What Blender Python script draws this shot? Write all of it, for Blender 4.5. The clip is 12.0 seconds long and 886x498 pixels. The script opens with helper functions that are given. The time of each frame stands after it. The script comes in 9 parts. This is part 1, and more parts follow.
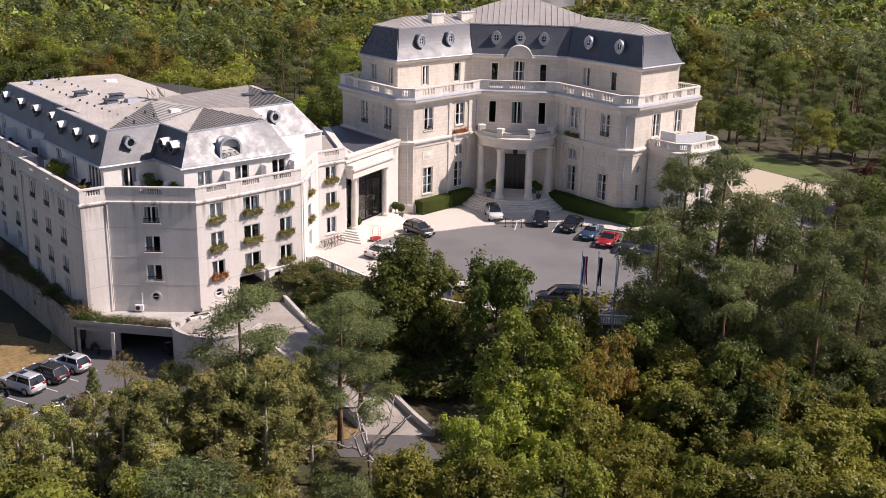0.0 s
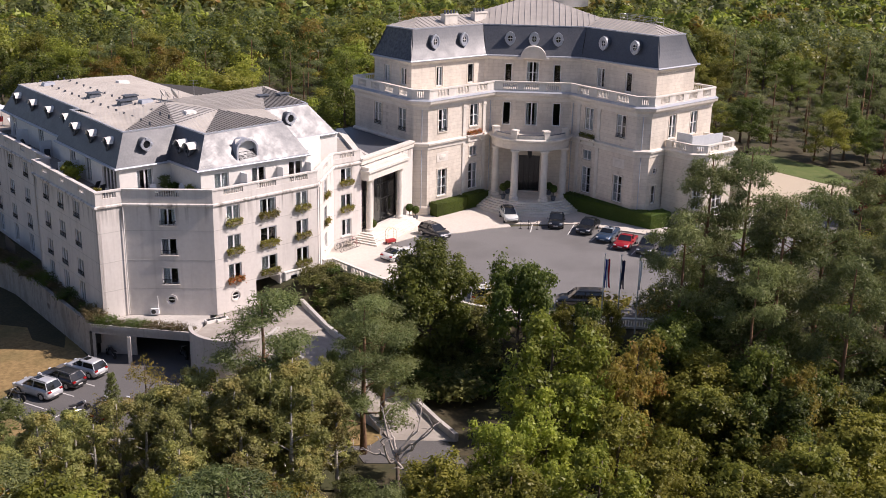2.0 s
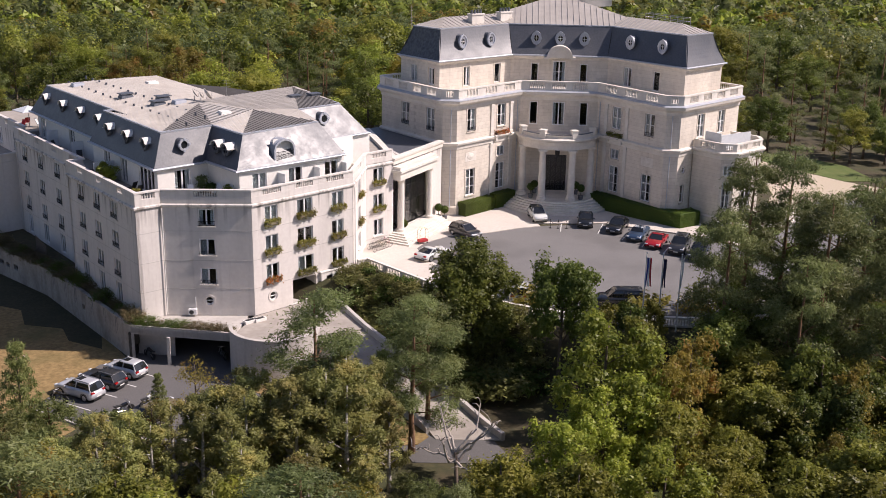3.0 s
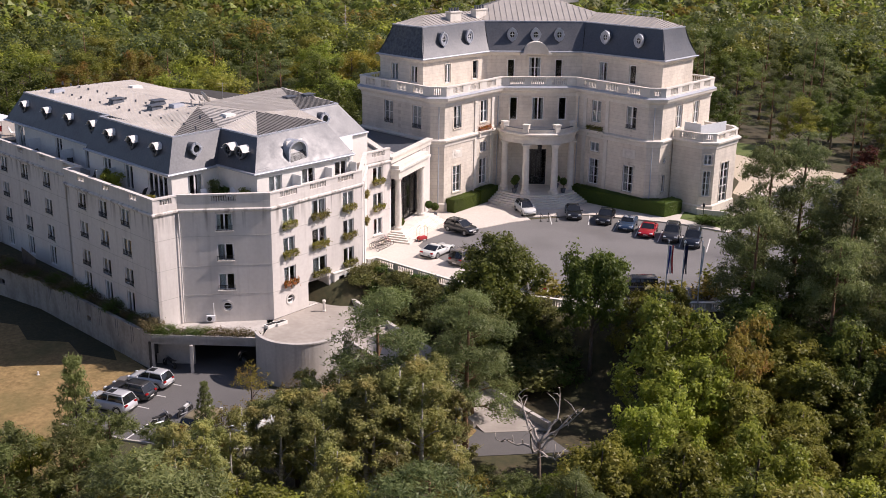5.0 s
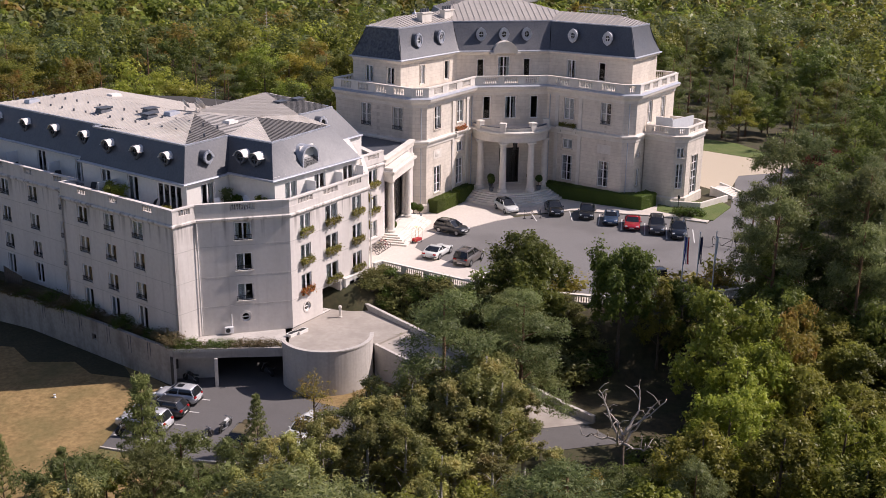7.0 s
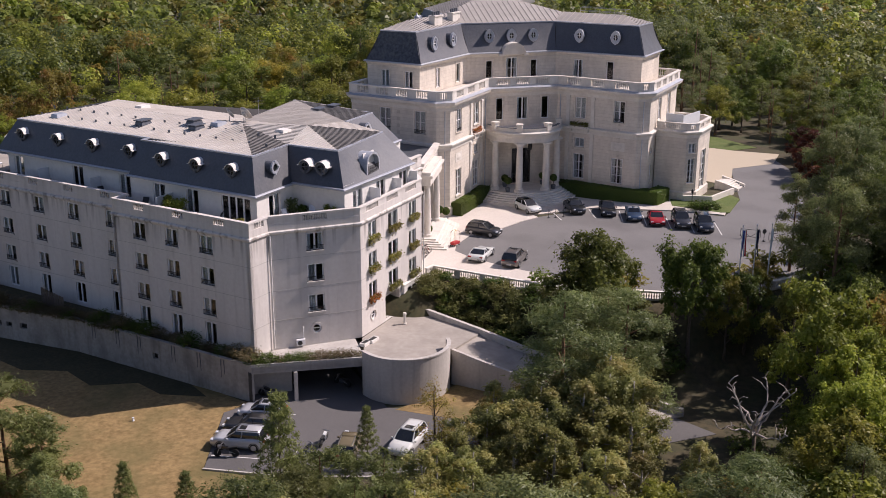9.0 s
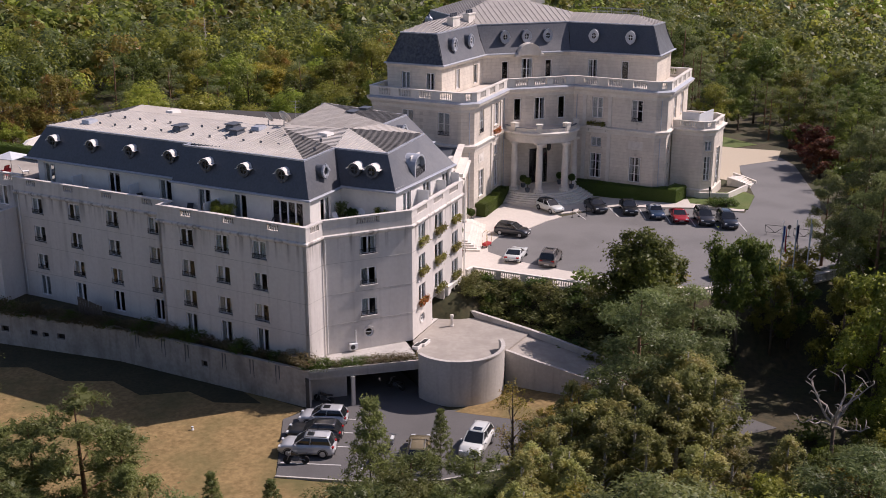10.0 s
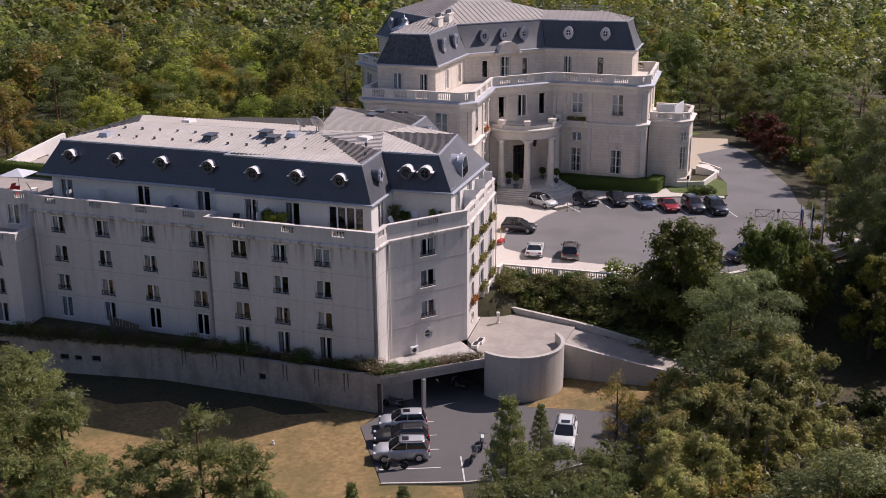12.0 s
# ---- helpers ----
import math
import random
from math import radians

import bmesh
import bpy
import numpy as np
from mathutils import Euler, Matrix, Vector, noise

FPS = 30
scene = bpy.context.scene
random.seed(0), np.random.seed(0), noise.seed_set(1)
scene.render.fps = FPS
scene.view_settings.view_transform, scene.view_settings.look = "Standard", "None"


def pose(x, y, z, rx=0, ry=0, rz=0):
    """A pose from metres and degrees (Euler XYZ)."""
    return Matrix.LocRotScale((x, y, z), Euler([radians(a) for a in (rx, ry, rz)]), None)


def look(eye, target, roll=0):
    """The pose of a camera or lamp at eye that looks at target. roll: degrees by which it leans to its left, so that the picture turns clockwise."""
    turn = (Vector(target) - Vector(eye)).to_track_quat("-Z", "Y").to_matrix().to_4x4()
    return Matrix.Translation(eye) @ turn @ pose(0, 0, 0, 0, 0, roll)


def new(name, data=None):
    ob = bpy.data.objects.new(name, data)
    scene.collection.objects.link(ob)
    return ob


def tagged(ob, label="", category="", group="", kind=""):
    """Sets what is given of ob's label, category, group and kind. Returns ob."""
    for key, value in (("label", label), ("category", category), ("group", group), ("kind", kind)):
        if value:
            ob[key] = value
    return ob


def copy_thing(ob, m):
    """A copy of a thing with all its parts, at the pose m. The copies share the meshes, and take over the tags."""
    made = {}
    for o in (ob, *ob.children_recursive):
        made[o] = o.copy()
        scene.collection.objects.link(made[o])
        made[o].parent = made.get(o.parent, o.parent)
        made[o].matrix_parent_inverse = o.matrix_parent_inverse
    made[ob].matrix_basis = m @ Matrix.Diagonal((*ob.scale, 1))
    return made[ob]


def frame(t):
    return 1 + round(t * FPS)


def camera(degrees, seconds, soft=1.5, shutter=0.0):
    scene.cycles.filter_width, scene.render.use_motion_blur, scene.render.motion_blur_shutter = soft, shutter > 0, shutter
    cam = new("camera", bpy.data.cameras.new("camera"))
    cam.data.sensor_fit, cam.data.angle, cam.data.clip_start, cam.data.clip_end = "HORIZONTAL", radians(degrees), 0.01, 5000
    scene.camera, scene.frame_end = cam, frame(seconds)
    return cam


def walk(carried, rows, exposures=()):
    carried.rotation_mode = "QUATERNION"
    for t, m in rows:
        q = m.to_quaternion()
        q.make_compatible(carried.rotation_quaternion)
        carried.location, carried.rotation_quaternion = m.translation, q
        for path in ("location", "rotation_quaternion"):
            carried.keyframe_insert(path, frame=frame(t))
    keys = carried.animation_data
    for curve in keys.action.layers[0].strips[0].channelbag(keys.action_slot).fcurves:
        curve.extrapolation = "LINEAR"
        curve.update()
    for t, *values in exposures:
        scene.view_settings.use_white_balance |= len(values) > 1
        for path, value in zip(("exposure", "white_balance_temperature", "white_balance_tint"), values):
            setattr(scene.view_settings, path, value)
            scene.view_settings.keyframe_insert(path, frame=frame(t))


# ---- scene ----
cam = camera(43.9, 12.0, soft=0.5, shutter=0.25)
PATH = [
    (0, (30.009, -100.736, 38.625), (30.075, -98.831, 38.02), 1.2),
    (0.5, (30.073, -100.121, 38.612), (30.132, -98.215, 38.007), 1.1),
    (1, (29.892, -99.815, 38.576), (29.953, -97.909, 37.972), 1.2),
    (1.5, (29.237, -99.681, 38.505), (29.296, -97.775, 37.902), 1.1),
    (2, (27.9, -99.62, 38.414), (27.972, -97.715, 37.811), 1.2),
    (2.5, (25.989, -99.541, 38.332), (26.068, -97.636, 37.73), 1.1),
    (3, (23.644, -99.536, 38.254), (23.728, -97.631, 37.652), 1.1),
    (3.2, (22.537, -99.517, 38.242), (22.624, -97.612, 37.639), 1.2),
    (5, (10.919, -99.079, 38.025), (11.211, -97.193, 37.424), 0.8),
    (5.5, (7.573, -98.707, 37.995), (7.924, -96.831, 37.396), 0.7),
    (6, (4.127, -98.093, 37.978), (4.539, -96.229, 37.38), 0.7),
    (6.5, (0.565, -97.21, 37.982), (1.037, -95.36, 37.384), 0.7),
    (8.5, (-14.667, -92.292, 38.209), (-13.989, -90.508, 37.61), 0.4),
    (9, (-18.807, -90.684, 38.227), (-18.086, -88.916, 37.63), 0.2),
    (9.5, (-23.072, -88.852, 38.229), (-22.307, -87.102, 37.634), 0.1),
    (10, (-27.396, -86.852, 38.241), (-26.587, -85.122, 37.646), 0.0),
    (10.5, (-31.692, -84.716, 38.293), (-30.851, -83.001, 37.699), -0.1),
    (11, (-35.914, -82.561, 38.387), (-35.04, -80.863, 37.793), -0.2),
    (11.5, (-39.997, -80.403, 38.514), (-39.038, -78.752, 37.917), -0.3),
    (12, (-44.052, -78.2, 38.643), (-43.001, -76.607, 38.044), -0.4),
]
walk(cam, [(t, look(eye, target, roll)) for t, eye, target, roll in PATH], [(0.0, 0.16, 6400, 25), (3.0, 0.17, 6400, 25), (6.5, 0.12, 6350, 26), (9.0, 0.0, 6300, 27), (10.5, -0.07, 6300, 28), (12.0, -0.11, 6250, 29)])

# ---- daylight: an early-autumn sun from the east, clear sky ----
SUN_AZ, SUN_EL = -3.5, 45.0
world = bpy.data.worlds.new("sky")
scene.world = world
world.use_nodes = True
wn = world.node_tree.nodes
sky = wn.new("ShaderNodeTexSky")
sky.sky_type, sky.sun_disc = "NISHITA", False
sky.sun_elevation, sky.sun_rotation = radians(SUN_EL), radians(90 - SUN_AZ)
world.node_tree.links.new(sky.outputs[0], wn["Background"].inputs[0])
wn["Background"].inputs[1].default_value = 0.082
sun_data = bpy.data.lights.new("sun", "SUN")
sun_data.energy, sun_data.angle, sun_data.color = 5.0, radians(0.55), (1.0, 0.93, 0.81)
sun = new("sun", sun_data)
sun_to = Vector((math.cos(radians(SUN_AZ)) * math.cos(radians(SUN_EL)), math.sin(radians(SUN_AZ)) * math.cos(radians(SUN_EL)), math.sin(radians(SUN_EL))))
sun.matrix_basis = look(sun_to * 120, (0, 0, 0))
scene.view_settings.exposure = 0.0

# ---- materials ----
def node_mat(name, col_a, col_b, scale=1.0, rough=0.7, metal=0.0, bump=0.0, bump_scale=20.0, stain=None, stain_scale=0.25, stain_amount=0.4,
             per_object=0.0, streak=0.0, spec=0.5, island=0.0, ior=1.5, drip=0.0, courses=0.0, rough_var=0.0, runs=None):
    """Two-tone surface: fine grain between col_a and col_b, broad stains, a fine bump."""
    m = bpy.data.materials.new(name)
    m.use_nodes = True
    nt = m.node_tree
    n, l = nt.nodes, nt.links
    b = n["Principled BSDF"]
    b.inputs["Roughness"].default_value, b.inputs["Metallic"].default_value = rough, metal
    b.inputs["Specular IOR Level"].default_value, b.inputs["IOR"].default_value = spec, ior
    tc = n.new("ShaderNodeTexCoord")
    noise_a = n.new("ShaderNodeTexNoise")
    noise_a.inputs["Scale"].default_value, noise_a.inputs["Detail"].default_value = scale, 6
    l.new(tc.outputs["Object"], noise_a.inputs["Vector"])
    ramp = n.new("ShaderNodeMapRange")
    ramp.inputs[1].default_value, ramp.inputs[2].default_value = 0.3, 0.7
    l.new(noise_a.outputs[0], ramp.inputs[0])
    mix = n.new("ShaderNodeMix")
    mix.data_type = "RGBA"
    mix.inputs[6].default_value, mix.inputs[7].default_value = (*col_a, 1), (*col_b, 1)
    l.new(ramp.outputs[0], mix.inputs[0])
    out = mix.outputs[2]
    if stain:
        mp = n.new("ShaderNodeMapping")
        mp.inputs["Scale"].default_value = (1, 1, streak if streak else 1)
        l.new(tc.outputs["Object"], mp.inputs[0])
        noise_b = n.new("ShaderNodeTexNoise")
        noise_b.inputs["Scale"].default_value, noise_b.inputs["Detail"].default_value = stain_scale, 5
        l.new(mp.outputs[0], noise_b.inputs["Vector"])
        rb = n.new("ShaderNodeMapRange")
        rb.inputs[1].default_value, rb.inputs[2].default_value, rb.inputs[4].default_value = 0.45, 0.72, stain_amount
        l.new(noise_b.outputs[0], rb.inputs[0])
        mb = n.new("ShaderNodeMix")
        mb.data_type = "RGBA"
        mb.inputs[7].default_value = (*stain, 1)
        l.new(out, mb.inputs[6]), l.new(rb.outputs[0], mb.inputs[0])
        out = mb.outputs[2]
    if drip:
        # thin rain streaks, running down
        mp2, nz2, rg2, md = n.new("ShaderNodeMapping"), n.new("ShaderNodeTexNoise"), n.new("ShaderNodeMapRange"), n.new("ShaderNodeMix")
        mp2.inputs["Scale"].default_value = (1.9, 1.9, 0.14)
        nz2.inputs["Scale"].default_value, nz2.inputs["Detail"].default_value = 1.0, 4
        rg2.inputs[1].default_value, rg2.inputs[2].default_value, rg2.inputs[4].default_value = 0.55, 0.8, drip
        md.data_type, md.blend_type = "RGBA", "MULTIPLY"
        md.inputs[7].default_value = (0.40, 0.37, 0.34, 1)
        l.new(tc.outputs["Object"], mp2.inputs[0]), l.new(mp2.outputs[0], nz2.inputs["Vector"]), l.new(nz2.outputs[0], rg2.inputs[0])
        l.new(rg2.outputs[0], md.inputs[0]), l.new(out, md.inputs[6])
        out = md.outputs[2]
    if runs:
        # dirt that has run down from the coping at the height given, in long uneven streaks
        geo3, sp3, mp3, nz3, rg3, fall, both3, mx3, edge3, cut3 = (n.new("ShaderNode" + k) for k in ("NewGeometry", "SeparateXYZ", "Mapping", "TexNoise", "MapRange", "MapRange", "Math", "Mix", "MapRange", "Math"))
        edge3.inputs[1].default_value, edge3.inputs[2].default_value, edge3.inputs[3].default_value, edge3.inputs[4].default_value = runs + 0.3, runs + 0.4, 1.0, 0.12
        cut3.operation = "MULTIPLY"
        mp3.inputs["Scale"].default_value = (1.5, 1.5, 0.05)
        nz3.inputs["Scale"].default_value, nz3.inputs["Detail"].default_value = 1.3, 5
        rg3.inputs[1].default_value, rg3.inputs[2].default_value, rg3.inputs[4].default_value = 0.5, 0.66, 0.75
        fall.inputs[1].default_value, fall.inputs[2].default_value = runs - 1.9, runs
        both3.operation = "MULTIPLY"
        mx3.data_type, mx3.blend_type = "RGBA", "MULTIPLY"
        mx3.inputs[7].default_value = (0.30, 0.28, 0.26, 1)
        l.new(geo3.outputs["Position"], sp3.inputs[0]), l.new(geo3.outputs["Position"], mp3.inputs[0]), l.new(mp3.outputs[0], nz3.inputs["Vector"])
        l.new(nz3.outputs[0], rg3.inputs[0]), l.new(sp3.outputs[2], fall.inputs[0]), l.new(rg3.outputs[0], both3.inputs[0]), l.new(fall.outputs[0], both3.inputs[1])
        l.new(sp3.outputs[2], edge3.inputs[0]), l.new(both3.outputs[0], cut3.inputs[0]), l.new(edge3.outputs[0], cut3.inputs[1])
        l.new(cut3.outputs[0], mx3.inputs[0]), l.new(out, mx3.inputs[6])
        out = mx3.outputs[2]
    if courses:
        # ashlar blocks: each a little lighter or darker, with fine joints
        sp, ad, cb, br, mc = n.new("ShaderNodeSeparateXYZ"), n.new("ShaderNodeMath"), n.new("ShaderNodeCombineXYZ"), n.new("ShaderNodeTexBrick"), n.new("ShaderNodeMix")
        l.new(tc.outputs["Object"], sp.inputs[0]), l.new(sp.outputs[0], ad.inputs[0]), l.new(sp.outputs[1], ad.inputs[1])
        l.new(ad.outputs[0], cb.inputs[0]), l.new(sp.outputs[2], cb.inputs[1]), l.new(cb.outputs[0], br.inputs["Vector"])
        br.inputs["Color1"].default_value, br.inputs["Color2"].default_value, br.inputs["Mortar"].default_value = (1.06, 1.05, 1.03, 1), (0.88, 0.87, 0.86, 1), (0.62, 0.58, 0.53, 1)
        br.inputs["Scale"].default_value, br.inputs["Mortar Size"].default_value = 1.0, 0.016
        br.inputs["Brick Width"].default_value, br.inputs["Row Height"].default_value = 1.3, 0.42
        mc.data_type, mc.blend_type = "RGBA", "MULTIPLY"
        mc.inputs[0].default_value = courses
        l.new(out, mc.inputs[6]), l.new(br.outputs[0], mc.inputs[7])
        out = mc.outputs[2]
    if per_object or island:
        src = n.new("ShaderNodeObjectInfo").outputs["Random"] if per_object else n.new("ShaderNodeNewGeometry").outputs["Random Per Island"]
        amount = per_object or island
        hs = n.new("ShaderNodeHueSaturation")
        rv = n.new("ShaderNodeMapRange")
        rv.inputs[3].default_value, rv.inputs[4].default_value = 1 - amount, 1 + amount
        l.new(src, rv.inputs[0]), l.new(rv.outputs[0], hs.inputs["Value"])
        l.new(out, hs.inputs["Color"])
        out = hs.outputs[0]
    l.new(out, b.inputs["Base Color"])
    if rough_var:
        # patches worn smoother and rougher
        nr, rr = n.new("ShaderNodeTexNoise"), n.new("ShaderNodeMapRange")
        nr.inputs["Scale"].default_value, nr.inputs["Detail"].default_value, nr.inputs["Roughness"].default_value = 0.9, 6, 0.65
        rr.inputs[1].default_value, rr.inputs[2].default_value = 0.35, 0.65
        rr.inputs[3].default_value, rr.inputs[4].default_value = rough - rough_var, rough + rough_var
        l.new(tc.outputs["Object"], nr.inputs["Vector"]), l.new(nr.outputs[0], rr.inputs[0]), l.new(rr.outputs[0], b.inputs["Roughness"])
    if bump:
        nb = n.new("ShaderNodeTexNoise")
        nb.inputs["Scale"].default_value, nb.inputs["Detail"].default_value = bump_scale, 4
        l.new(tc.outputs["Object"], nb.inputs["Vector"])
        bp = n.new("ShaderNodeBump")
        bp.inputs["Strength"].default_value, bp.inputs["Distance"].default_value = bump, 0.02
        l.new(nb.outputs[0], bp.inputs["Height"]), l.new(bp.outputs[0], b.inputs["Normal"])
    return m


def leaf_mat(name, col_a, col_b, hue_spread=0.014, value_spread=0.32, gloss=0.45, through_light=0.52, col_c=None):
    """Foliage: every leaf between two greens, every tree a little different, some light passing through."""
    m = bpy.data.materials.new(name)
    m.use_nodes = True
    nt = m.node_tree
    n, l = nt.nodes, nt.links
    b, out = n["Principled BSDF"], n["Material Output"]
    geo, info = n.new("ShaderNodeNewGeometry"), n.new("ShaderNodeObjectInfo")
    mix = n.new("ShaderNodeMix")
    mix.data_type = "RGBA"
    mix.inputs[6].default_value, mix.inputs[7].default_value = (*col_a, 1), (*col_b, 1)
    l.new(geo.outputs["Random Per Island"], mix.inputs[0])
    colour = mix.outputs[2]
    if col_c:
        tc, nz, mr, mc = n.new("ShaderNodeTexCoord"), n.new("ShaderNodeTexNoise"), n.new("ShaderNodeMapRange"), n.new("ShaderNodeMix")
        nz.inputs["Scale"].default_value = 0.45
        mr.inputs[1].default_value, mr.inputs[2].default_value = 0.5, 0.68
        mc.data_type = "RGBA"
        mc.inputs[7].default_value = (*col_c, 1)
        l.new(tc.outputs["Object"], nz.inputs["Vector"]), l.new(nz.outputs[0], mr.inputs[0]), l.new(mr.outputs[0], mc.inputs[0])
        l.new(colour, mc.inputs[6])
        colour = mc.outputs[2]
    hs = n.new("ShaderNodeHueSaturation")
    hv, vv = n.new("ShaderNodeMapRange"), n.new("ShaderNodeMapRange")
    hv.inputs[3].default_value, hv.inputs[4].default_value = 0.5 - hue_spread, 0.5 + hue_spread
    vv.inputs[3].default_value, vv.inputs[4].default_value = 1 - value_spread, 1 + value_spread
    frac = n.new("ShaderNodeMath")
    frac.operation = "MULTIPLY"
    frac.inputs[1].default_value = 7.31
    fr = n.new("ShaderNodeMath")
    fr.operation = "FRACT"
    l.new(info.outputs["Random"], hv.inputs[0]), l.new(info.outputs["Random"], frac.inputs[0])
    l.new(frac.outputs[0], fr.inputs[0]), l.new(fr.outputs[0], vv.inputs[0])
    # broad light and dark growth, about the size of a crown
    tb, nzb, mb, mu = n.new("ShaderNodeTexCoord"), n.new("ShaderNodeTexNoise"), n.new("ShaderNodeMapRange"), n.new("ShaderNodeMath")
    nzb.inputs["Scale"].default_value, nzb.inputs["Detail"].default_value = 0.16, 2
    mb.inputs[1].default_value, mb.inputs[2].default_value, mb.inputs[3].default_value, mb.inputs[4].default_value = 0.36, 0.64, 0.80, 1.32
    mu.operation = "MULTIPLY"
    l.new(tb.outputs["Object"], nzb.inputs["Vector"]), l.new(nzb.outputs[0], mb.inputs[0]), l.new(mb.outputs[0], mu.inputs[0]), l.new(vv.outputs[0], mu.inputs[1])
    l.new(hv.outputs[0], hs.inputs["Hue"]), l.new(mu.outputs[0], hs.inputs["Value"]), l.new(colour, hs.inputs["Color"])
    b.inputs["Roughness"].default_value, b.inputs["Specular IOR Level"].default_value = gloss, 0.35
    l.new(hs.outputs[0], b.inputs["Base Color"])
    tr, sh = n.new("ShaderNodeBsdfTranslucent"), n.new("ShaderNodeMixShader")
    sh.inputs[0].default_value = through_light
    l.new(hs.outputs[0], tr.inputs[0]), l.new(b.outputs[0], sh.inputs[1]), l.new(tr.outputs[0], sh.inputs[2])
    l.new(sh.outputs[0], out.inputs[0])
    return m


def glass_mat(name, tint=(0.75, 0.8, 0.82), rough=0.02):
    m = bpy.data.materials.new(name)
    m.use_nodes = True
    b = m.node_tree.nodes["Principled BSDF"]
    b.inputs["Base Color"].default_value = (*tint, 1)
    b.inputs["Roughness"].default_value = rough
    b.inputs["Transmission Weight"].default_value = 1.0
    b.inputs["IOR"].default_value = 1.45
    return m


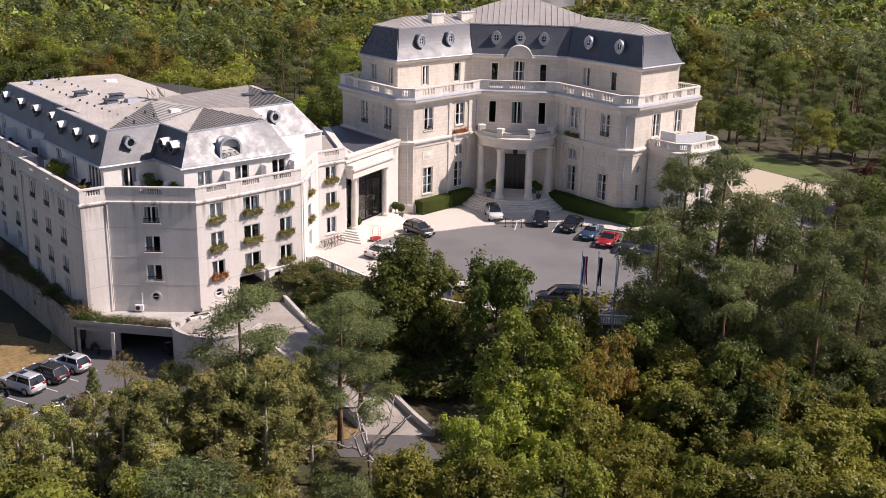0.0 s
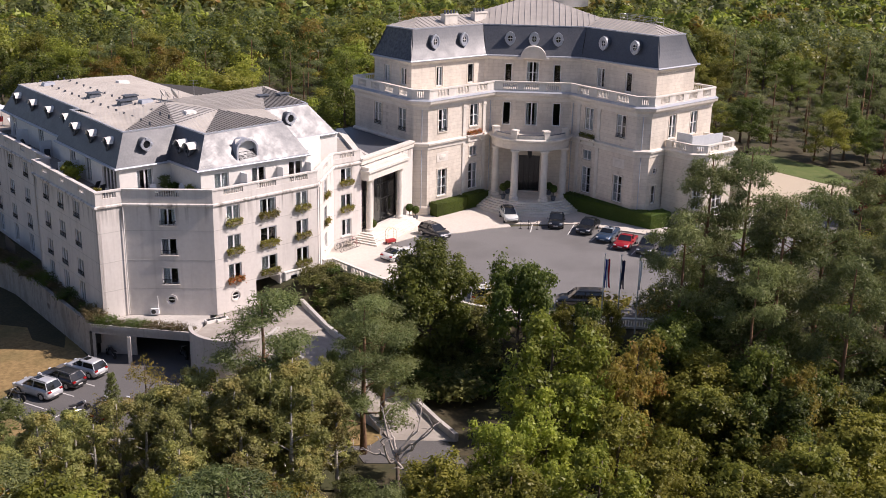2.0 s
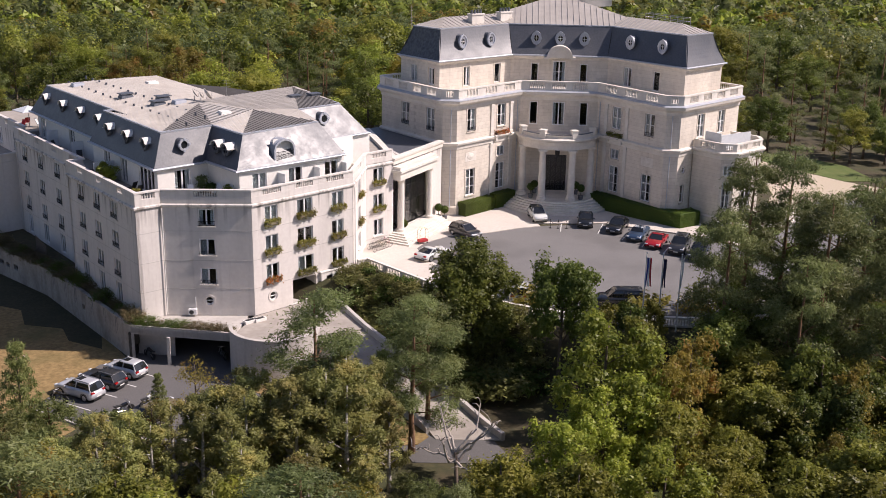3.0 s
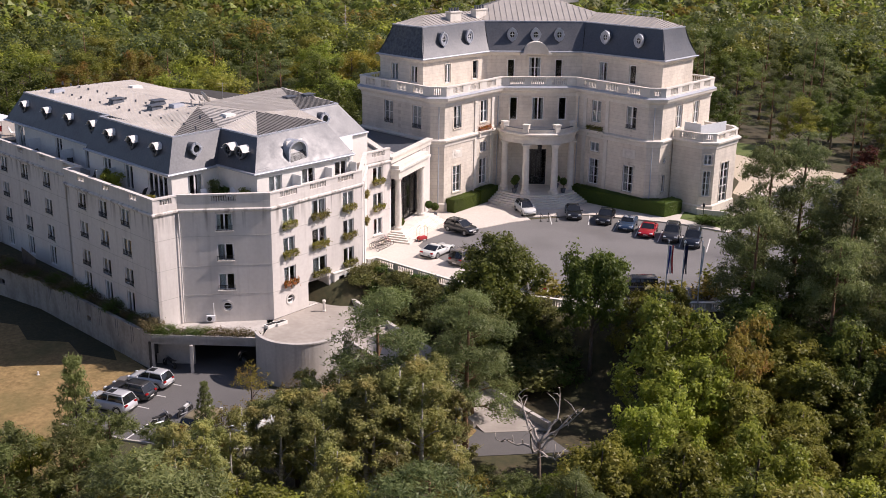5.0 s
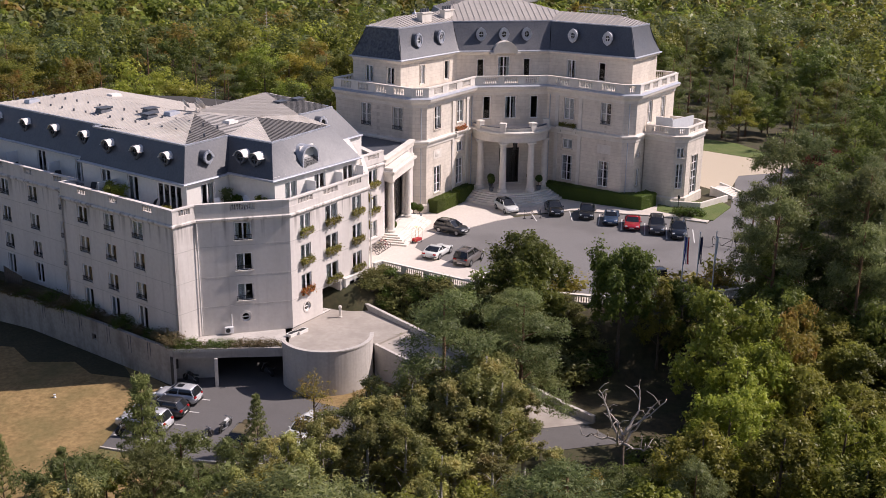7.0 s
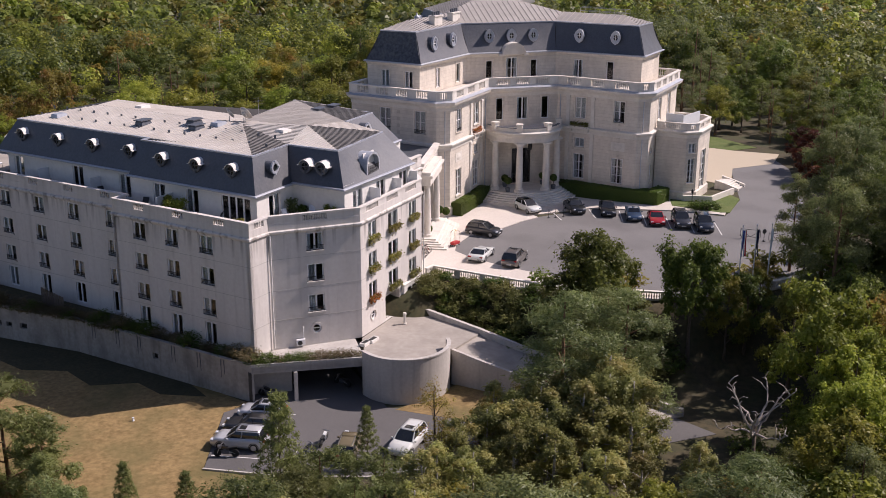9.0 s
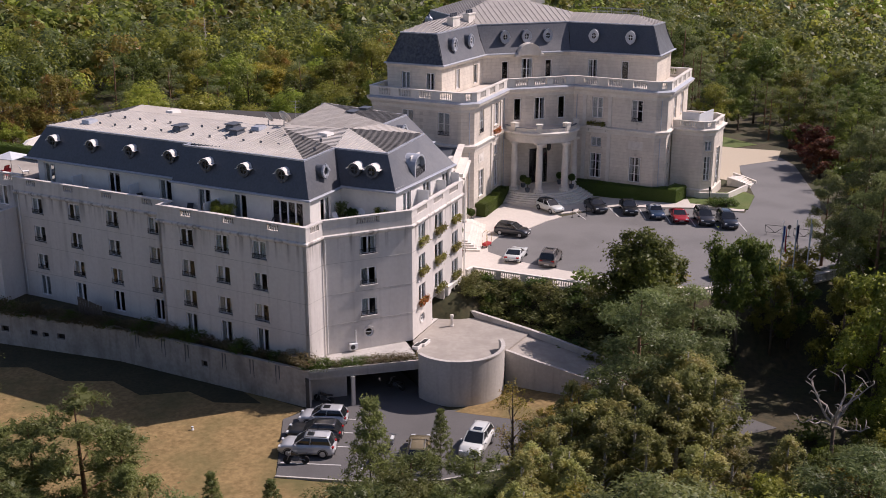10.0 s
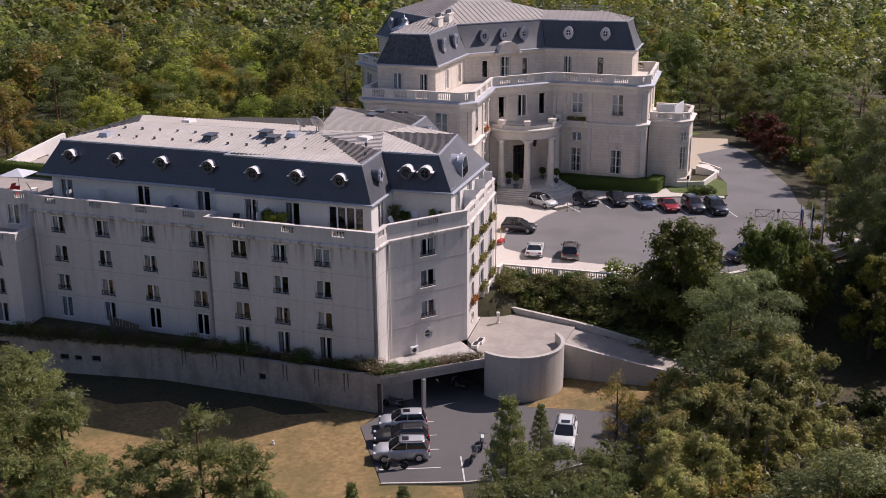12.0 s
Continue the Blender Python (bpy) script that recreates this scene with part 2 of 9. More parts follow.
M = {
    "render": node_mat("painted_render", (0.67, 0.62, 0.575), (0.73, 0.685, 0.635), 3, 0.85, bump=0.25, bump_scale=30, stain=(0.50, 0.465, 0.425), stain_scale=0.35, stain_amount=0.45, streak=0.18, drip=0.28, runs=10.75),
    "render_white": node_mat("white_render", (0.74, 0.71, 0.66), (0.80, 0.77, 0.72), 3, 0.85, bump=0.2, bump_scale=30, stain=(0.6, 0.57, 0.53), stain_scale=0.5, stain_amount=0.3),
    "stone": node_mat("limestone", (0.69, 0.62, 0.53), (0.78, 0.71, 0.615), 2.2, 0.85, bump=0.3, bump_scale=18, drip=0.15, courses=0.45, stain=(0.44, 0.385, 0.32), stain_scale=0.5, stain_amount=0.45, streak=0.4),
    "stone_light": node_mat("pale_limestone", (0.71, 0.66, 0.585), (0.79, 0.74, 0.665), 3, 0.8, drip=0.12, bump=0.25, bump_scale=25, stain=(0.48, 0.43, 0.37), stain_scale=0.6, stain_amount=0.4),
    "slate": node_mat("blue_black_slate", (0.048, 0.052, 0.062), (0.078, 0.082, 0.094), 5, 0.47, bump=0.22, bump_scale=6, stain=(0.11, 0.108, 0.112), stain_scale=0.7, stain_amount=0.3, streak=0.5, spec=0.62, ior=1.62, rough_var=0.07),
    "slate_rough": node_mat("old_scale_slate", (0.012, 0.014, 0.02), (0.075, 0.08, 0.095), 3.2, 0.5, bump=1.0, bump_scale=5, stain=(0.10, 0.10, 0.09), stain_scale=1.6, stain_amount=0.7, spec=0.8),
    "slate_piece": node_mat("slate_shingle", (0.026, 0.030, 0.040), (0.046, 0.05, 0.062), 6, 0.52, bump=0.3, bump_scale=14, per_object=0.35, spec=1.0, ior=1.8),
    "zinc": node_mat("pale_zinc_seam_roof", (0.53, 0.49, 0.44), (0.62, 0.58, 0.53), 1.2, 0.55, metal=0.1, bump=0.1, bump_scale=6, stain=(0.44, 0.40, 0.36), stain_scale=0.3, stain_amount=0.5),
    "zinc_manor": node_mat("grey_brown_zinc_roof", (0.40, 0.365, 0.325), (0.49, 0.45, 0.405), 1.2, 0.55, metal=0.1, bump=0.1, bump_scale=6, stain=(0.30, 0.27, 0.24), stain_scale=0.3, stain_amount=0.5),
    # darker copy of the zinc, with the shading of the hip planes in its colour
    "zinc_hip_shade": node_mat("shade_grey_seam_roof", (0.21, 0.195, 0.175), (0.28, 0.26, 0.235), 1.2, 0.6, metal=0.1, bump=0.1, bump_scale=6, stain=(0.15, 0.14, 0.13), stain_scale=0.3, stain_amount=0.5),
    "zinc_trim": node_mat("blue_grey_zinc_flashing", (0.42, 0.44, 0.49), (0.52, 0.54, 0.58), 3, 0.45, metal=0.3),
    "lead": node_mat("dark_lead", (0.10, 0.11, 0.13), (0.16, 0.17, 0.19), 4, 0.5, metal=0.4, bump=0.15),
    "asphalt": node_mat("grey_asphalt", (0.17, 0.163, 0.157), (0.205, 0.198, 0.192), 14, 0.9, bump=0.3, bump_scale=60, stain=(0.11, 0.105, 0.10), stain_scale=0.18, stain_amount=0.55),
    "asphalt_dark": node_mat("yard_asphalt", (0.11, 0.104, 0.102), (0.145, 0.138, 0.134), 14, 0.9, bump=0.3, bump_scale=60, stain=(0.08, 0.076, 0.074), stain_scale=0.2, stain_amount=0.5),
    "paving": node_mat("pale_stone_paving", (0.60, 0.54, 0.47), (0.68, 0.62, 0.55), 5, 0.85, bump=0.2, bump_scale=20, stain=(0.5, 0.45, 0.39), stain_scale=0.3, stain_amount=0.4),
    "concrete": node_mat("weathered_concrete", (0.50, 0.465, 0.425), (0.58, 0.545, 0.50), 4, 0.9, bump=0.3, bump_scale=24, stain=(0.34, 0.31, 0.28), stain_scale=0.4, stain_amount=0.5, streak=0.3, drip=0.4),
    "concrete_old": node_mat("stained_retaining_concrete", (0.36, 0.335, 0.30), (0.46, 0.43, 0.39), 3, 0.92, bump=0.5, bump_scale=18, stain=(0.16, 0.15, 0.13), stain_scale=0.55, stain_amount=0.7, streak=0.5, drip=0.5),
    "deck": node_mat("stained_deck_screed", (0.36, 0.32, 0.28), (0.42, 0.38, 0.33), 2, 0.9, bump=0.2, bump_scale=24, stain=(0.25, 0.22, 0.19), stain_scale=0.35, stain_amount=0.6),
    "grass": node_mat("lawn_grass", (0.065, 0.105, 0.02), (0.13, 0.165, 0.04), 9, 0.95, bump=0.8, bump_scale=50, stain=(0.2, 0.2, 0.07), stain_scale=0.6, stain_amount=0.4),
    "dry_grass": node_mat("dry_autumn_lawn", (0.19, 0.125, 0.048), (0.345, 0.235, 0.10), 2.6, 0.95, bump=1.0, bump_scale=25, stain=(0.13, 0.115, 0.04), stain_scale=0.22, stain_amount=0.85),
    # lawn colour darkened to carry the annex's shade
    "shaded_grass": node_mat("shade_dark_grass", (0.036, 0.034, 0.015), (0.07, 0.06, 0.027), 3.0, 0.95, bump=0.8, bump_scale=25, stain=(0.028, 0.032, 0.013), stain_scale=0.35, stain_amount=0.7),
    "forest_floor": node_mat("leaf_litter", (0.045, 0.04, 0.02), (0.09, 0.07, 0.035), 2, 0.95, bump=1.0, bump_scale=8, stain=(0.05, 0.065, 0.02), stain_scale=0.2, stain_amount=0.7),
    "gravel": node_mat("sandy_gravel", (0.48, 0.40, 0.29), (0.56, 0.48, 0.36), 20, 0.95, bump=0.4, bump_scale=60),
    "white_paint": node_mat("white_joinery_paint", (0.80, 0.79, 0.78), (0.84, 0.83, 0.82), 8, 0.45),
    "line_paint": node_mat("worn_line_paint", (0.62, 0.61, 0.58), (0.74, 0.73, 0.7), 12, 0.7, stain=(0.3, 0.29, 0.28), stain_scale=3, stain_amount=0.5),
    "iron": node_mat("black_wrought_iron", (0.02, 0.02, 0.022), (0.04, 0.04, 0.042), 8, 0.5, metal=0.5),
    # near-black colour stands in for the darkness inside rooms, garage and vents
    "room": node_mat("unlit_room_dark", (0.05, 0.045, 0.04), (0.07, 0.064, 0.056), 2, 0.9),
    "curtain": node_mat("net_curtain_cloth", (0.70, 0.70, 0.69), (0.80, 0.80, 0.79), 6, 0.9, per_object=0.25),
    "glass": glass_mat("window_glass"),
    "frost": node_mat("frosted_screen", (0.62, 0.64, 0.66), (0.70, 0.72, 0.74), 3, 0.35),
    "planter": node_mat("grey_planter_box", (0.22, 0.18, 0.14), (0.28, 0.23, 0.18), 6, 0.8),
    "bark": node_mat("grey_brown_bark", (0.10, 0.075, 0.055), (0.17, 0.13, 0.10), 6, 0.95, bump=0.9, bump_scale=18),
    "bark_pine": node_mat("orange_pine_bark", (0.16, 0.085, 0.045), (0.24, 0.14, 0.08), 5, 0.95, bump=0.9, bump_scale=16),
    "bark_birch": node_mat("pale_birch_bark", (0.42, 0.39, 0.34), (0.55, 0.52, 0.47), 6, 0.85, stain=(0.06, 0.05, 0.05), stain_scale=4, stain_amount=0.9, streak=4),
    "bark_dead": node_mat("bleached_dead_wood", (0.34, 0.29, 0.25), (0.44, 0.39, 0.34), 6, 0.9, bump=0.5),
    "rubber": node_mat("tyre_rubber", (0.016, 0.016, 0.016), (0.024, 0.024, 0.024), 20, 0.85),
    "rim": node_mat("alloy_rim", (0.42, 0.42, 0.43), (0.5, 0.5, 0.51), 10, 0.3, metal=0.9),
    "car_glass": node_mat("tinted_car_glass", (0.012, 0.014, 0.016), (0.02, 0.022, 0.024), 1, 0.06, spec=0.9),
    "lamp_clear": node_mat("headlamp_lens", (0.6, 0.62, 0.64), (0.7, 0.72, 0.74), 5, 0.1),
    "lamp_red": node_mat("tail_lamp_lens", (0.30, 0.01, 0.01), (0.4, 0.02, 0.02), 5, 0.15),
    "plastic_black": node_mat("black_plastic", (0.02, 0.02, 0.02), (0.035, 0.035, 0.035), 10, 0.6),
    "brass": node_mat("brass_tube", (0.62, 0.45, 0.18), (0.7, 0.52, 0.22), 10, 0.25, metal=0.9),
    "red_cloth": node_mat("red_carpet_pad", (0.42, 0.03, 0.035), (0.5, 0.05, 0.05), 15, 0.9),
    "oak": leaf_mat("oak_leaves", (0.175, 0.190, 0.030), (0.345, 0.340, 0.062), col_c=(0.315, 0.295, 0.058)),
    "lime": leaf_mat("bright_green_leaves", (0.200, 0.255, 0.034), (0.390, 0.415, 0.066)),
    "yellow": leaf_mat("yellow_autumn_leaves", (0.250, 0.225, 0.030), (0.400, 0.340, 0.050)),
    "maple": leaf_mat("dark_green_leaves", (0.105, 0.145, 0.028), (0.220, 0.255, 0.050)),
    "autumn": leaf_mat("turning_leaves", (0.235, 0.215, 0.040), (0.360, 0.290, 0.060), col_c=(0.340, 0.190, 0.050)),
    "birch": leaf_mat("thin_birch_leaves", (0.270, 0.280, 0.090), (0.420, 0.415, 0.140), col_c=(0.390, 0.330, 0.110)),
    "pine": leaf_mat("pine_needles", (0.124, 0.155, 0.053), (0.242, 0.265, 0.1), value_spread=0.2, through_light=0.52),
    "pine_young": leaf_mat("young_pine_needles", (0.150, 0.180, 0.055), (0.270, 0.292, 0.100), value_spread=0.2, through_light=0.48),
    "copper": leaf_mat("dark_red_leaves", (0.100, 0.034, 0.026), (0.195, 0.070, 0.040)),
    "hedge": leaf_mat("clipped_hedge_leaves", (0.070, 0.120, 0.020), (0.140, 0.185, 0.036), value_spread=0.1),
    "bank": leaf_mat("bank_evergreen_leaves", (0.160, 0.172, 0.054), (0.285, 0.285, 0.09), value_spread=0.25),
    "ivy": leaf_mat("trailing_shrub_leaves", (0.110, 0.110, 0.048), (0.240, 0.180, 0.095), col_c=(0.250, 0.160, 0.100), value_spread=0.2),
    "flowers": leaf_mat("planter_foliage", (0.140, 0.140, 0.025), (0.285, 0.235, 0.048), value_spread=0.2),
    "geranium": leaf_mat("red_geraniums", (0.160, 0.154, 0.028), (0.588, 0.126, 0.042), value_spread=0.2),
}


def paint(name, colour, metal=0.35, rough=0.3):
    """Car paint under a clear coat."""
    m = node_mat(name, tuple(c * 0.92 for c in colour), colour, 30, rough, metal=metal)
    b = m.node_tree.nodes["Principled BSDF"]
    b.inputs["Coat Weight"].default_value, b.inputs["Coat Roughness"].default_value = 1.0, 0.04
    return m

# ---- geometry helpers ----
def mesh_of(bm, name, mat, smooth=False):
    me = bpy.data.meshes.new(name)
    if smooth:
        for f in bm.faces:
            f.smooth = True
    bm.to_mesh(me)
    bm.free()
    me.materials.append(mat)
    return me


def part(name, bm, mat, parent=None, label="", smooth=False, kind="", at=None):
    """One mesh object from a bmesh (or a ready mesh), under a thing or a part."""
    me = bm if isinstance(bm, bpy.types.Mesh) else mesh_of(bm, name, mat, smooth)
    ob = new(name, me)
    if parent is not None:
        ob.parent = parent
    if at is not None:
        ob.matrix_basis = at
    return tagged(ob, label=label, kind=kind)


def empty(name, m=None, label="", category="", group="", kind=""):
    ob = new(name)
    ob.empty_display_size = 0.3
    if m is not None:
        ob.matrix_basis = m
    return tagged(ob, label, category, group, kind)


def box(bm, x0, y0, z0, x1, y1, z1, m=None):
    vs = [bm.verts.new((m @ Vector(c)) if m else c) for c in ((x0, y0, z0), (x1, y0, z0), (x1, y1, z0), (x0, y1, z0), (x0, y0, z1), (x1, y0, z1), (x1, y1, z1), (x0, y1, z1))]
    for q in ((3, 2, 1, 0), (4, 5, 6, 7), (0, 1, 5, 4), (1, 2, 6, 5), (2, 3, 7, 6), (3, 0, 4, 7)):
        bm.faces.new([vs[i] for i in q])
    return vs


def prism(bm, pts, z0, z1):
    """An upright solid over a plan polygon (counter-clockwise)."""
    lo, hi = [bm.verts.new((x, y, z0)) for x, y in pts], [bm.verts.new((x, y, z1)) for x, y in pts]
    bm.faces.new(lo[::-1]), bm.faces.new(hi)
    for i in range(len(pts)):
        j = (i + 1) % len(pts)
        bm.faces.new((lo[i], lo[j], hi[j], hi[i]))


def offset(pts, d, closed=False):
    """Shift a plan polyline to its right by d, with mitred corners."""
    n, out = len(pts), []
    for i in range(n):
        prev = pts[i - 1] if (closed or i) else None
        nxt = pts[(i + 1) % n] if (closed or i < n - 1) else None
        dirs = []
        for a, b in ((prev, pts[i]), (pts[i], nxt)):
            if a is not None and b is not None:
                v = Vector((b[0] - a[0], b[1] - a[1])).normalized()
                dirs.append(Vector((v.y, -v.x)))
        nrm = sum(dirs, Vector((0, 0)))
        nrm = nrm.normalized()
        k = d / max(0.35, nrm.dot(dirs[0]))
        out.append((pts[i][0] + nrm.x * k, pts[i][1] + nrm.y * k))
    return out


def sweep(bm, pts, profile, closed=False, cap=True):
    """A moulding: the profile (outward shift, height) swept along a plan polyline; outward is to the right of its run."""
    rings = []
    for d, z in profile:
        rings.append([bm.verts.new((x, y, z)) for x, y in offset(pts, d, closed)])
    n, m = len(pts), len(profile)
    for k in range(m):
        a, b = rings[k], rings[(k + 1) % m]
        for i in range(n if closed else n - 1):
            j = (i + 1) % n
            try:
                bm.faces.new((a[i], a[j], b[j], b[i]))
            except ValueError:
                pass
    if not closed and cap:
        bm.faces.new([r[0] for r in rings])
        bm.faces.new([r[-1] for r in rings][::-1])


def band(d0, d1, z0, z1):
    return [(d1, z0), (d1, z1), (d0, z1), (d0, z0)]


def lathe(bm, profile, seg=10, m=None, cx=0.0, cy=0.0):
    rings = []
    for r, z in profile:
        ring = []
        for i in range(seg):
            a = 2 * math.pi * i / seg
            v = Vector((cx + r * math.cos(a), cy + r * math.sin(a), z))
            ring.append(bm.verts.new(m @ v if m else v))
        rings.append(ring)
    for a, b in zip(rings, rings[1:]):
        for i in range(seg):
            j = (i + 1) % seg
            bm.faces.new((a[i], a[j], b[j], b[i]))
    bm.faces.new(rings[0][::-1]), bm.faces.new(rings[-1])


def tube(bm, pts, radii, seg=6):
    """A tapered limb through the points."""
    rings = []
    for i, p in enumerate(pts):
        p = Vector(p)
        a, b = Vector(pts[max(0, i - 1)]), Vector(pts[min(len(pts) - 1, i + 1)])
        d = (b - a).normalized()
        u = d.orthogonal().normalized()
        v = d.cross(u)
        r = radii[i] if not isinstance(radii, (int, float)) else radii
        rings.append([bm.verts.new(p + (u * math.cos(t) + v * math.sin(t)) * r) for t in (2 * math.pi * k / seg for k in range(seg))])
    for i in range(len(rings) - 1):
        a, b = rings[i], rings[i + 1]
        # keep the rings aligned so that limbs do not twist
        shift = min(range(seg), key=lambda s: sum((a[k].co - b[(k + s) % seg].co).length for k in range(seg)))
        b = b[shift:] + b[:shift]
        rings[i + 1] = b
        for k in range(seg):
            j = (k + 1) % seg
            bm.faces.new((a[k], a[j], b[j], b[k]))
    bm.faces.new(rings[0][::-1]), bm.faces.new(rings[-1])


def poly(bm, pts):
    return bm.faces.new([bm.verts.new(p) for p in pts])


def smoothstep(a, b, x):
    t = min(1.0, max(0.0, (x - a) / (b - a)))
    return t * t * (3 - 2 * t)


# ---- walls with real openings ----
MESHES = {}


def shared(key, make):
    if key not in MESHES:
        MESHES[key] = make()
    return MESHES[key]


def frame_mesh(w, h, round_=False, key="white_paint"):
    def make():
        bm = bmesh.new()
        t, d = 0.1, 0.08
        y0 = 0.09
        if round_:
            seg = 20
            for k in range(seg):
                a0, a1 = 2 * math.pi * k / seg, 2 * math.pi * (k + 1) / seg
                for r0, r1 in ((w / 2 - t, w / 2 + 0.02),):
                    c = [(r0 * math.cos(a0), r0 * math.sin(a0)), (r1 * math.cos(a0), r1 * math.sin(a0)), (r1 * math.cos(a1), r1 * math.sin(a1)), (r0 * math.cos(a1), r0 * math.sin(a1))]
                    f = [bm.verts.new((x, y0, h / 2 + z)) for x, z in c]
                    g = [bm.verts.new((x, y0 + d, h / 2 + z)) for x, z in c]
                    bm.faces.new(f), bm.faces.new(g[::-1]), bm.faces.new((f[0], f[3], g[3], g[0]))
            box(bm, -w / 2, y0, h / 2 - 0.03, w / 2, y0 + d, h / 2 + 0.03)
            return mesh_of(bm, "window", M["white_paint"])
        ring = [[(-w / 2 + e, e), (w / 2 - e, e), (w / 2 - e, h - e), (-w / 2 + e, h - e)] for e in (0.0, t)]
        v = [[[bm.verts.new((x, y, z)) for x, z in r] for r in ring] for y in (y0, y0 + d)]
        for k in range(4):
            q = (k + 1) % 4
            bm.faces.new((v[0][0][k], v[0][0][q], v[0][1][q], v[0][1][k])), bm.faces.new((v[1][1][k], v[1][1][q], v[1][0][q], v[1][0][k]))
            bm.faces.new((v[0][1][k], v[0][1][q], v[1][1][q], v[1][1][k])), bm.faces.new((v[1][0][k], v[1][0][q], v[0][0][q], v[0][0][k]))
        return mesh_of(bm, "window", M[key])
    return shared(("frame", round(w, 2), round(h, 2), round_, key), make)


def bar_mesh(length, upright, key):
    """One glazing bar, upright or lying."""
    def make():
        bm = bmesh.new()
        if upright:
            box(bm, -0.075, 0.08, 0, 0.075, 0.165, length)
        else:
            box(bm, -length / 2, 0.095, -0.035, length / 2, 0.16, 0.035)
        return mesh_of(bm, "glazing_bar", M[key])
    return shared(("bar", round(length, 2), upright, key), make)


def pane_mesh(w, h, round_=False):
    def make():
        bm = bmesh.new()
        if round_:
            lathe(bm, [(w / 2 - 0.05, -0.005), (w / 2 - 0.05, 0.005)], 20, Matrix.Translation((0, 0.17, h / 2)) @ Matrix.Rotation(radians(90), 4, "X"))
        else:
            box(bm, -w / 2 + 0.05, 0.165, 0.05, w / 2 - 0.05, 0.175, h - 0.05)
        return mesh_of(bm, "pane", M["glass"])
    return shared(("pane", round(w, 2), round(h, 2), round_), make)


def curtain_mesh(w, h, which):
    """Net curtains hanging in folds; which: both, left, right or drawn."""
    def make():
        bm = bmesh.new()
        spans = {"both": ((-w / 2, -w * 0.22), (w * 0.22, w / 2)), "left": ((-w / 2, -0.02),), "right": ((0.02, w / 2),), "drawn": ((-w / 2, w / 2),)}[which]
        for a, b in spans:
            n = max(4, int((b - a) / 0.08))
            lo, hi = [], []
            for i in range(n + 1):
                x, y = a + (b - a) * i / n, 0.30 + (0.03 if i % 2 else -0.03)
                lo.append(bm.verts.new((x, y, 0.03))), hi.append(bm.verts.new((x, y, h)))
            for i in range(n):
                bm.faces.new((lo[i], lo[i + 1], hi[i + 1], hi[i]))
        return mesh_of(bm, "curtain", M["curtain"])
    return shared(("curtain", round(w, 2), round(h, 2), which), make)


def sill_mesh(w, mat):
    def make():
        bm = bmesh.new()
        box(bm, -w / 2 - 0.1, -0.12, -0.12, w / 2 + 0.1, 0.09, -0.002)
        return mesh_of(bm, "sill", mat)
    return shared(("sill", round(w, 2), mat.name), make)


def surround_mesh(w, h, mat, t=0.16):
    def make():
        bm = bmesh.new()
        box(bm, -w / 2 - t, -0.05, -0.0, -w / 2 - 0.002, 0.02, h + t), box(bm, w / 2 + 0.002, -0.05, 0, w / 2 + t, 0.02, h + t)
        box(bm, -w / 2 - 0.002, -0.05, h + 0.002, w / 2 + 0.002, 0.02, h + t)
        return mesh_of(bm, "surround", mat)
    return shared(("surround", round(w, 2), round(h, 2), mat.name, t), make)


def rail_mesh(w, h=0.45):
    """A low wrought-iron guard in front of a window."""
    def make():
        bm = bmesh.new()
        for z in (0.06, h):
            box(bm, -w / 2 - 0.03, -0.04, z - 0.02, w / 2 + 0.03, -0.01, z + 0.02)
        n = int(w / 0.11)
        for i in range(n + 1):
            x = -w / 2 + w * i / n
            box(bm, x - 0.012, -0.035, 0.0, x + 0.012, -0.015, h)
        return mesh_of(bm, "railing", M["iron"])
    return shared(("rail", round(w, 2), h), make)


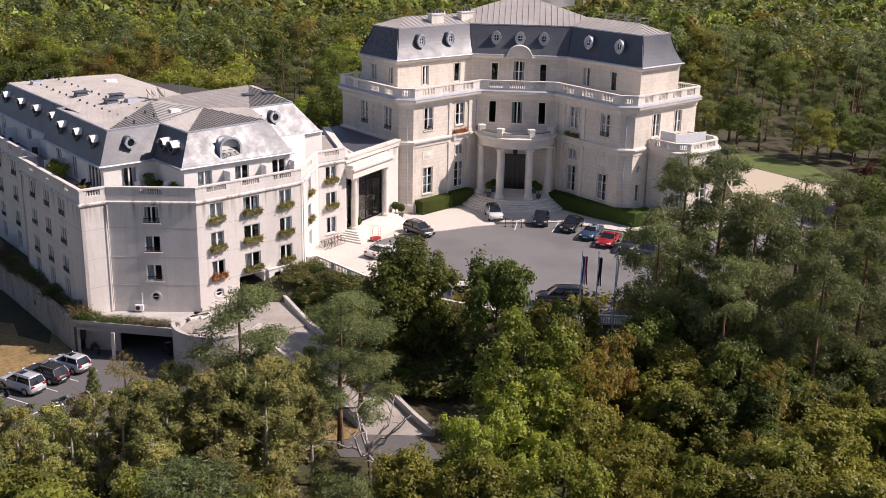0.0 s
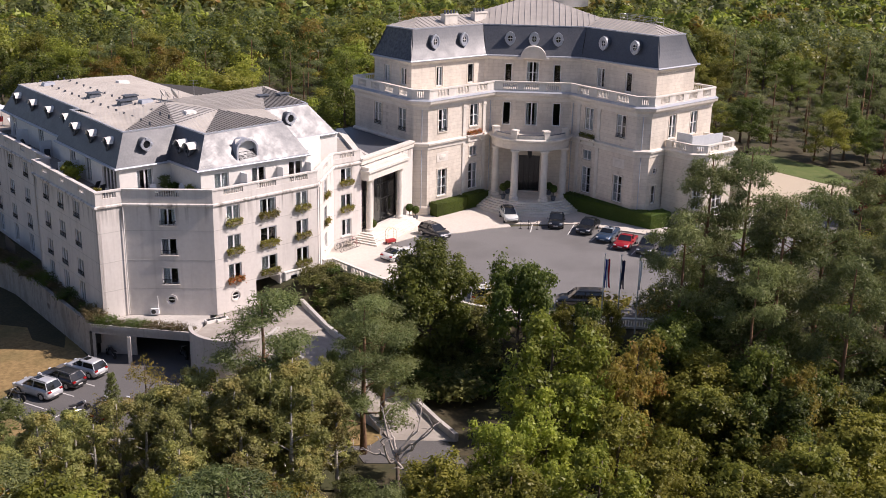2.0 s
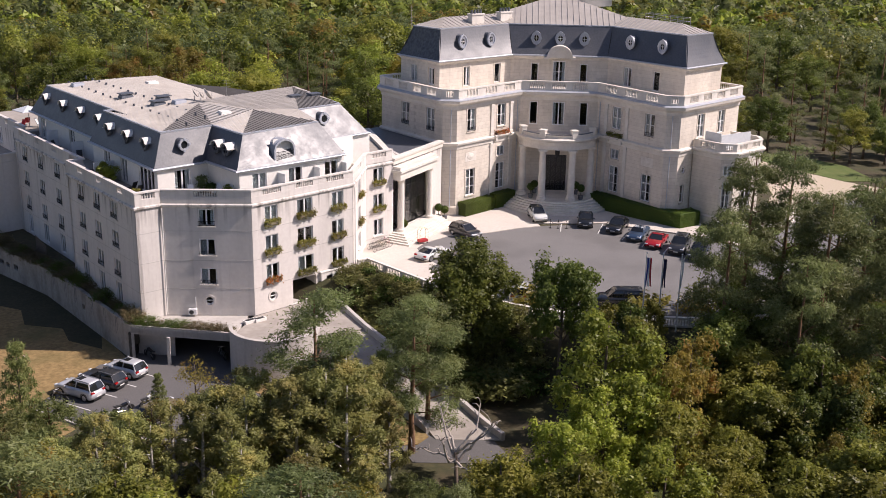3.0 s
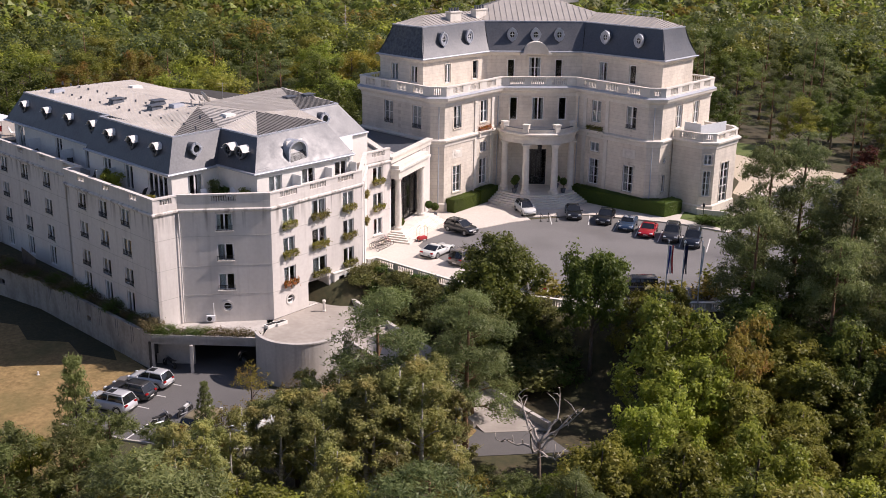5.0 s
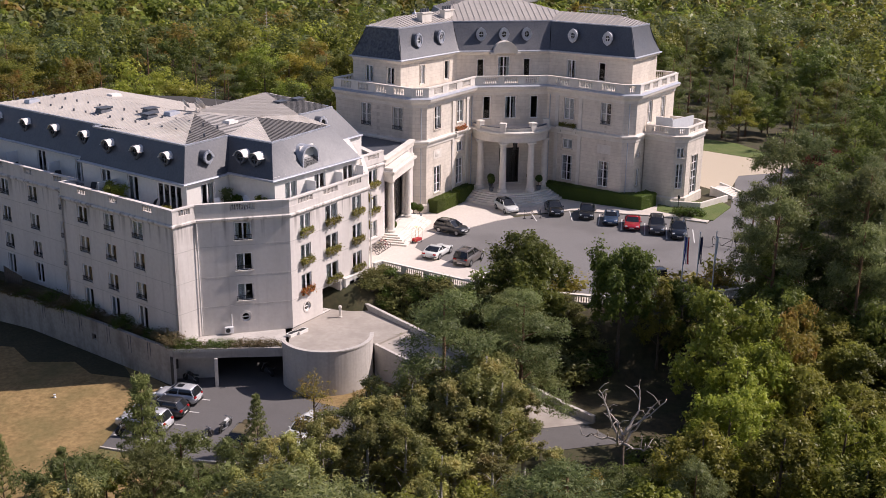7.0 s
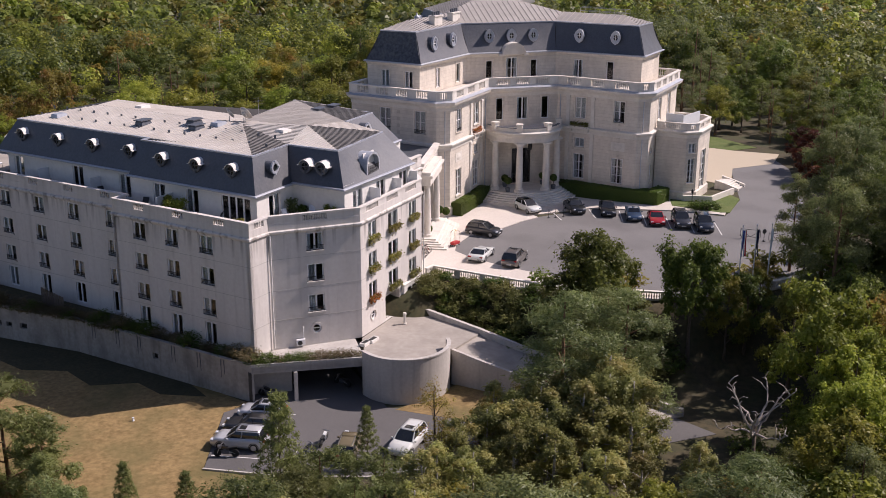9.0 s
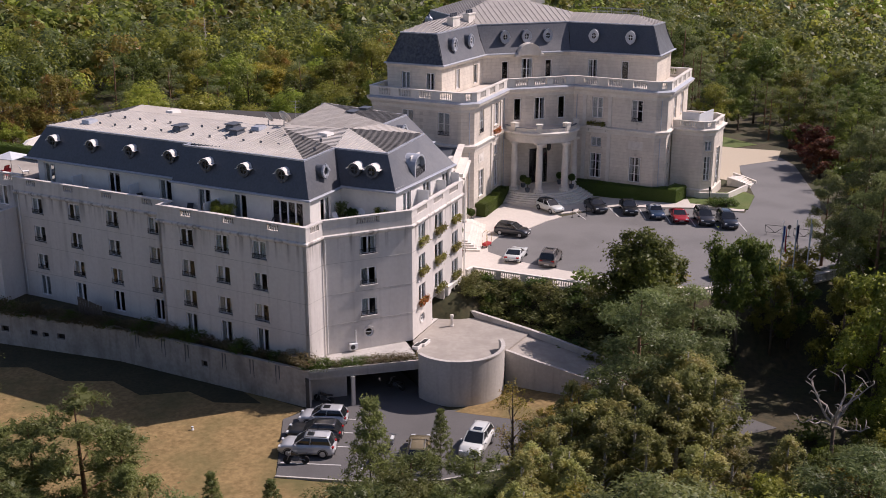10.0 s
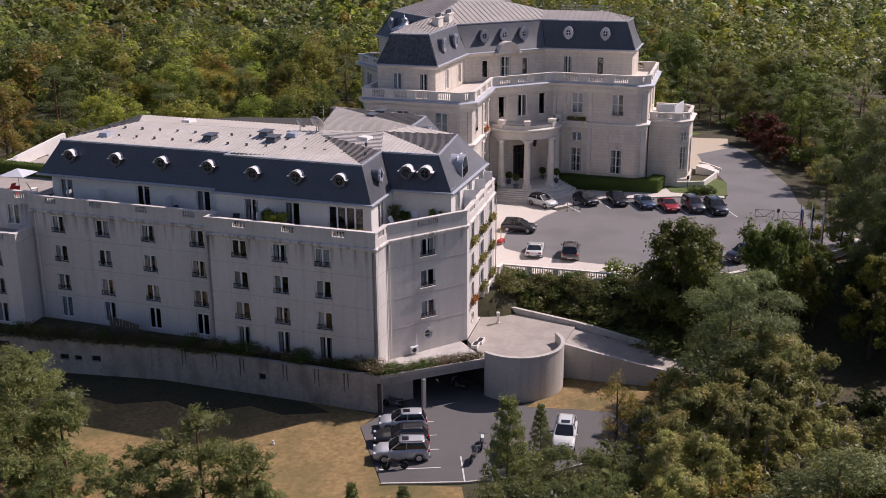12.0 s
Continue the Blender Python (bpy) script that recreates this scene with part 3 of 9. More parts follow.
class Facade:
    """A straight wall from p0 to p1 (left to right as seen from outside) whose openings go through it."""
    count = 0

    def __init__(self, parent, p0, p1, z0, z1, mat, thick=0.35, name="wall"):
        self.parent, self.z0, self.z1, self.mat, self.thick, self.name = parent, z0, z1, mat, thick, name
        self.p0, self.d = Vector(p0), Vector(p1) - Vector(p0)
        self.length = self.d.length
        self.d.normalize()
        self.out = Vector((self.d.y, -self.d.x))
        self.holes, self.rounds = [], []

    def at(self, u, z, off=0.0):
        p = self.p0 + self.d * u + self.out * off
        m = Matrix(((self.d.x, -self.out.x, 0, p.x), (self.d.y, -self.out.y, 0, p.y), (0, 0, 1, z), (0, 0, 0, 1)))
        return m

    def opening(self, u, z, w, h):
        self.holes.append((u - w / 2, u + w / 2, z, z + h))

    def window(self, u, z, w, h, bars=2, rows=1, sill=True, rail=False, surround=False, curtain="", round_=False, name="window", label="", key="white_paint"):
        """z: height of the opening's foot."""
        self.opening(u, z, w, h)
        win = part(name, frame_mesh(w, h, round_, key), None, self.parent, label, at=self.at(u, z))
        if not round_:
            for k in range(1, bars):
                part("glazing_bar", bar_mesh(h - 0.2, True, key), None, win, at=Matrix.Translation((-w / 2 + w * k / bars, 0, 0.1)))
            for k in range(1, rows):
                part("glazing_bar", bar_mesh(w - 0.2, False, key), None, win, at=Matrix.Translation((0, 0, h * k / rows)))
        pane = part("pane", pane_mesh(w, h, round_), None, win)
        if curtain:
            part("curtain", curtain_mesh(w, h, curtain), None, win)
        if sill and not round_:
            part("sill", sill_mesh(w, self.mat), None, win)
        if surround:
            part("surround", surround_mesh(w, h, self.mat), None, win)
        if rail:
            part("railing", rail_mesh(w), None, win, "black iron window guard")
        if round_:
            bm = bmesh.new()
            ring_frame(bm, w / 2 + 0.01, w / 2 + 0.16, -0.05, 0.05, h / 2)
            corner_fill(bm, w / 2, h / 2)
            bmesh.ops.remove_doubles(bm, verts=bm.verts, dist=0.002)
            part("surround", bm, self.mat, win)
        return win

    def build(self):
        bm = bmesh.new()
        us = sorted({0.0, self.length, *(max(0, h[0]) for h in self.holes), *(min(self.length, h[1]) for h in self.holes)})
        for a, b in zip(us, us[1:]):
            if b - a < 1e-4:
                continue
            cuts = sorted((h[2], h[3]) for h in self.holes if h[0] < (a + b) / 2 < h[1])
            z = self.z0
            for lo, hi in cuts + [(self.z1, self.z1)]:
                if lo - z > 1e-3:
                    box(bm, a, 0, z, b, self.thick, lo, self.at(0, 0))
                z = max(z, hi)
        return part(self.name, bm, self.mat, self.parent)


def ring_frame(bm, r0, r1, y0, y1, zc, seg=24):
    for k in range(seg):
        a0, a1 = 2 * math.pi * k / seg, 2 * math.pi * (k + 1) / seg
        c = [(r * math.cos(a), zc + r * math.sin(a)) for r, a in ((r0, a0), (r1, a0), (r1, a1), (r0, a1))]
        f, g = [bm.verts.new((x, y0, z)) for x, z in c], [bm.verts.new((x, y1, z)) for x, z in c]
        bm.faces.new(f[::-1]), bm.faces.new((f[1], f[2], g[2], g[1])), bm.faces.new((f[3], f[0], g[0], g[3]))


def corner_fill(bm, r, zc, seg=24):
    """Closes a square opening round a round window."""
    for k in range(seg):
        a0, a1 = 2 * math.pi * k / seg, 2 * math.pi * (k + 1) / seg
        def sq(a):
            c, s = math.cos(a), math.sin(a)
            m = r / max(abs(c), abs(s))
            return c * m, s * m
        c = [(r * math.cos(a0), r * math.sin(a0)), sq(a0), sq(a1), (r * math.cos(a1), r * math.sin(a1))]
        if max(abs(c[0][0] - c[1][0]), abs(c[0][1] - c[1][1]), abs(c[2][0] - c[3][0]), abs(c[2][1] - c[3][1])) < 1e-4:
            continue
        for y in (0.0, 0.3):
            vs = [bm.verts.new((x, y, zc + z)) for x, z in c]
            try:
                bm.faces.new(vs)
            except ValueError:
                pass
        f, g = [bm.verts.new((x, 0.0, zc + z)) for x, z in (c[0], c[3])], [bm.verts.new((x, 0.3, zc + z)) for x, z in (c[0], c[3])]
        bm.faces.new((f[0], f[1], g[1], g[0]))


def baluster_mesh(h, mat):
    def make():
        bm = bmesh.new()
        lathe(bm, [(0.07, 0), (0.07, 0.05 * h), (0.045, 0.1 * h), (0.085, 0.35 * h), (0.045, 0.8 * h), (0.065, 0.9 * h), (0.065, h)], 7)
        return mesh_of(bm, "baluster", mat, True)
    return shared(("baluster", round(h, 2), mat.name), make)


def balustrade(parent, pts, z, h, mat, gaps, thick=0.32, closed=False, step=0.26, base=0.18, cap=0.16, name="parapet"):
    """A parapet along a plan polyline: base course, coping, solid piers, and open stretches filled with balusters.
    gaps: for every leg, a list of (start, end) in metres of its open stretches."""
    bm = bmesh.new()
    sweep(bm, pts, band(-thick, 0, z, z + base), closed)
    sweep(bm, pts, [(0.05, z + h - cap), (0.05, z + h), (-thick - 0.05, z + h), (-thick - 0.05, z + h - cap)], closed)
    n = len(pts)
    made = []
    for i in range(n if closed else n - 1):
        a, b = Vector(pts[i]), Vector(pts[(i + 1) % n])
        d = b - a
        length = d.length
        d.normalize()
        out = Vector((d.y, -d.x))
        m = Matrix(((d.x, -out.x, 0, a.x), (d.y, -out.y, 0, a.y), (0, 0, 1, 0), (0, 0, 0, 1)))
        u = 0.0
        for g0, g1 in list(gaps[i]) + [(length, length)]:
            if g0 - u > 0.01:
                box(bm, u, 0.02, z + base, g0, thick - 0.02, z + h - cap, m)
            if g1 > g0:
                k = max(1, int((g1 - g0) / step))
                for j in range(k):
                    p = m @ Vector((g0 + (j + 0.5) * (g1 - g0) / k, thick / 2, z + base))
                    made.append(Matrix.Translation(p))
            u = g1
    wall = part(name, bm, mat, parent)
    mesh = baluster_mesh(h - base - cap, mat)
    for t in made:
        part("baluster", mesh, None, wall, at=t)
    return wall


def even_gaps(length, count, width, margin=0.0):
    """count openings of the width spread evenly over a leg."""
    pitch = (length - 2 * margin) / count
    return [(margin + pitch * (k + 0.5) - width / 2, margin + pitch * (k + 0.5) + width / 2) for k in range(count)]


def run(pts):
    return [math.dist(a, b) for a, b in zip(pts, pts[1:])]

# ---- the ground: one sheet to the horizon ----
LOW, HIGH = -3.3, 2.0
PLATEAU = [(17.5, 5.5), (20.4, 8.2), (29.5, -2.6), (38, -7.4), (50, -9.0), (60, -8.0), (80, -6), (600, 40), (600, 900), (-500, 900), (-300, 90), (-40, 62), (-27, 40), (-8, 20)]


def signed_distance(x, y, pts):
    best, inside = 1e9, False
    for (ax, ay), (bx, by) in zip(pts, pts[1:] + pts[:1]):
        dx, dy = bx - ax, by - ay
        t = min(1, max(0, ((x - ax) * dx + (y - ay) * dy) / (dx * dx + dy * dy)))
        best = min(best, math.hypot(x - ax - dx * t, y - ay - dy * t))
        if (ay > y) != (by > y) and x < ax + (y - ay) / (by - ay) * (bx - ax):
            inside = not inside
    return -best if inside else best


def ground_z(x, y):
    d = signed_distance(x, y, PLATEAU)
    z = HIGH + (LOW - HIGH) * smoothstep(0.3, 6.5, d)
    far = max(0.0, math.hypot(x - 25, y - 10) - 75)
    if y > 40:
        z -= min(9.0, far * 0.03)
    rough = smoothstep(70, 130, math.hypot(x - 20, y)) * 1.0
    return z + rough * noise.noise(Vector((x * 0.02, y * 0.02, 0))) * 1.5


def axis(lo, hi, fine_lo, fine_hi, fine, coarse):
    out, v = [], lo
    while v < hi:
        out.append(v)
        v += fine if fine_lo <= v < fine_hi else coarse
    return out + [hi]


gx, gy = axis(-1500, 1500, -60, 120, 1.5, 60), axis(-1000, 2000, -70, 80, 1.5, 60)
bm = bmesh.new()
grid = [[bm.verts.new((x, y, ground_z(x, y))) for x in gx] for y in gy]
for j in range(len(gy) - 1):
    for i in range(len(gx) - 1):
        bm.faces.new((grid[j][i], grid[j][i + 1], grid[j + 1][i + 1], grid[j + 1][i]))
ground = part("ground", bm, M["forest_floor"], None, "brown leaf litter of the forest floor", smooth=True, kind="structure")


def arc(cx, cy, r, a0, a1, n):
    return [(cx + r * math.cos(radians(a0 + (a1 - a0) * k / n)), cy + r * math.sin(radians(a0 + (a1 - a0) * k / n))) for k in range(n + 1)]


def sheet(name, pts, z, mat, label, thick=0.5):
    """A flat surface with a real edge, standing a little out of the ground."""
    b = bmesh.new()
    prism(b, pts, z - thick, z)
    return part(name, b, mat, None, label, kind="structure")


# forecourt and drive
sheet("road", [(26.2, 17.5), (25.3, 15.2), (25.9, 12.4), (27.6, 8.6), (29.5, 5.6), (32.0, 2.4), (34, -1.5), (40, -5.2), (52, -6.2), (61, -4.6), (64.5, 2.5), (68, 9.5), (74.5, 16.5), (86, 34), (88, 40), (78, 37), (73, 29), (68.5, 22),
               (62, 16.2), (57.5, 20.5), (48, 25.3), (41, 24.4), (37.5, 23.6), (34, 21.6), (29.5, 20.4)], 2.03, M["asphalt"], "grey asphalt of the forecourt and drive")
sheet("pavement", [(19.6, 8.6), (20.9, 8.4), (29.8, -2.0), (38, -6.6), (50, -8.0), (60, -6.8), (61, -4.4), (52, -5.6), (40, -4.6), (34.3, -0.9), (32.4, 2.9), (29.9, 6.2), (28.0, 9.2), (26.4, 12.6), (25.8, 15.2), (26.8, 17.3), (29.5, 19.9), (34, 21.2),
                   (37.6, 23.1), (40.5, 24.1), (40.0, 27.0), (41, 33), (38, 35), (28, 30), (19, 17)], 2.11, M["paving"], "pale stone paving round the forecourt")
sheet("pavement", [(40.2, 25.2), (48.5, 25.4), (57.8, 20.6), (62.2, 16.6), (63.0, 17.4), (59.6, 22.2), (60.5, 27.5), (57, 28), (49, 37), (39, 38)], 2.12, M["paving"], "pale stone paving along the hotel front")
sheet("gravel_path", [(71.8, 28.5), (78.5, 37.2), (86, 37.6), (91, 42.6), (86, 47.4), (80.8, 55), (78.2, 60), (75, 52), (73.5, 40), (70, 34)], 2.05, M["gravel"], "sandy gravel beyond the drive")
sheet("lawn", [(58.6, 22.6), (62.4, 17.6), (63.4, 17.2), (68.6, 22.2), (68.8, 24.6), (61, 27)], 2.14, M["grass"], "short green lawn by the parking bays")
sheet("lawn", [(78.4, 60.2), (80, 64.6), (84, 65), (90, 57), (91, 48), (86.2, 47.6), (81, 55.2)], 2.02, M["grass"], "sunlit lawn behind the hotel")

CLEARING = [(74, 37), (80, 36), (92, 42), (91.5, 57), (84, 66), (78, 61), (74, 47)]

# lower yard, lawn, ramp
sheet("yard", [(-7.2, -13.6), (-1.9, -17.0), (4, -19.5), (14, -20.5), (24, -20.6), (25, -23.2), (33, -23.4), (31.5, -19.4), (27, -18.5), (21, -17.0), (14.5, -12.0), (9.5, -8.6), (9, 4), (-1.0, 4), (-1.4, -3.6), (-3.8, -4.4)], LOW + 0.05, M["asphalt_dark"], "dark asphalt of the lower parking yard")
sheet("lawn", [(-1.5, -3.2), (-3.9, -4.5), (-7.3, -13.7), (-2.4, -17.4), (-6, -24), (-22, -22), (-40, 0), (-48, 22), (-32, 30), (-22, 30)], LOW + 0.03, M["dry_grass"], "dry yellow-brown lawn below the annex", thick=0.3)
sheet("lawn", [(10.0, -9.3), (13.9, -12.7), (16.7, -15.4), (21.5, -17.6), (24.6, -16.2), (23.9, -14.1), (17.0, -6.4), (14, -8)], LOW + 0.06, M["dry_grass"], "dry grass bank beside the ramp", thick=0.3)
# sheet inside the annex's shadow, its grass coloured darker to deepen that shade
sheet("lawn", [(-4.6, -0.6), (-8.3, 1.4), (-9.8, 4.6), (-13.9, 5.6), (-15.6, 9.8), (-19.5, 11.6), (-22.3, 16.4), (-27.0, 18.6), (-30.0, 25.5), (-36, 30), (-27, 34), (-20, 30), (-8.5, 15.0)], LOW + 0.036, M["shaded_grass"], "dark strip of lawn below the retaining wall, shade put into its colour", thick=0.3)
bk_ = bmesh.new()
sweep(bk_, [(-7.3, -13.7), (-1.9, -17.1), (4, -19.6), (14, -20.6)], band(-0.08, 0.08, LOW - 0.2, LOW + 0.16))
part("kerb", bk_, M["concrete"], None, "pale concrete kerb along the lower yard", kind="structure")
# dry bank between the ramp and the yard
sheet("lawn", [(22.0, -19.6), (23.6, -20.5), (25.4, -20.3), (26.3, -19.0), (25.6, -17.0), (23.0, -16.6), (21.2, -17.4)], LOW + 0.12, M["dry_grass"], "dry grass island at the foot of the ramp", thick=0.3)


def ribbon(name, left, right, mat, label, thick=0.5):
    b = bmesh.new()
    lo, hi = [], []
    for (x, y, z), (u, v, w) in zip(left, right):
        hi.append((b.verts.new((x, y, z)), b.verts.new((u, v, w))))
        lo.append((b.verts.new((x, y, z - thick)), b.verts.new((u, v, w - thick))))
    for i in range(len(hi) - 1):
        b.faces.new((hi[i][0], hi[i][1], hi[i + 1][1], hi[i + 1][0]))
        for k in (0, 1):
            b.faces.new((hi[i][k], hi[i + 1][k], lo[i + 1][k], lo[i][k]))
    b.faces.new((hi[-1][0], hi[-1][1], lo[-1][1], lo[-1][0]))
    return part(name, b, mat, None, label, kind="structure")


RAMP_L = [(16.8, -5.9, -0.2), (18.8, -8.4, -0.75), (21.3, -11.1, -1.45), (24.0, -13.9, -2.15), (26.4, -18.3, -3.05), (26.9, -19.4, LOW + 0.08)]
RAMP_R = [(20.6, -3.2, -0.2), (22.8, -6.0, -0.85), (25.5, -9.3, -1.75), (28.3, -12.8, -2.6), (30.8, -17.2, -3.1), (32.2, -19.6, LOW + 0.08)]
ribbon("ramp", RAMP_L, RAMP_R, M["deck"], "worn concrete ramp down from the deck")


def low_wall(name, pts, h, thick, mat, label, foot=None):
    """A low wall whose foot follows the heights given."""
    b = bmesh.new()
    plan = [(x, y) for x, y, _ in pts]
    sides = offset(plan, thick)
    rows = [[b.verts.new((x, y, foot if foot is not None else z - 1.4)) for x, y, z in pts], [b.verts.new((x, y, z + h)) for x, y, z in pts],
            [b.verts.new((x, y, z + h)) for (x, y), (_, _, z) in zip(sides, pts)], [b.verts.new((x, y, foot if foot is not None else z - 1.4)) for (x, y), (_, _, z) in zip(sides, pts)]]
    for k in range(4):
        p, q = rows[k], rows[(k + 1) % 4]
        for i in range(len(pts) - 1):
            b.faces.new((p[i], p[i + 1], q[i + 1], q[i]))
    b.faces.new([r[0] for r in rows]), b.faces.new([r[-1] for r in rows][::-1])
    bmesh.ops.recalc_face_normals(b, faces=b.faces)
    return part(name, b, mat, None, label, kind="structure")


low_wall("ramp_wall", RAMP_L[:-1], 0.3, 0.3, M["concrete"], "low pale concrete wall along the ramp", LOW - 0.4)
low_wall("ramp_wall", [(17.1, 4.4, 0.0)] + RAMP_R, 0.6, -0.35, M["concrete"], "low concrete wall along the upper side of the ramp", LOW - 0.4)

# ---- the annex: four storeys of pale render under a slate mansard ----
AC, AD, AN = Vector((-0.3, -1.6)), Vector((-0.6, 0.8)), Vector((-0.8, -0.6))


def S(s, n):
    p = AC + AD * s + AN * n
    return (p.x, p.y)


annex = empty("annex_building", label="cream rendered hotel annex with slate mansard roof and planted terraces", category="building")
A_BASE, A_TOP = 0.0, 11.1
A_NEAR, A_FACET, A_CH, A_R, A_RET, A_S2 = (-0.3, -1.6), (1.7, -0.1), (10.1, -0.1), (19.2, 8.2), (20.3, 15.9), (23.1, 18.4)
STEP_S, FAR_S = 16.4, 36.6
front = [S(FAR_S, -1.5), S(STEP_S, -1.5), S(STEP_S, 0), A_NEAR, A_FACET, A_CH, A_R, A_RET, A_S2]
ROWS = (8.95, 6.05, 3.15)
rnd = random.Random(4)


def drapes():
    return rnd.choice(("both", "both", "left", "right", "", "drawn"))


def stack(f, u, w, h=1.65, door=False, rail=True, rows=ROWS, bars=2):
    for z in rows:
        f.window(u, z, w, h, bars, sill=True, rail=rail, curtain=drapes())
    if door:
        f.window(u, 0.35, 1.35, 2.15, 2, sill=False, curtain=drapes(), name="french_door")


# long garden front: the far, recessed stretch, then the projecting one
f = Facade(annex, S(FAR_S, -1.5), S(STEP_S, -1.5), A_BASE, A_TOP, M["render"])
for s in (33.5, 28.5, 23.5, 18.3):
    stack(f, FAR_S - s, 1.5, door=True)
f.build()
f = Facade(annex, S(STEP_S, -1.5), S(STEP_S, 0), A_BASE, A_TOP, M["render"])
f.build()
f = Facade(annex, S(STEP_S, 0), A_NEAR, A_BASE, A_TOP, M["render"])
for s in (13.1, 9.1, 5.0):
    stack(f, STEP_S - s, 1.5, door=True)
f.build()
f = Facade(annex, A_NEAR, A_FACET, A_BASE, A_TOP, M["render"])
f.build()
f_ch = Facade(annex, A_FACET, A_CH, A_BASE, A_TOP, M["render"])
stack(f_ch, 4.15, 1.5)
f_ch.window(4.1, 1.1, 0.85, 0.85, round_=True, name="round_window")
f_ch.build()
f_rt = Facade(annex, A_CH, A_R, A_BASE, A_TOP, M["render"])
for u, w in ((2.2, 1.5), (6.2, 1.9), (10.3, 1.5)):
    stack(f_rt, u, w, rail=False)
f_rt.window(2.2, 1.05, 0.9, 0.9, round_=True, name="round_window")
f_rt.opening(6.0, 0.02, 2.9, 2.5)
f_rt.window(10.3, 0.95, 1.7, 1.15, 2, sill=True, curtain="")
f_rt.build()
f_re = Facade(annex, A_R, A_RET, A_BASE, A_TOP + 0.1, M["render"])
for z in ROWS:
    f_re.window(3.6, z, 1.3, 1.65, 2, curtain=drapes())
f_re.build()
f_s2 = Facade(annex, A_RET, A_S2, A_BASE, A_TOP + 0.1, M["render"])
for z in ROWS[:2]:
    f_s2.window(1.75, z, 1.5, 1.65, 2, curtain=drapes())
f_s2.window(1.75, 2.95, 1.4, 1.9, 2, curtain="both")
f_s2.build()

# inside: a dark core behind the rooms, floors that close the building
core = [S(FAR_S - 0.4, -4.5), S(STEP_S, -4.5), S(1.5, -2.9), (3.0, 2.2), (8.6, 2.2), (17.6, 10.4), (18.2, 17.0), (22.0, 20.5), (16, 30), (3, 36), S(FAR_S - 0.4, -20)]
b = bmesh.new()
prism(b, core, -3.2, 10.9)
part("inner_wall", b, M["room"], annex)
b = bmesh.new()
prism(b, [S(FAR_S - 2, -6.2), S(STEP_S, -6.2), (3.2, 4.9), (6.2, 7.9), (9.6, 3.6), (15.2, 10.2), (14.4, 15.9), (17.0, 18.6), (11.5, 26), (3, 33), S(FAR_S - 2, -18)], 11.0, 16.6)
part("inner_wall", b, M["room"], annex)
back = [(24.5, 20.5), (20, 31), (4, 39), S(FAR_S, -21)]
b = bmesh.new()
prism(b, front + back, 10.9, 11.08)
part("terrace_floor", b, M["deck"], annex, "stained terrace paving")
for z in (8.5, 5.6, 2.7):
    b = bmesh.new()
    prism(b, offset(front, -0.36) + [(22.3, 19.5), (18, 28), (4, 36), S(FAR_S - 0.5, -19)], z - 0.2, z)
    part("storey_floor", b, M["room"], annex)
b = bmesh.new()
sweep(b, [(24.5, 20.5), (20, 31), (4, 39), S(FAR_S, -21), S(FAR_S, -1.5)], band(-0.35, 0, -0.5, A_TOP))
part("rear_wall", b, M["render"], annex)

# string courses, cornice, parapet with baluster panels
for z in (2.72, 5.55, 8.45):
    b = bmesh.new()
    sweep(b, front, band(-0.04, 0.012, z - 0.025, z + 0.025))
    part("joint_band", b, M["concrete"], annex)
b = bmesh.new()
sweep(b, front, [(0.002, 10.72), (0.05, 10.72), (0.12, 10.84), (0.18, 10.88), (0.18, 11.02), (0.02, 11.1), (0.002, 11.1)])
part("cornice", b, M["render"], annex, "pale moulded cornice with grime beneath")
legs = run(front)
gaps = [even_gaps(legs[0], 4, 1.3), [], even_gaps(legs[2], 3, 1.3, 1.0), [(0.7, 2.0)], even_gaps(legs[4], 1, 2.2), even_gaps(legs[5], 3, 2.2, 0.4), even_gaps(legs[6], 1, 2.0), even_gaps(legs[7], 1, 2.0)]
balustrade(annex, front, 11.11, 1.33, M["render"], gaps, step=0.22, base=0.62, cap=0.14)

# set-back top storey
near_wall, far_wall = -3.15, -4.2
W = M["render_white"]
f = Facade(annex, S(FAR_S - 0.8, far_wall), S(STEP_S + 0.6, far_wall), 11.08, 14.0, W, 0.25)
for s, w in ((34.2, 1.5), (25.5, 1.5), (19.0, 1.5)):
    f.window(FAR_S - 0.8 - s, 11.15, w, 2.4, 2, sill=False, curtain=drapes(), name="french_door")
f.build()
f = Facade(annex, S(STEP_S + 0.6, far_wall), S(STEP_S + 0.6, near_wall), 11.08, 14.0, W, 0.25)
f.build()
top_near = (1.2, 1.6)
f = Facade(annex, S(STEP_S + 0.6, near_wall), top_near, 11.08, 14.0, W, 0.25)
for u, w in ((3.6, 1.5), (7.7, 1.5), (12.9, 3.4)):
    f.window(u, 11.15, w, 2.4, 2 if w < 2 else 4, sill=False, curtain=drapes(), name="french_door")
f.build()
inner = (5.3, 5.0)
f = Facade(annex, top_near, inner, 11.08, 14.0, W, 0.25)
f.window(2.6, 11.15, 1.7, 2.4, 2, sill=False, curtain="both", name="french_door")
f.build()
out_c = (8.95, 0.75)
f = Facade(annex, inner, out_c, 11.08, 14.0, W, 0.25)
f.build()
out_r = (18.3, 8.6)
f = Facade(annex, out_c, out_r, 11.08, 14.3, W, 0.25)
for u in (2.2, 6.3, 10.6):
    f.window(u, 11.15, 1.6, 2.4, 2, sill=False, curtain=drapes(), name="french_door")
f.build()
f = Facade(annex, out_r, (18.9, 16.9), 11.08, 14.3, W, 0.25)
f.build()
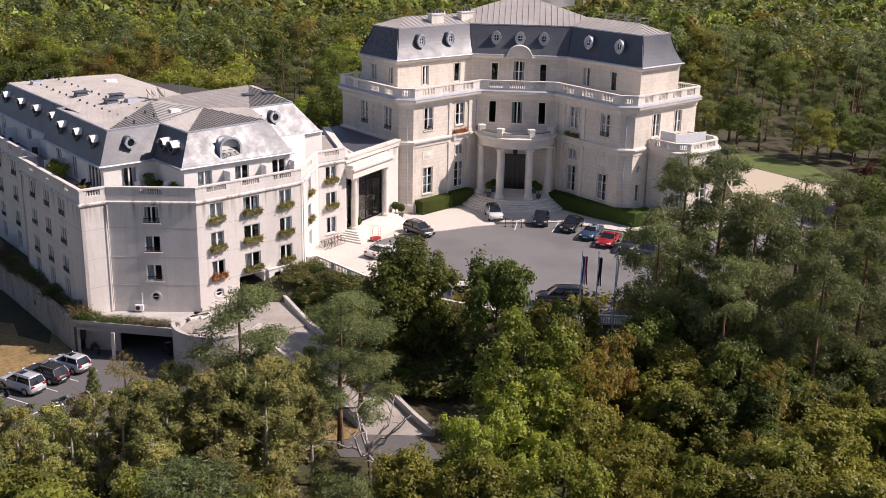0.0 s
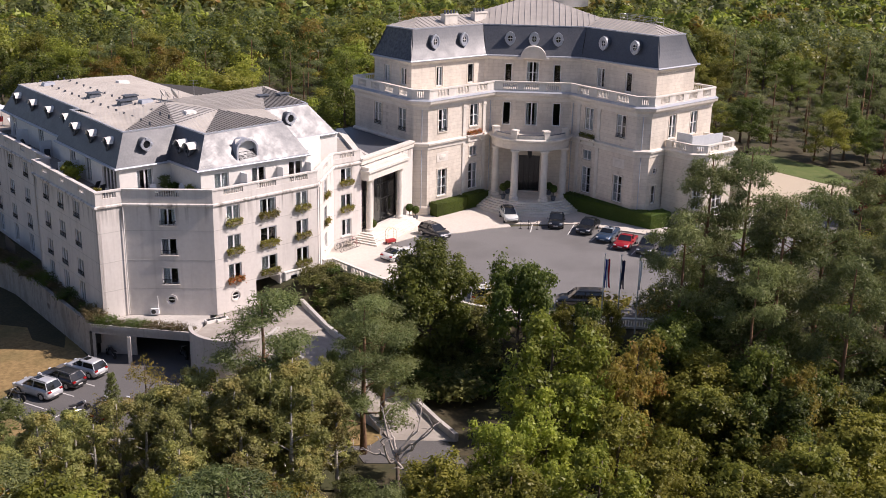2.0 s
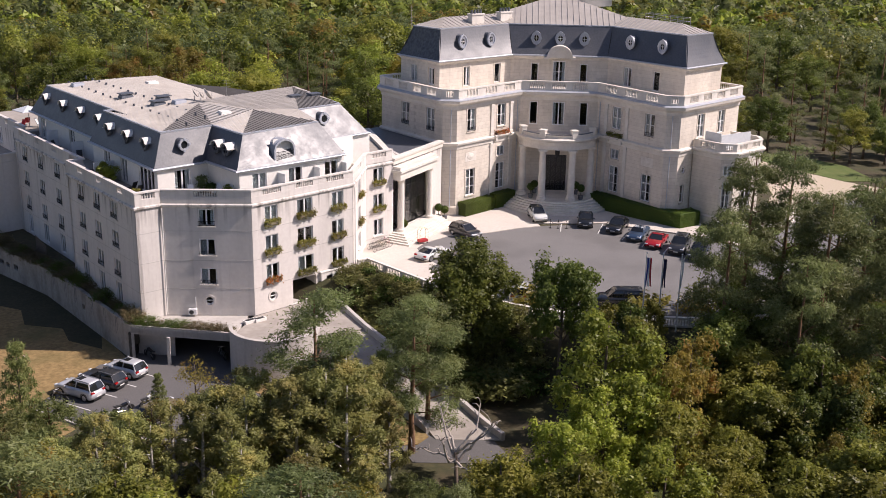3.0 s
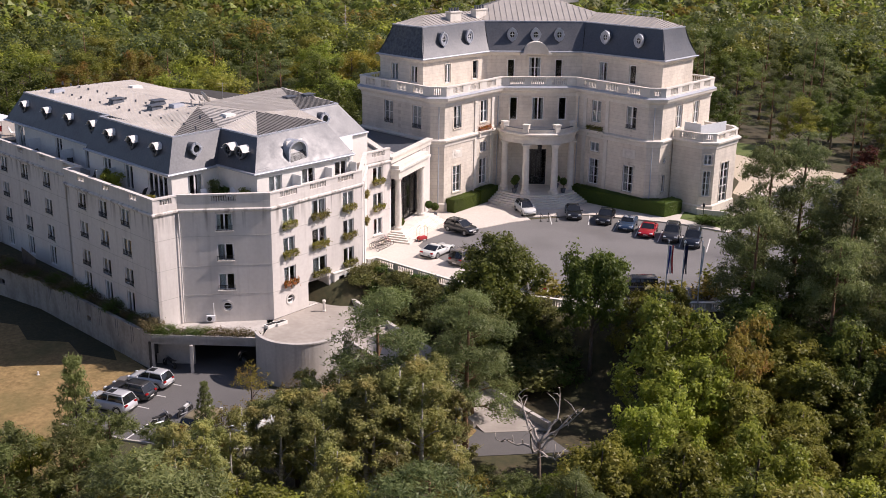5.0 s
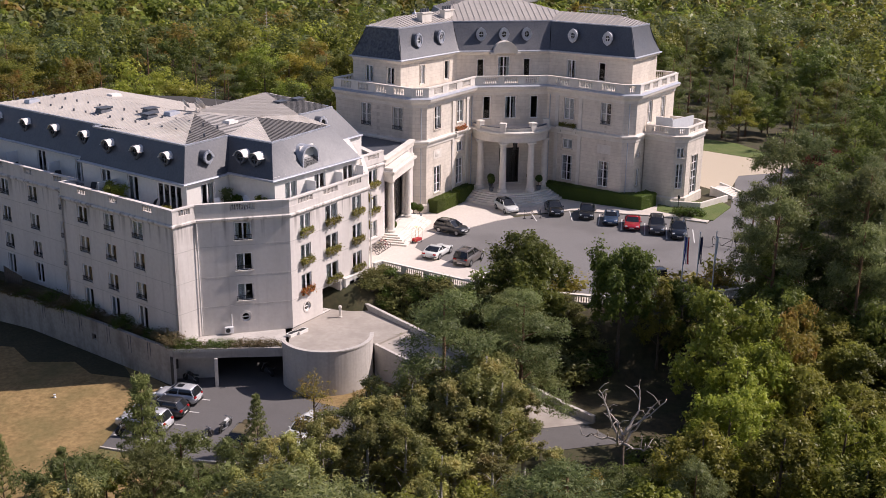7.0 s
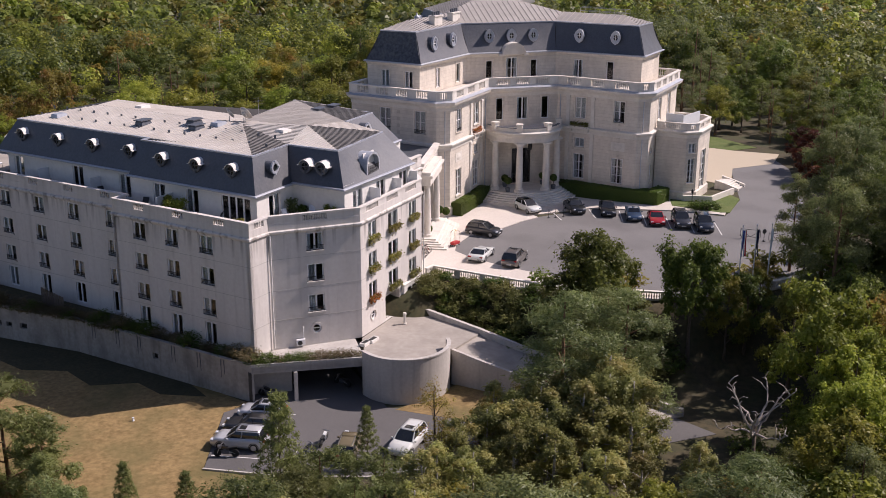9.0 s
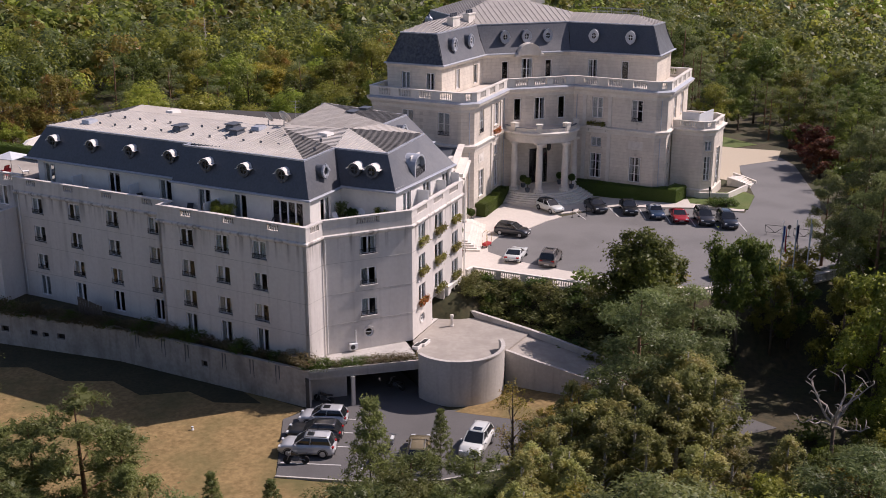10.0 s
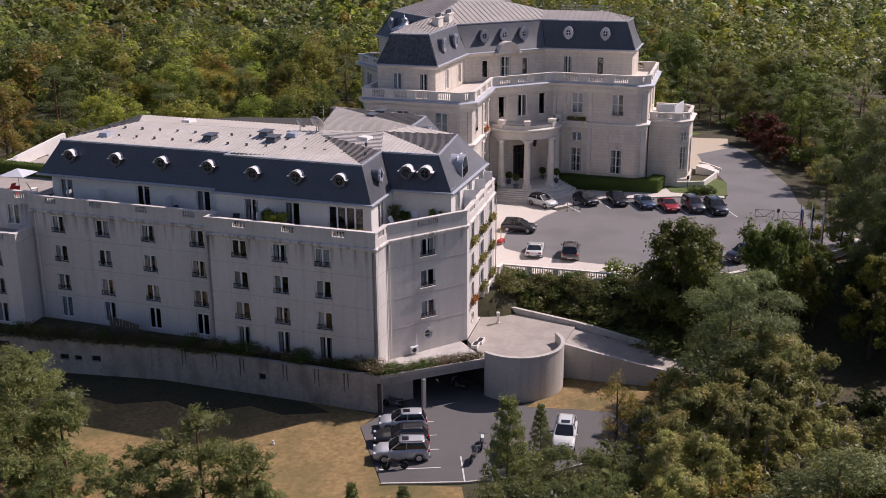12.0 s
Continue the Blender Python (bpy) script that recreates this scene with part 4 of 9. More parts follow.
f = Facade(annex, (16.2, 14.4), (20.6, 18.2), 11.08, 14.3, W, 0.25)
f.build()


# mansard slopes: each leg of the eave is one slate face with a flashing above and below
def slopes(parent, eave, top, ez, tz, closed=False, curve=0.0, mat=None, rough_leg=None):
    n = len(eave)
    for i in range(n if closed else n - 1):
        j = (i + 1) % n
        bm = bmesh.new()
        a0, a1, b0, b1 = Vector((*eave[i], ez)), Vector((*eave[j], ez)), Vector((*top[i], tz)), Vector((*top[j], tz))
        steps = 8
        cols = max(2, int((a1 - a0).length / 0.9))
        prev = None
        for k in range(steps + 1):
            t = k / steps
            sag = -curve * math.sin(math.pi * t)
            row = []
            for c in range(cols + 1):
                w = c / cols
                p = a0.lerp(a1, w).lerp(b0.lerp(b1, w), t)
                out = Vector((a1.y - a0.y, a0.x - a1.x, 0)).normalized()
                row.append(bm.verts.new(p + out * sag))
            if prev:
                for c in range(cols):
                    bm.faces.new((prev[c], prev[c + 1], row[c + 1], row[c]))
            prev = row
        part("roof_slope", bm, (rough_leg == i and M["slate_rough"]) or mat or M["slate"], parent, "blue-black slate mansard face")
    bm = bmesh.new()
    sweep(bm, eave, [(-0.05, ez - 0.16), (0.16, ez - 0.12), (0.2, ez - 0.02), (0.16, ez + 0.05), (-0.12, ez + 0.08)], closed)
    part("gutter", bm, M["zinc_trim"], parent, "blue-grey zinc gutter")
    bm = bmesh.new()
    sweep(bm, top, [(-0.15, tz - 0.06), (0.05, tz - 0.08), (0.07, tz + 0.06), (-0.15, tz + 0.08)], closed)
    part("ridge_flashing", bm, M["zinc_trim"], parent)


AE, AT = 13.95, 17.05
eave_long = [S(37.0, -20.5), S(37.0, -3.8), S(STEP_S + 0.5, -3.8), S(STEP_S + 0.5, -2.8), (1.02, 1.25), (5.2, 4.75)]
top_long = [S(35.2, -19.0), S(35.2, -5.4), S(STEP_S + 0.2, -5.4), S(STEP_S + 0.2, -4.45), (1.38, 3.35), (5.6, 7.15)]
slopes(annex, eave_long, top_long, AE, AT)
eave_rw = [(5.2, 4.75), (8.8, 0.45), (18.45, 8.35)]
top_rw = [(5.6, 7.15), (9.1, 2.95), (15.7, 9.6)]
slopes(annex, eave_rw, top_rw, AE + 0.1, AT)
eave_r2 = [(16.0, 13.9), (20.5, 18.0), (12.8, 31)]
top_r2 = [(13.4, 14.3), (17.43, 18.0), (11.8, 28.6)]
AT2 = 17.4
slopes(annex, eave_r2, top_r2, AE + 0.35, AT2)
b = bmesh.new()
poly(b, [(15.7, 9.6, AT), (18.4, 8.4, AE + 0.12), (15.6, 10.4, AE + 0.12), (13.5, 14.2, AE + 0.12), (13.4, 14.3, AT)])
part("gable", b, M["render_white"], annex, "white gable at the wing's end")
b = bmesh.new()
prism(b, [(18.3, 8.7), (18.75, 16.6), (16.1, 14.3), (13.6, 14.3), (15.5, 10.3)], 13.8, 14.36)
part("roof_kerb", b, M["render_white"], annex)


def seam_roof(parent, corners, pitch, mat, name="roof_plane", label="pale standing-seam zinc roof", rib=True, tall=0.06):
    """A low-pitched metal roof plane with raised seams running up the slope; corners[0] to corners[1] is its foot."""
    bm = bmesh.new()
    vs = [Vector(c) for c in corners]
    nrm = (vs[1] - vs[0]).cross(vs[-1] - vs[0]).normalized()
    if nrm.z < 0:
        nrm = -nrm
    top = [bm.verts.new(v) for v in vs]
    low = [bm.verts.new(v - nrm * 0.12) for v in vs]
    bm.faces.new(top)
    for i in range(len(vs)):
        j = (i + 1) % len(vs)
        bm.faces.new((low[i], low[j], top[j], top[i]))
    plane = part(name, bm, mat, parent, label)
    if not rib:
        return plane
    e = (vs[1] - vs[0]).normalized()
    up = nrm.cross(e)
    rel = [((v - vs[0]).dot(e), (v - vs[0]).dot(up)) for v in vs]
    if sum(v for _, v in rel) < 0:
        up = -up
        rel = [(u, -v) for u, v in rel]
    bm = bmesh.new()
    u = min(p[0] for p in rel) + pitch / 2
    while u < max(p[0] for p in rel):
        cut = []
        for (u0, v0), (u1, v1) in zip(rel, rel[1:] + rel[:1]):
            if (u0 > u) != (u1 > u):
                cut.append(v0 + (u - u0) / (u1 - u0) * (v1 - v0))
        cut.sort()
        if len(cut) >= 2 and cut[-1] - cut[0] > 0.2:
            m = Matrix((( e.x, up.x, nrm.x, vs[0].x), (e.y, up.y, nrm.y, vs[0].y), (e.z, up.z, nrm.z, vs[0].z), (0, 0, 0, 1)))
            box(bm, u - 0.045, cut[0] + 0.02, -0.01, u + 0.045, cut[-1] - 0.02, tall, m)
        u += pitch
    part("seams", bm, mat, plane, kind="stuff")
    return plane


R1, R2 = (*S(31.0, -12.4), 17.85), (*S(11.0, -12.4), 17.85)
T3 = lambda p, z=AT + 0.03: (p[0], p[1], z)
Z, ZD = M["zinc"], M["zinc_hip_shade"]
# ZD: hips get the darkened zinc in place of shade between their seams
bk = [S(35.2, -19.0), S(9.0, -19.0)]
VAL = (9.6, 12.3, AT + 0.12)
seam_roof(annex, [T3(top_long[1]), T3(top_long[2]), T3(S(11.0, -5.4)), R2, R1], 0.42, Z)
seam_roof(annex, [T3(top_long[3]), T3(top_long[4]), R2, T3(S(11.0, -5.4), AT + 0.14)], 0.42, Z)
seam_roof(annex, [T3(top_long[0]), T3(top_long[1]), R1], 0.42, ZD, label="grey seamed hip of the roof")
seam_roof(annex, [T3(bk[1]), T3(bk[0]), R1, R2], 0.42, Z)
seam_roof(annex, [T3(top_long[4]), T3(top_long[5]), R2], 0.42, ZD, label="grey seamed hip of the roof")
APEX = (8.9, 12.4, 17.7)
seam_roof(annex, [T3(top_rw[0]), T3(top_rw[1]), APEX], 0.42, Z)
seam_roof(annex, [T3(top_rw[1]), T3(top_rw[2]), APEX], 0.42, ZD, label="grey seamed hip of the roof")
seam_roof(annex, [T3(top_rw[0]), APEX, R2], 0.42, Z)
R4 = (11.5, 26.8, 17.75)
seam_roof(annex, [T3(top_rw[2]), T3(top_r2[0], AT2), APEX], 0.42, Z)
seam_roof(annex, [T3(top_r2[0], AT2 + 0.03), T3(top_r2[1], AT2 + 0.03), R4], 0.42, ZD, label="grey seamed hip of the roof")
seam_roof(annex, [T3(top_r2[0], AT2), R4, R2, APEX], 0.42, Z)
seam_roof(annex, [T3(top_r2[1], AT2 + 0.03), T3(top_r2[2], AT2 + 0.03), R4], 0.42, Z)
seam_roof(annex, [T3(top_r2[2], AT2), T3(bk[1]), R2, R4], 0.42, Z, rib=False)


def oculus(parent, p, out, r=0.5, depth=1.3, hood=None, face=None, bar=None, oval=1.0, hole=0.82):
    """A round dormer window: barrel, ring, pane and a hood of sheet metal. p: the centre of its face; out: plan direction it looks to."""
    out = Vector((*out, 0)).normalized()
    right = Vector((-out.y, out.x, 0))
    m = Matrix(((right.x / oval, -out.x, 0, p[0]), (right.y / oval, -out.y, 0, p[1]), (0, 0, oval, p[2]), (0, 0, 0, 1)))
    bm = bmesh.new()
    seg = 20
    for k in range(seg):
        a0, a1 = 2 * math.pi * k / seg, 2 * math.pi * (k + 1) / seg
        q = [(1.28 * r * math.cos(a), 1.28 * r * math.sin(a)) for a in (a0, a1)]
        poly(bm, [(q[0][0], 0.06, q[0][1]), (q[1][0], 0.06, q[1][1]), (q[1][0], depth, q[1][1]), (q[0][0], depth, q[0][1])])
    d = part("dormer", bm, M["lead"], parent, "round dormer with sheet-metal sides", at=m)
    bm = bmesh.new()
    ring_frame(bm, r * hole, r * 1.32, -0.06, 0.12, 0, 20)
    if hole < 0.7:
        ring_frame(bm, r * 1.05, r * 1.3, -0.15, 0.05, 0, 20)
    for k in range(4):
        a = k * math.pi / 2
        c, s = math.cos(a) * r * 1.22, math.sin(a) * r * 1.22
        box(bm, c - 0.11, -0.11, s - 0.11, c + 0.11, 0.05, s + 0.11)
    bmesh.ops.remove_doubles(bm, verts=bm.verts, dist=0.001)
    part("ring", bm, face or M["stone_light"], d)
    bm = bmesh.new()
    lathe(bm, [(r * (hole + 0.02), -0.006), (r * (hole + 0.02), 0.006)], 20, Matrix.Translation((0, 0.05, 0)) @ Matrix.Rotation(radians(90), 4, "X"))
    part("pane", bm, M["car_glass"], d)
    bm = bmesh.new()
    box(bm, -0.025, -0.02, -r * hole, 0.025, 0.03, r * hole), box(bm, -r * hole, -0.02, -0.025, r * hole, 0.03, 0.025)
    if bar:
        part("glazing_bar", bm, bar, d)
    if hood:
        bm = bmesh.new()
        pts = [(1.36 * r * math.cos(radians(a)), 1.36 * r * math.sin(radians(a))) for a in range(12, 169, 13)]
        pts = [(-1.75 * r, pts[-1][1] - 0.03)] + pts[::-1] + [(1.75 * r, pts[0][1] - 0.03)]
        for (x0, z0), (x1, z1) in zip(pts, pts[1:]):
            box_q = [(x0, -0.22, z0), (x1, -0.22, z1), (x1, depth, z1), (x0, depth, z0)]
            poly(bm, box_q), poly(bm, [(x, y, z + 0.05) for x, y, z in box_q])
            poly(bm, [(x0, -0.22, z0), (x1, -0.22, z1), (x1, -0.22, z1 + 0.05), (x0, -0.22, z0 + 0.05)])
        part("hood", bm, hood, d, "bright zinc hood")
    return d


for s, n in ((33.6, -4.55), (28.4, -4.55), (23.4, -4.55), (18.4, -4.55), (13.2, -3.5), (8.9, -3.5), (4.7, -3.5)):
    oculus(annex, (*S(s, n + 0.15), 15.75), AN, 0.45, hood=M["render_white"], face=M["lead"], bar=M["lead"])
cd = Vector((0.735, 0.678))
rn = (0.678, -0.735)
oculus(annex, (3.45, 3.65, 15.85), rn, 0.45, face=M["zinc_trim"])
oculus(annex, (15.95, 15.0, 16.35), rn, 0.48, face=M["zinc_trim"])
ln = (-0.74, -0.66)
for t in (0.34, 0.66):
    p = Vector((5.3, 5.7)).lerp(Vector((8.85, 1.5)), t)
    oculus(annex, (p.x - 0.2, p.y - 0.2, 15.6), ln, 0.45, hood=M["render_white"], face=M["lead"], bar=M["lead"])

# the arched balcony dormer on the wing's street side
fd = Facade(annex, (11.2, 2.75), (14.5, 5.8), 14.2, 16.4, M["lead"], 0.2)
m = fd.at(fd.length / 2, 14.35, 0.05)
b = bmesh.new()
arch = [(-1.25, 0.0), (-1.25, 1.0)] + [(1.25 * math.cos(radians(a)), 1.0 + 1.05 * math.sin(radians(a))) for a in range(165, 14, -15)] + [(1.25, 1.0), (1.25, 0.0)]
arch_in = [(x * 0.84, min(z, 0.9) if z <= 1 else 1.0 + (z - 1.0) * 0.82) for x, z in arch]
for k in range(len(arch) - 1):
    (x0, z0), (x1, z1), (u0, w0), (u1, w1) = arch[k], arch[k + 1], arch_in[k], arch_in[k + 1]
    poly(b, [(x0, 0, z0), (x1, 0, z1), (u1, 0, w1), (u0, 0, w0)])
    poly(b, [(x0, 0, z0), (x1, 0, z1), (x1, 2.0, z1), (x0, 2.0, z0)])
    poly(b, [(u0, 0, w0), (u1, 0, w1), (u1, 0.9, w1), (u0, 0.9, w0)])
dm = part("arched_dormer", b, M["zinc_trim"], annex, "arched dormer balcony cut into the slate", at=m)
b = bmesh.new()
box(b, -1.04, 0.5, 0, 1.04, 0.6, 2.0), box(b, -1.04, 0, -0.12, 1.04, 0.5, 0.0)
part("recess_wall", b, M["render_white"], dm)
part("railing", rail_mesh(2.0, 0.85), None, dm, "black iron balcony rail")

# white partition screens on the wing's terrace
for u in (4.3, 8.5, 11.9):
    p = Vector(out_c) + cd * u
    q = p + Vector(rn) * 1.35
    b = bmesh.new()
    sweep(b, [tuple(p), tuple(q)], band(-0.05, 0.05, 11.08, 13.3))
    tagged(part("terrace_screen", b, M["white_paint"]), "white frosted partition screen on the terrace", "screen", "terrace screens")
for s in (29.8, 22.4):
    b = bmesh.new()
    sweep(b, [S(s, far_wall), S(s, far_wall + 1.3)], band(-0.05, 0.05, 11.08, 12.9))
    tagged(part("terrace_screen", b, M["frost"]), "white frosted partition screen on the terrace", "screen", "terrace screens")

# the low far wing with its own terrace
wing = empty("annex_wing", label="lower rendered wing of the annex with a roof terrace", category="building")
fw = Facade(wing, S(52, 1.4), S(36.2, 1.4), -1, 8.4, M["render"])
for u in (4.4, 8.9, 13.2):
    for z in (6.05, 3.15, 0.2):
        fw.window(u, z, 1.5, 1.65 if z > 1 else 2.1, 2, rail=z > 1, curtain=drapes())
fw.build()
fw = Facade(wing, S(36.2, 1.4), S(36.5, -1.5), -1, 8.4, M["render"])
fw.build()
fw = Facade(wing, S(52, -2.6), S(36.6, -2.6), 8.4, 11.4, M["render"])
for u in (2.6, 6.8, 12.4):
    fw.window(u, 8.9, 1.5, 2.1, 2, curtain=drapes())
fw.build()
b = bmesh.new()
prism(b, [S(52, 1.2), S(36.6, 1.2), S(36.7, -1.3), S(36.7, -12), S(52, -12)], 8.2, 8.42)
part("terrace_floor", b, M["deck"], wing)
b = bmesh.new()
prism(b, [S(52, -2.8), S(37.3, -2.8), S(37.3, -20), S(52, -20)], 11.2, 11.42)
part("terrace_floor", b, M["deck"], wing)
wl = [S(52, 1.4), S(36.2, 1.4), S(36.5, -1.5)]
balustrade(wing, wl, 8.42, 0.95, M["render"], [even_gaps(15.8, 4, 1.3), []], step=0.22)
wl2 = [S(52, -2.6), S(36.6, -2.6)]
balustrade(wing, wl2, 11.42, 0.95, M["render"], [even_gaps(15.3, 4, 1.3)], step=0.22)
b = bmesh.new()
prism(b, [S(52, 0), S(38, 0), S(38, -1.5), S(38, -12), S(52, -12)], -2, 8)
part("inner_wall", b, M["room"], wing)

rear_wing = empty("rear_wing", label="low cream rear building with a sunlit sloping parapet", category="building")
RW0, RWU, RWN = Vector((-18.5, 45.7)), Vector((0.735, 0.678)), Vector((0.68, -0.73))
rear_at = lambda u, n_: tuple(RW0 + RWU * u + RWN * n_)
b = bmesh.new()
prof = [(0, 6.0), (0, 12.0), (0.9, 12.5), (10.5, 13.2), (10.5, 6.0)]
ends = [[b.verts.new((*rear_at(u, n_), z_)) for u, z_ in prof] for n_ in (0, -0.4)]
b.faces.new(ends[0]), b.faces.new(ends[1][::-1])
for k in range(len(prof)):
    q = (k + 1) % len(prof)
    b.faces.new((ends[0][k], ends[0][q], ends[1][q], ends[1][k]))
bmesh.ops.recalc_face_normals(b, faces=b.faces)
part("parapet", b, M["render_white"], rear_wing)
b = bmesh.new()
prism(b, [rear_at(u, n_) for u, n_ in ((0.2, -0.4), (10.4, -0.4), (10.4, -5.5), (0.2, -5.5))], 4.0, 10.6)
bmesh.ops.recalc_face_normals(b, faces=b.faces)
part("wall", b, M["render_white"], rear_wing)
b = bmesh.new()
sweep(b, [rear_at(4.4, 0.03), rear_at(6.6, 0.03)], band(-0.02, 0.02, 11.1, 11.5))
part("vent", b, M["lead"], rear_wing, "dark louvred vent")

# base: retaining wall with planting strip, garage, deck and drum
base = empty("garden_terrace", label="concrete terrace with planting strip round the annex", category="terrace", kind="structure")
BEND, FARW = S(21.0, 1.6), S(39.5, 4.6)
rw = Facade(base, FARW, BEND, LOW - 0.6, 0.1, M["concrete_old"], 0.3, "retaining_wall")
for u, w, h in ((2.6, 1.8, 1.5), (5.6, 0.9, 0.6), (9.0, 0.9, 0.55), (10.4, 0.7, 0.5), (12.2, 0.9, 0.6)):
    rw.opening(u, -1.9, w, h)
rw.build()
rw = Facade(base, BEND, S(-0.9, 1.6), LOW - 0.6, 0.15, M["concrete_old"], 0.3, "retaining_wall")
rw.opening(10.4, -1.75, 0.7, 0.6)
rw.build()
b = bmesh.new()
sweep(b, [offset([FARW, BEND, S(-0.2, 1.6)], -0.5)[k] for k in range(3)], band(-0.6, 0.0, -2.1, -0.5))
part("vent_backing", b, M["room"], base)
b = bmesh.new()
sweep(b, [FARW, BEND, S(-0.9, 1.6)], band(-0.34, 0.05, 0.1, 0.2))
part("coping", b, M["concrete_old"], base)
b = bmesh.new()
prism(b, [S(39.5, 4.2), S(21, 1.25), S(-0.9, 1.25), S(-0.5, 0.1), S(16, 0.0), S(16.4, -1.4), S(39.5, -1.4)], -0.4, 0.02)
part("planting_soil", b, M["forest_floor"], base)
# dark paired weep stains below the coping
for k, s0 in enumerate((2.4, 5.2, 8.3, 12.6, 15.4, 18.6)):
    for d in (-0.16, 0.17):
        b = bmesh.new()
        low_end, wide = -1.5 - 0.2 * math.sin(k * 2.3 + d * 9), 0.07 + 0.02 * math.sin(k * 3.1)
        lip = [S(s0 + d + wide * q, 1.605) for q in (1, -1)]
        foot = [S(s0 + d * 1.25 + wide * 0.5 * q, 1.605) for q in (1, -1)]
        b.faces.new([b.verts.new(v) for v in ((*lip[0], 0.05), (*lip[1], 0.05), (*foot[1], low_end), (*foot[0], low_end))])
        bmesh.ops.solidify(b, geom=b.faces[:], thickness=0.004)
        part("weep_stain", b, M["lead"], base)
edge_l, edge_r = S(-0.9, 1.6), (8.75, -5.2)
b = bmesh.new()
prism(b, [edge_l, edge_r, (9.6, 1.5), (1, 1.5), S(0, 0)], -0.55, -0.02)
part("garage_roof", b, M["concrete"], base)
b = bmesh.new()
sweep(b, [edge_l, edge_r], band(-0.22, 0.0, -0.62, 0.22))
part("edge_beam", b, M["concrete"], base, "stained concrete edge beam")
b = bmesh.new()
box(b, 2.45, -4.45, LOW, 2.75, -4.15, -0.56)
part("post", b, M["concrete"], base)
# garage walls in near-black, the shade inside being put into their colour
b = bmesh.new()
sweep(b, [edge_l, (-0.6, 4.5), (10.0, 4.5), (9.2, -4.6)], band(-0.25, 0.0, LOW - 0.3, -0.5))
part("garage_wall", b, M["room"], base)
b = bmesh.new()
sweep(b, [(-0.8, -1.7), (2.75, -2.3)], band(-0.15, 0.0, LOW - 0.1, -0.56))
part("garage_wall", b, M["concrete"], base, "pale concrete back wall of the open bay")
b = bmesh.new()
DC, DR = (12.5, -4.75), 4.15
drum = arc(*DC, DR, 187, 352, 40)
sweep(b, drum, [(0.0, LOW - 0.5), (0.0, 0.82), (0.06, 0.82), (0.06, 0.95), (-0.3, 0.95), (-0.3, LOW - 0.5)])
part("drum_wall", b, M["concrete"], base, "curved concrete drum wall with pale coping", smooth=False)
b = bmesh.new()
prism(b, [(8.8, -5.0)] + arc(*DC, DR - 0.25, 190, 350, 24) + [(16.8, -5.9), (20.6, -3.2), (17.2, 4.2), (19.0, 8.0), (10.0, -0.3)], -0.5, 0.0)
part("deck_floor", b, M["deck"], base, "stained grey deck paving")


# ---- the main hotel: a limestone mansion with two wings set at an angle ----
manor = empty("hotel_mansion", pose(42.8, 27.3, 0, 0, 0, -6), "limestone mansion hotel with slate mansard roofs and balustraded terraces", "building")
ST, SL = M["stone"], M["stone_light"]
MB, M1, M2, M3 = 2.0, 10.75, 16.0, 19.95
plan = [(-22.2, 9.0), (-13.9, -0.1), (-12.2, -0.1), (-4.85, 8.4), (4.85, 8.4), (12.2, -0.1), (13.9, -0.1), (22.2, 9.0)]
mback = [(13.2, 18.4), (9.8, 22.0), (9.8, 38.3), (-9.8, 38.3), (-9.8, 22.0), (-13.2, 18.4)]
rear = [plan[-1]] + mback + [plan[0]]
mrnd = random.Random(7)


def mdr():
    return mrnd.choice(("both", "both", "left", "right", "drawn"))


walls = []
for i in range(7):
    walls.append(Facade(manor, plan[i], plan[i + 1], MB, M2, ST, 0.5))
w0, w1, w2, w3, w4, w5, w6 = walls
wl = wl_len = walls[2].length
# wings: two bays to each, tall windows below, small ones over the inner bay
for w, us in ((w2, (2.5, 7.9)), (w4, (wl - 7.9, wl - 2.5))):
    inner_bay = us[1] if w is w2 else us[0]
    for u in us:
        w.window(u, 4.2, 1.6, 3.3, 2, 3, surround=True, curtain=mdr())
        w.window(u, 12.1, 1.5, 2.75, 2, 2, surround=True, rail=(u != inner_bay), curtain=mdr())
    w.window(inner_bay, 8.35, 1.4, 1.25, 2, 1, surround=True, curtain="drawn")
for x, ww in ((1.75, 1.0), (4.85, 1.5), (7.95, 1.0)):
    w3.window(x, 11.9, ww, 2.9, 2 if ww > 1.2 else 1, 1, sill=False, surround=True, curtain="both" if ww > 1.2 else "")
w3.window(4.85, 3.5, 2.6, 4.6, 4, 2, sill=False, surround=True, name="entrance_door", label="glazed entrance doors in dark frames", key="iron")
for u in (5.0, 10.0):
    w0.window(u, 12.1, 1.6, 2.75, 2, 2, surround=True, rail=True, curtain=mdr())
    w0.window(u, 4.2, 1.6, 3.3, 2, 3, surround=True, curtain=mdr())
for u in (4.2, 8.6):
    w6.window(u, 12.0, 1.4, 2.8, 2, 2, surround=True, curtain=mdr())
w6.window(1.3, 4.4, 0.8, 2.2, 1, 2, surround=True)
w6.window(1.3, 8.0, 0.8, 0.8, round_=True, name="round_window")
for w in walls:
    w.build()
for k in range(len(rear) - 1):
    w = Facade(manor, rear[k], rear[k + 1], MB, M2, ST, 0.5)
    if w.length > 10:
        for u in np.linspace(2.6, w.length - 2.6, 4):
            w.window(float(u), 12.1, 1.6, 2.75, 2, 2, surround=True, curtain=mdr())
            w.window(float(u), 4.2, 1.6, 3.3, 2, 3, surround=True, curtain=mdr())
    w.build()
b = bmesh.new()
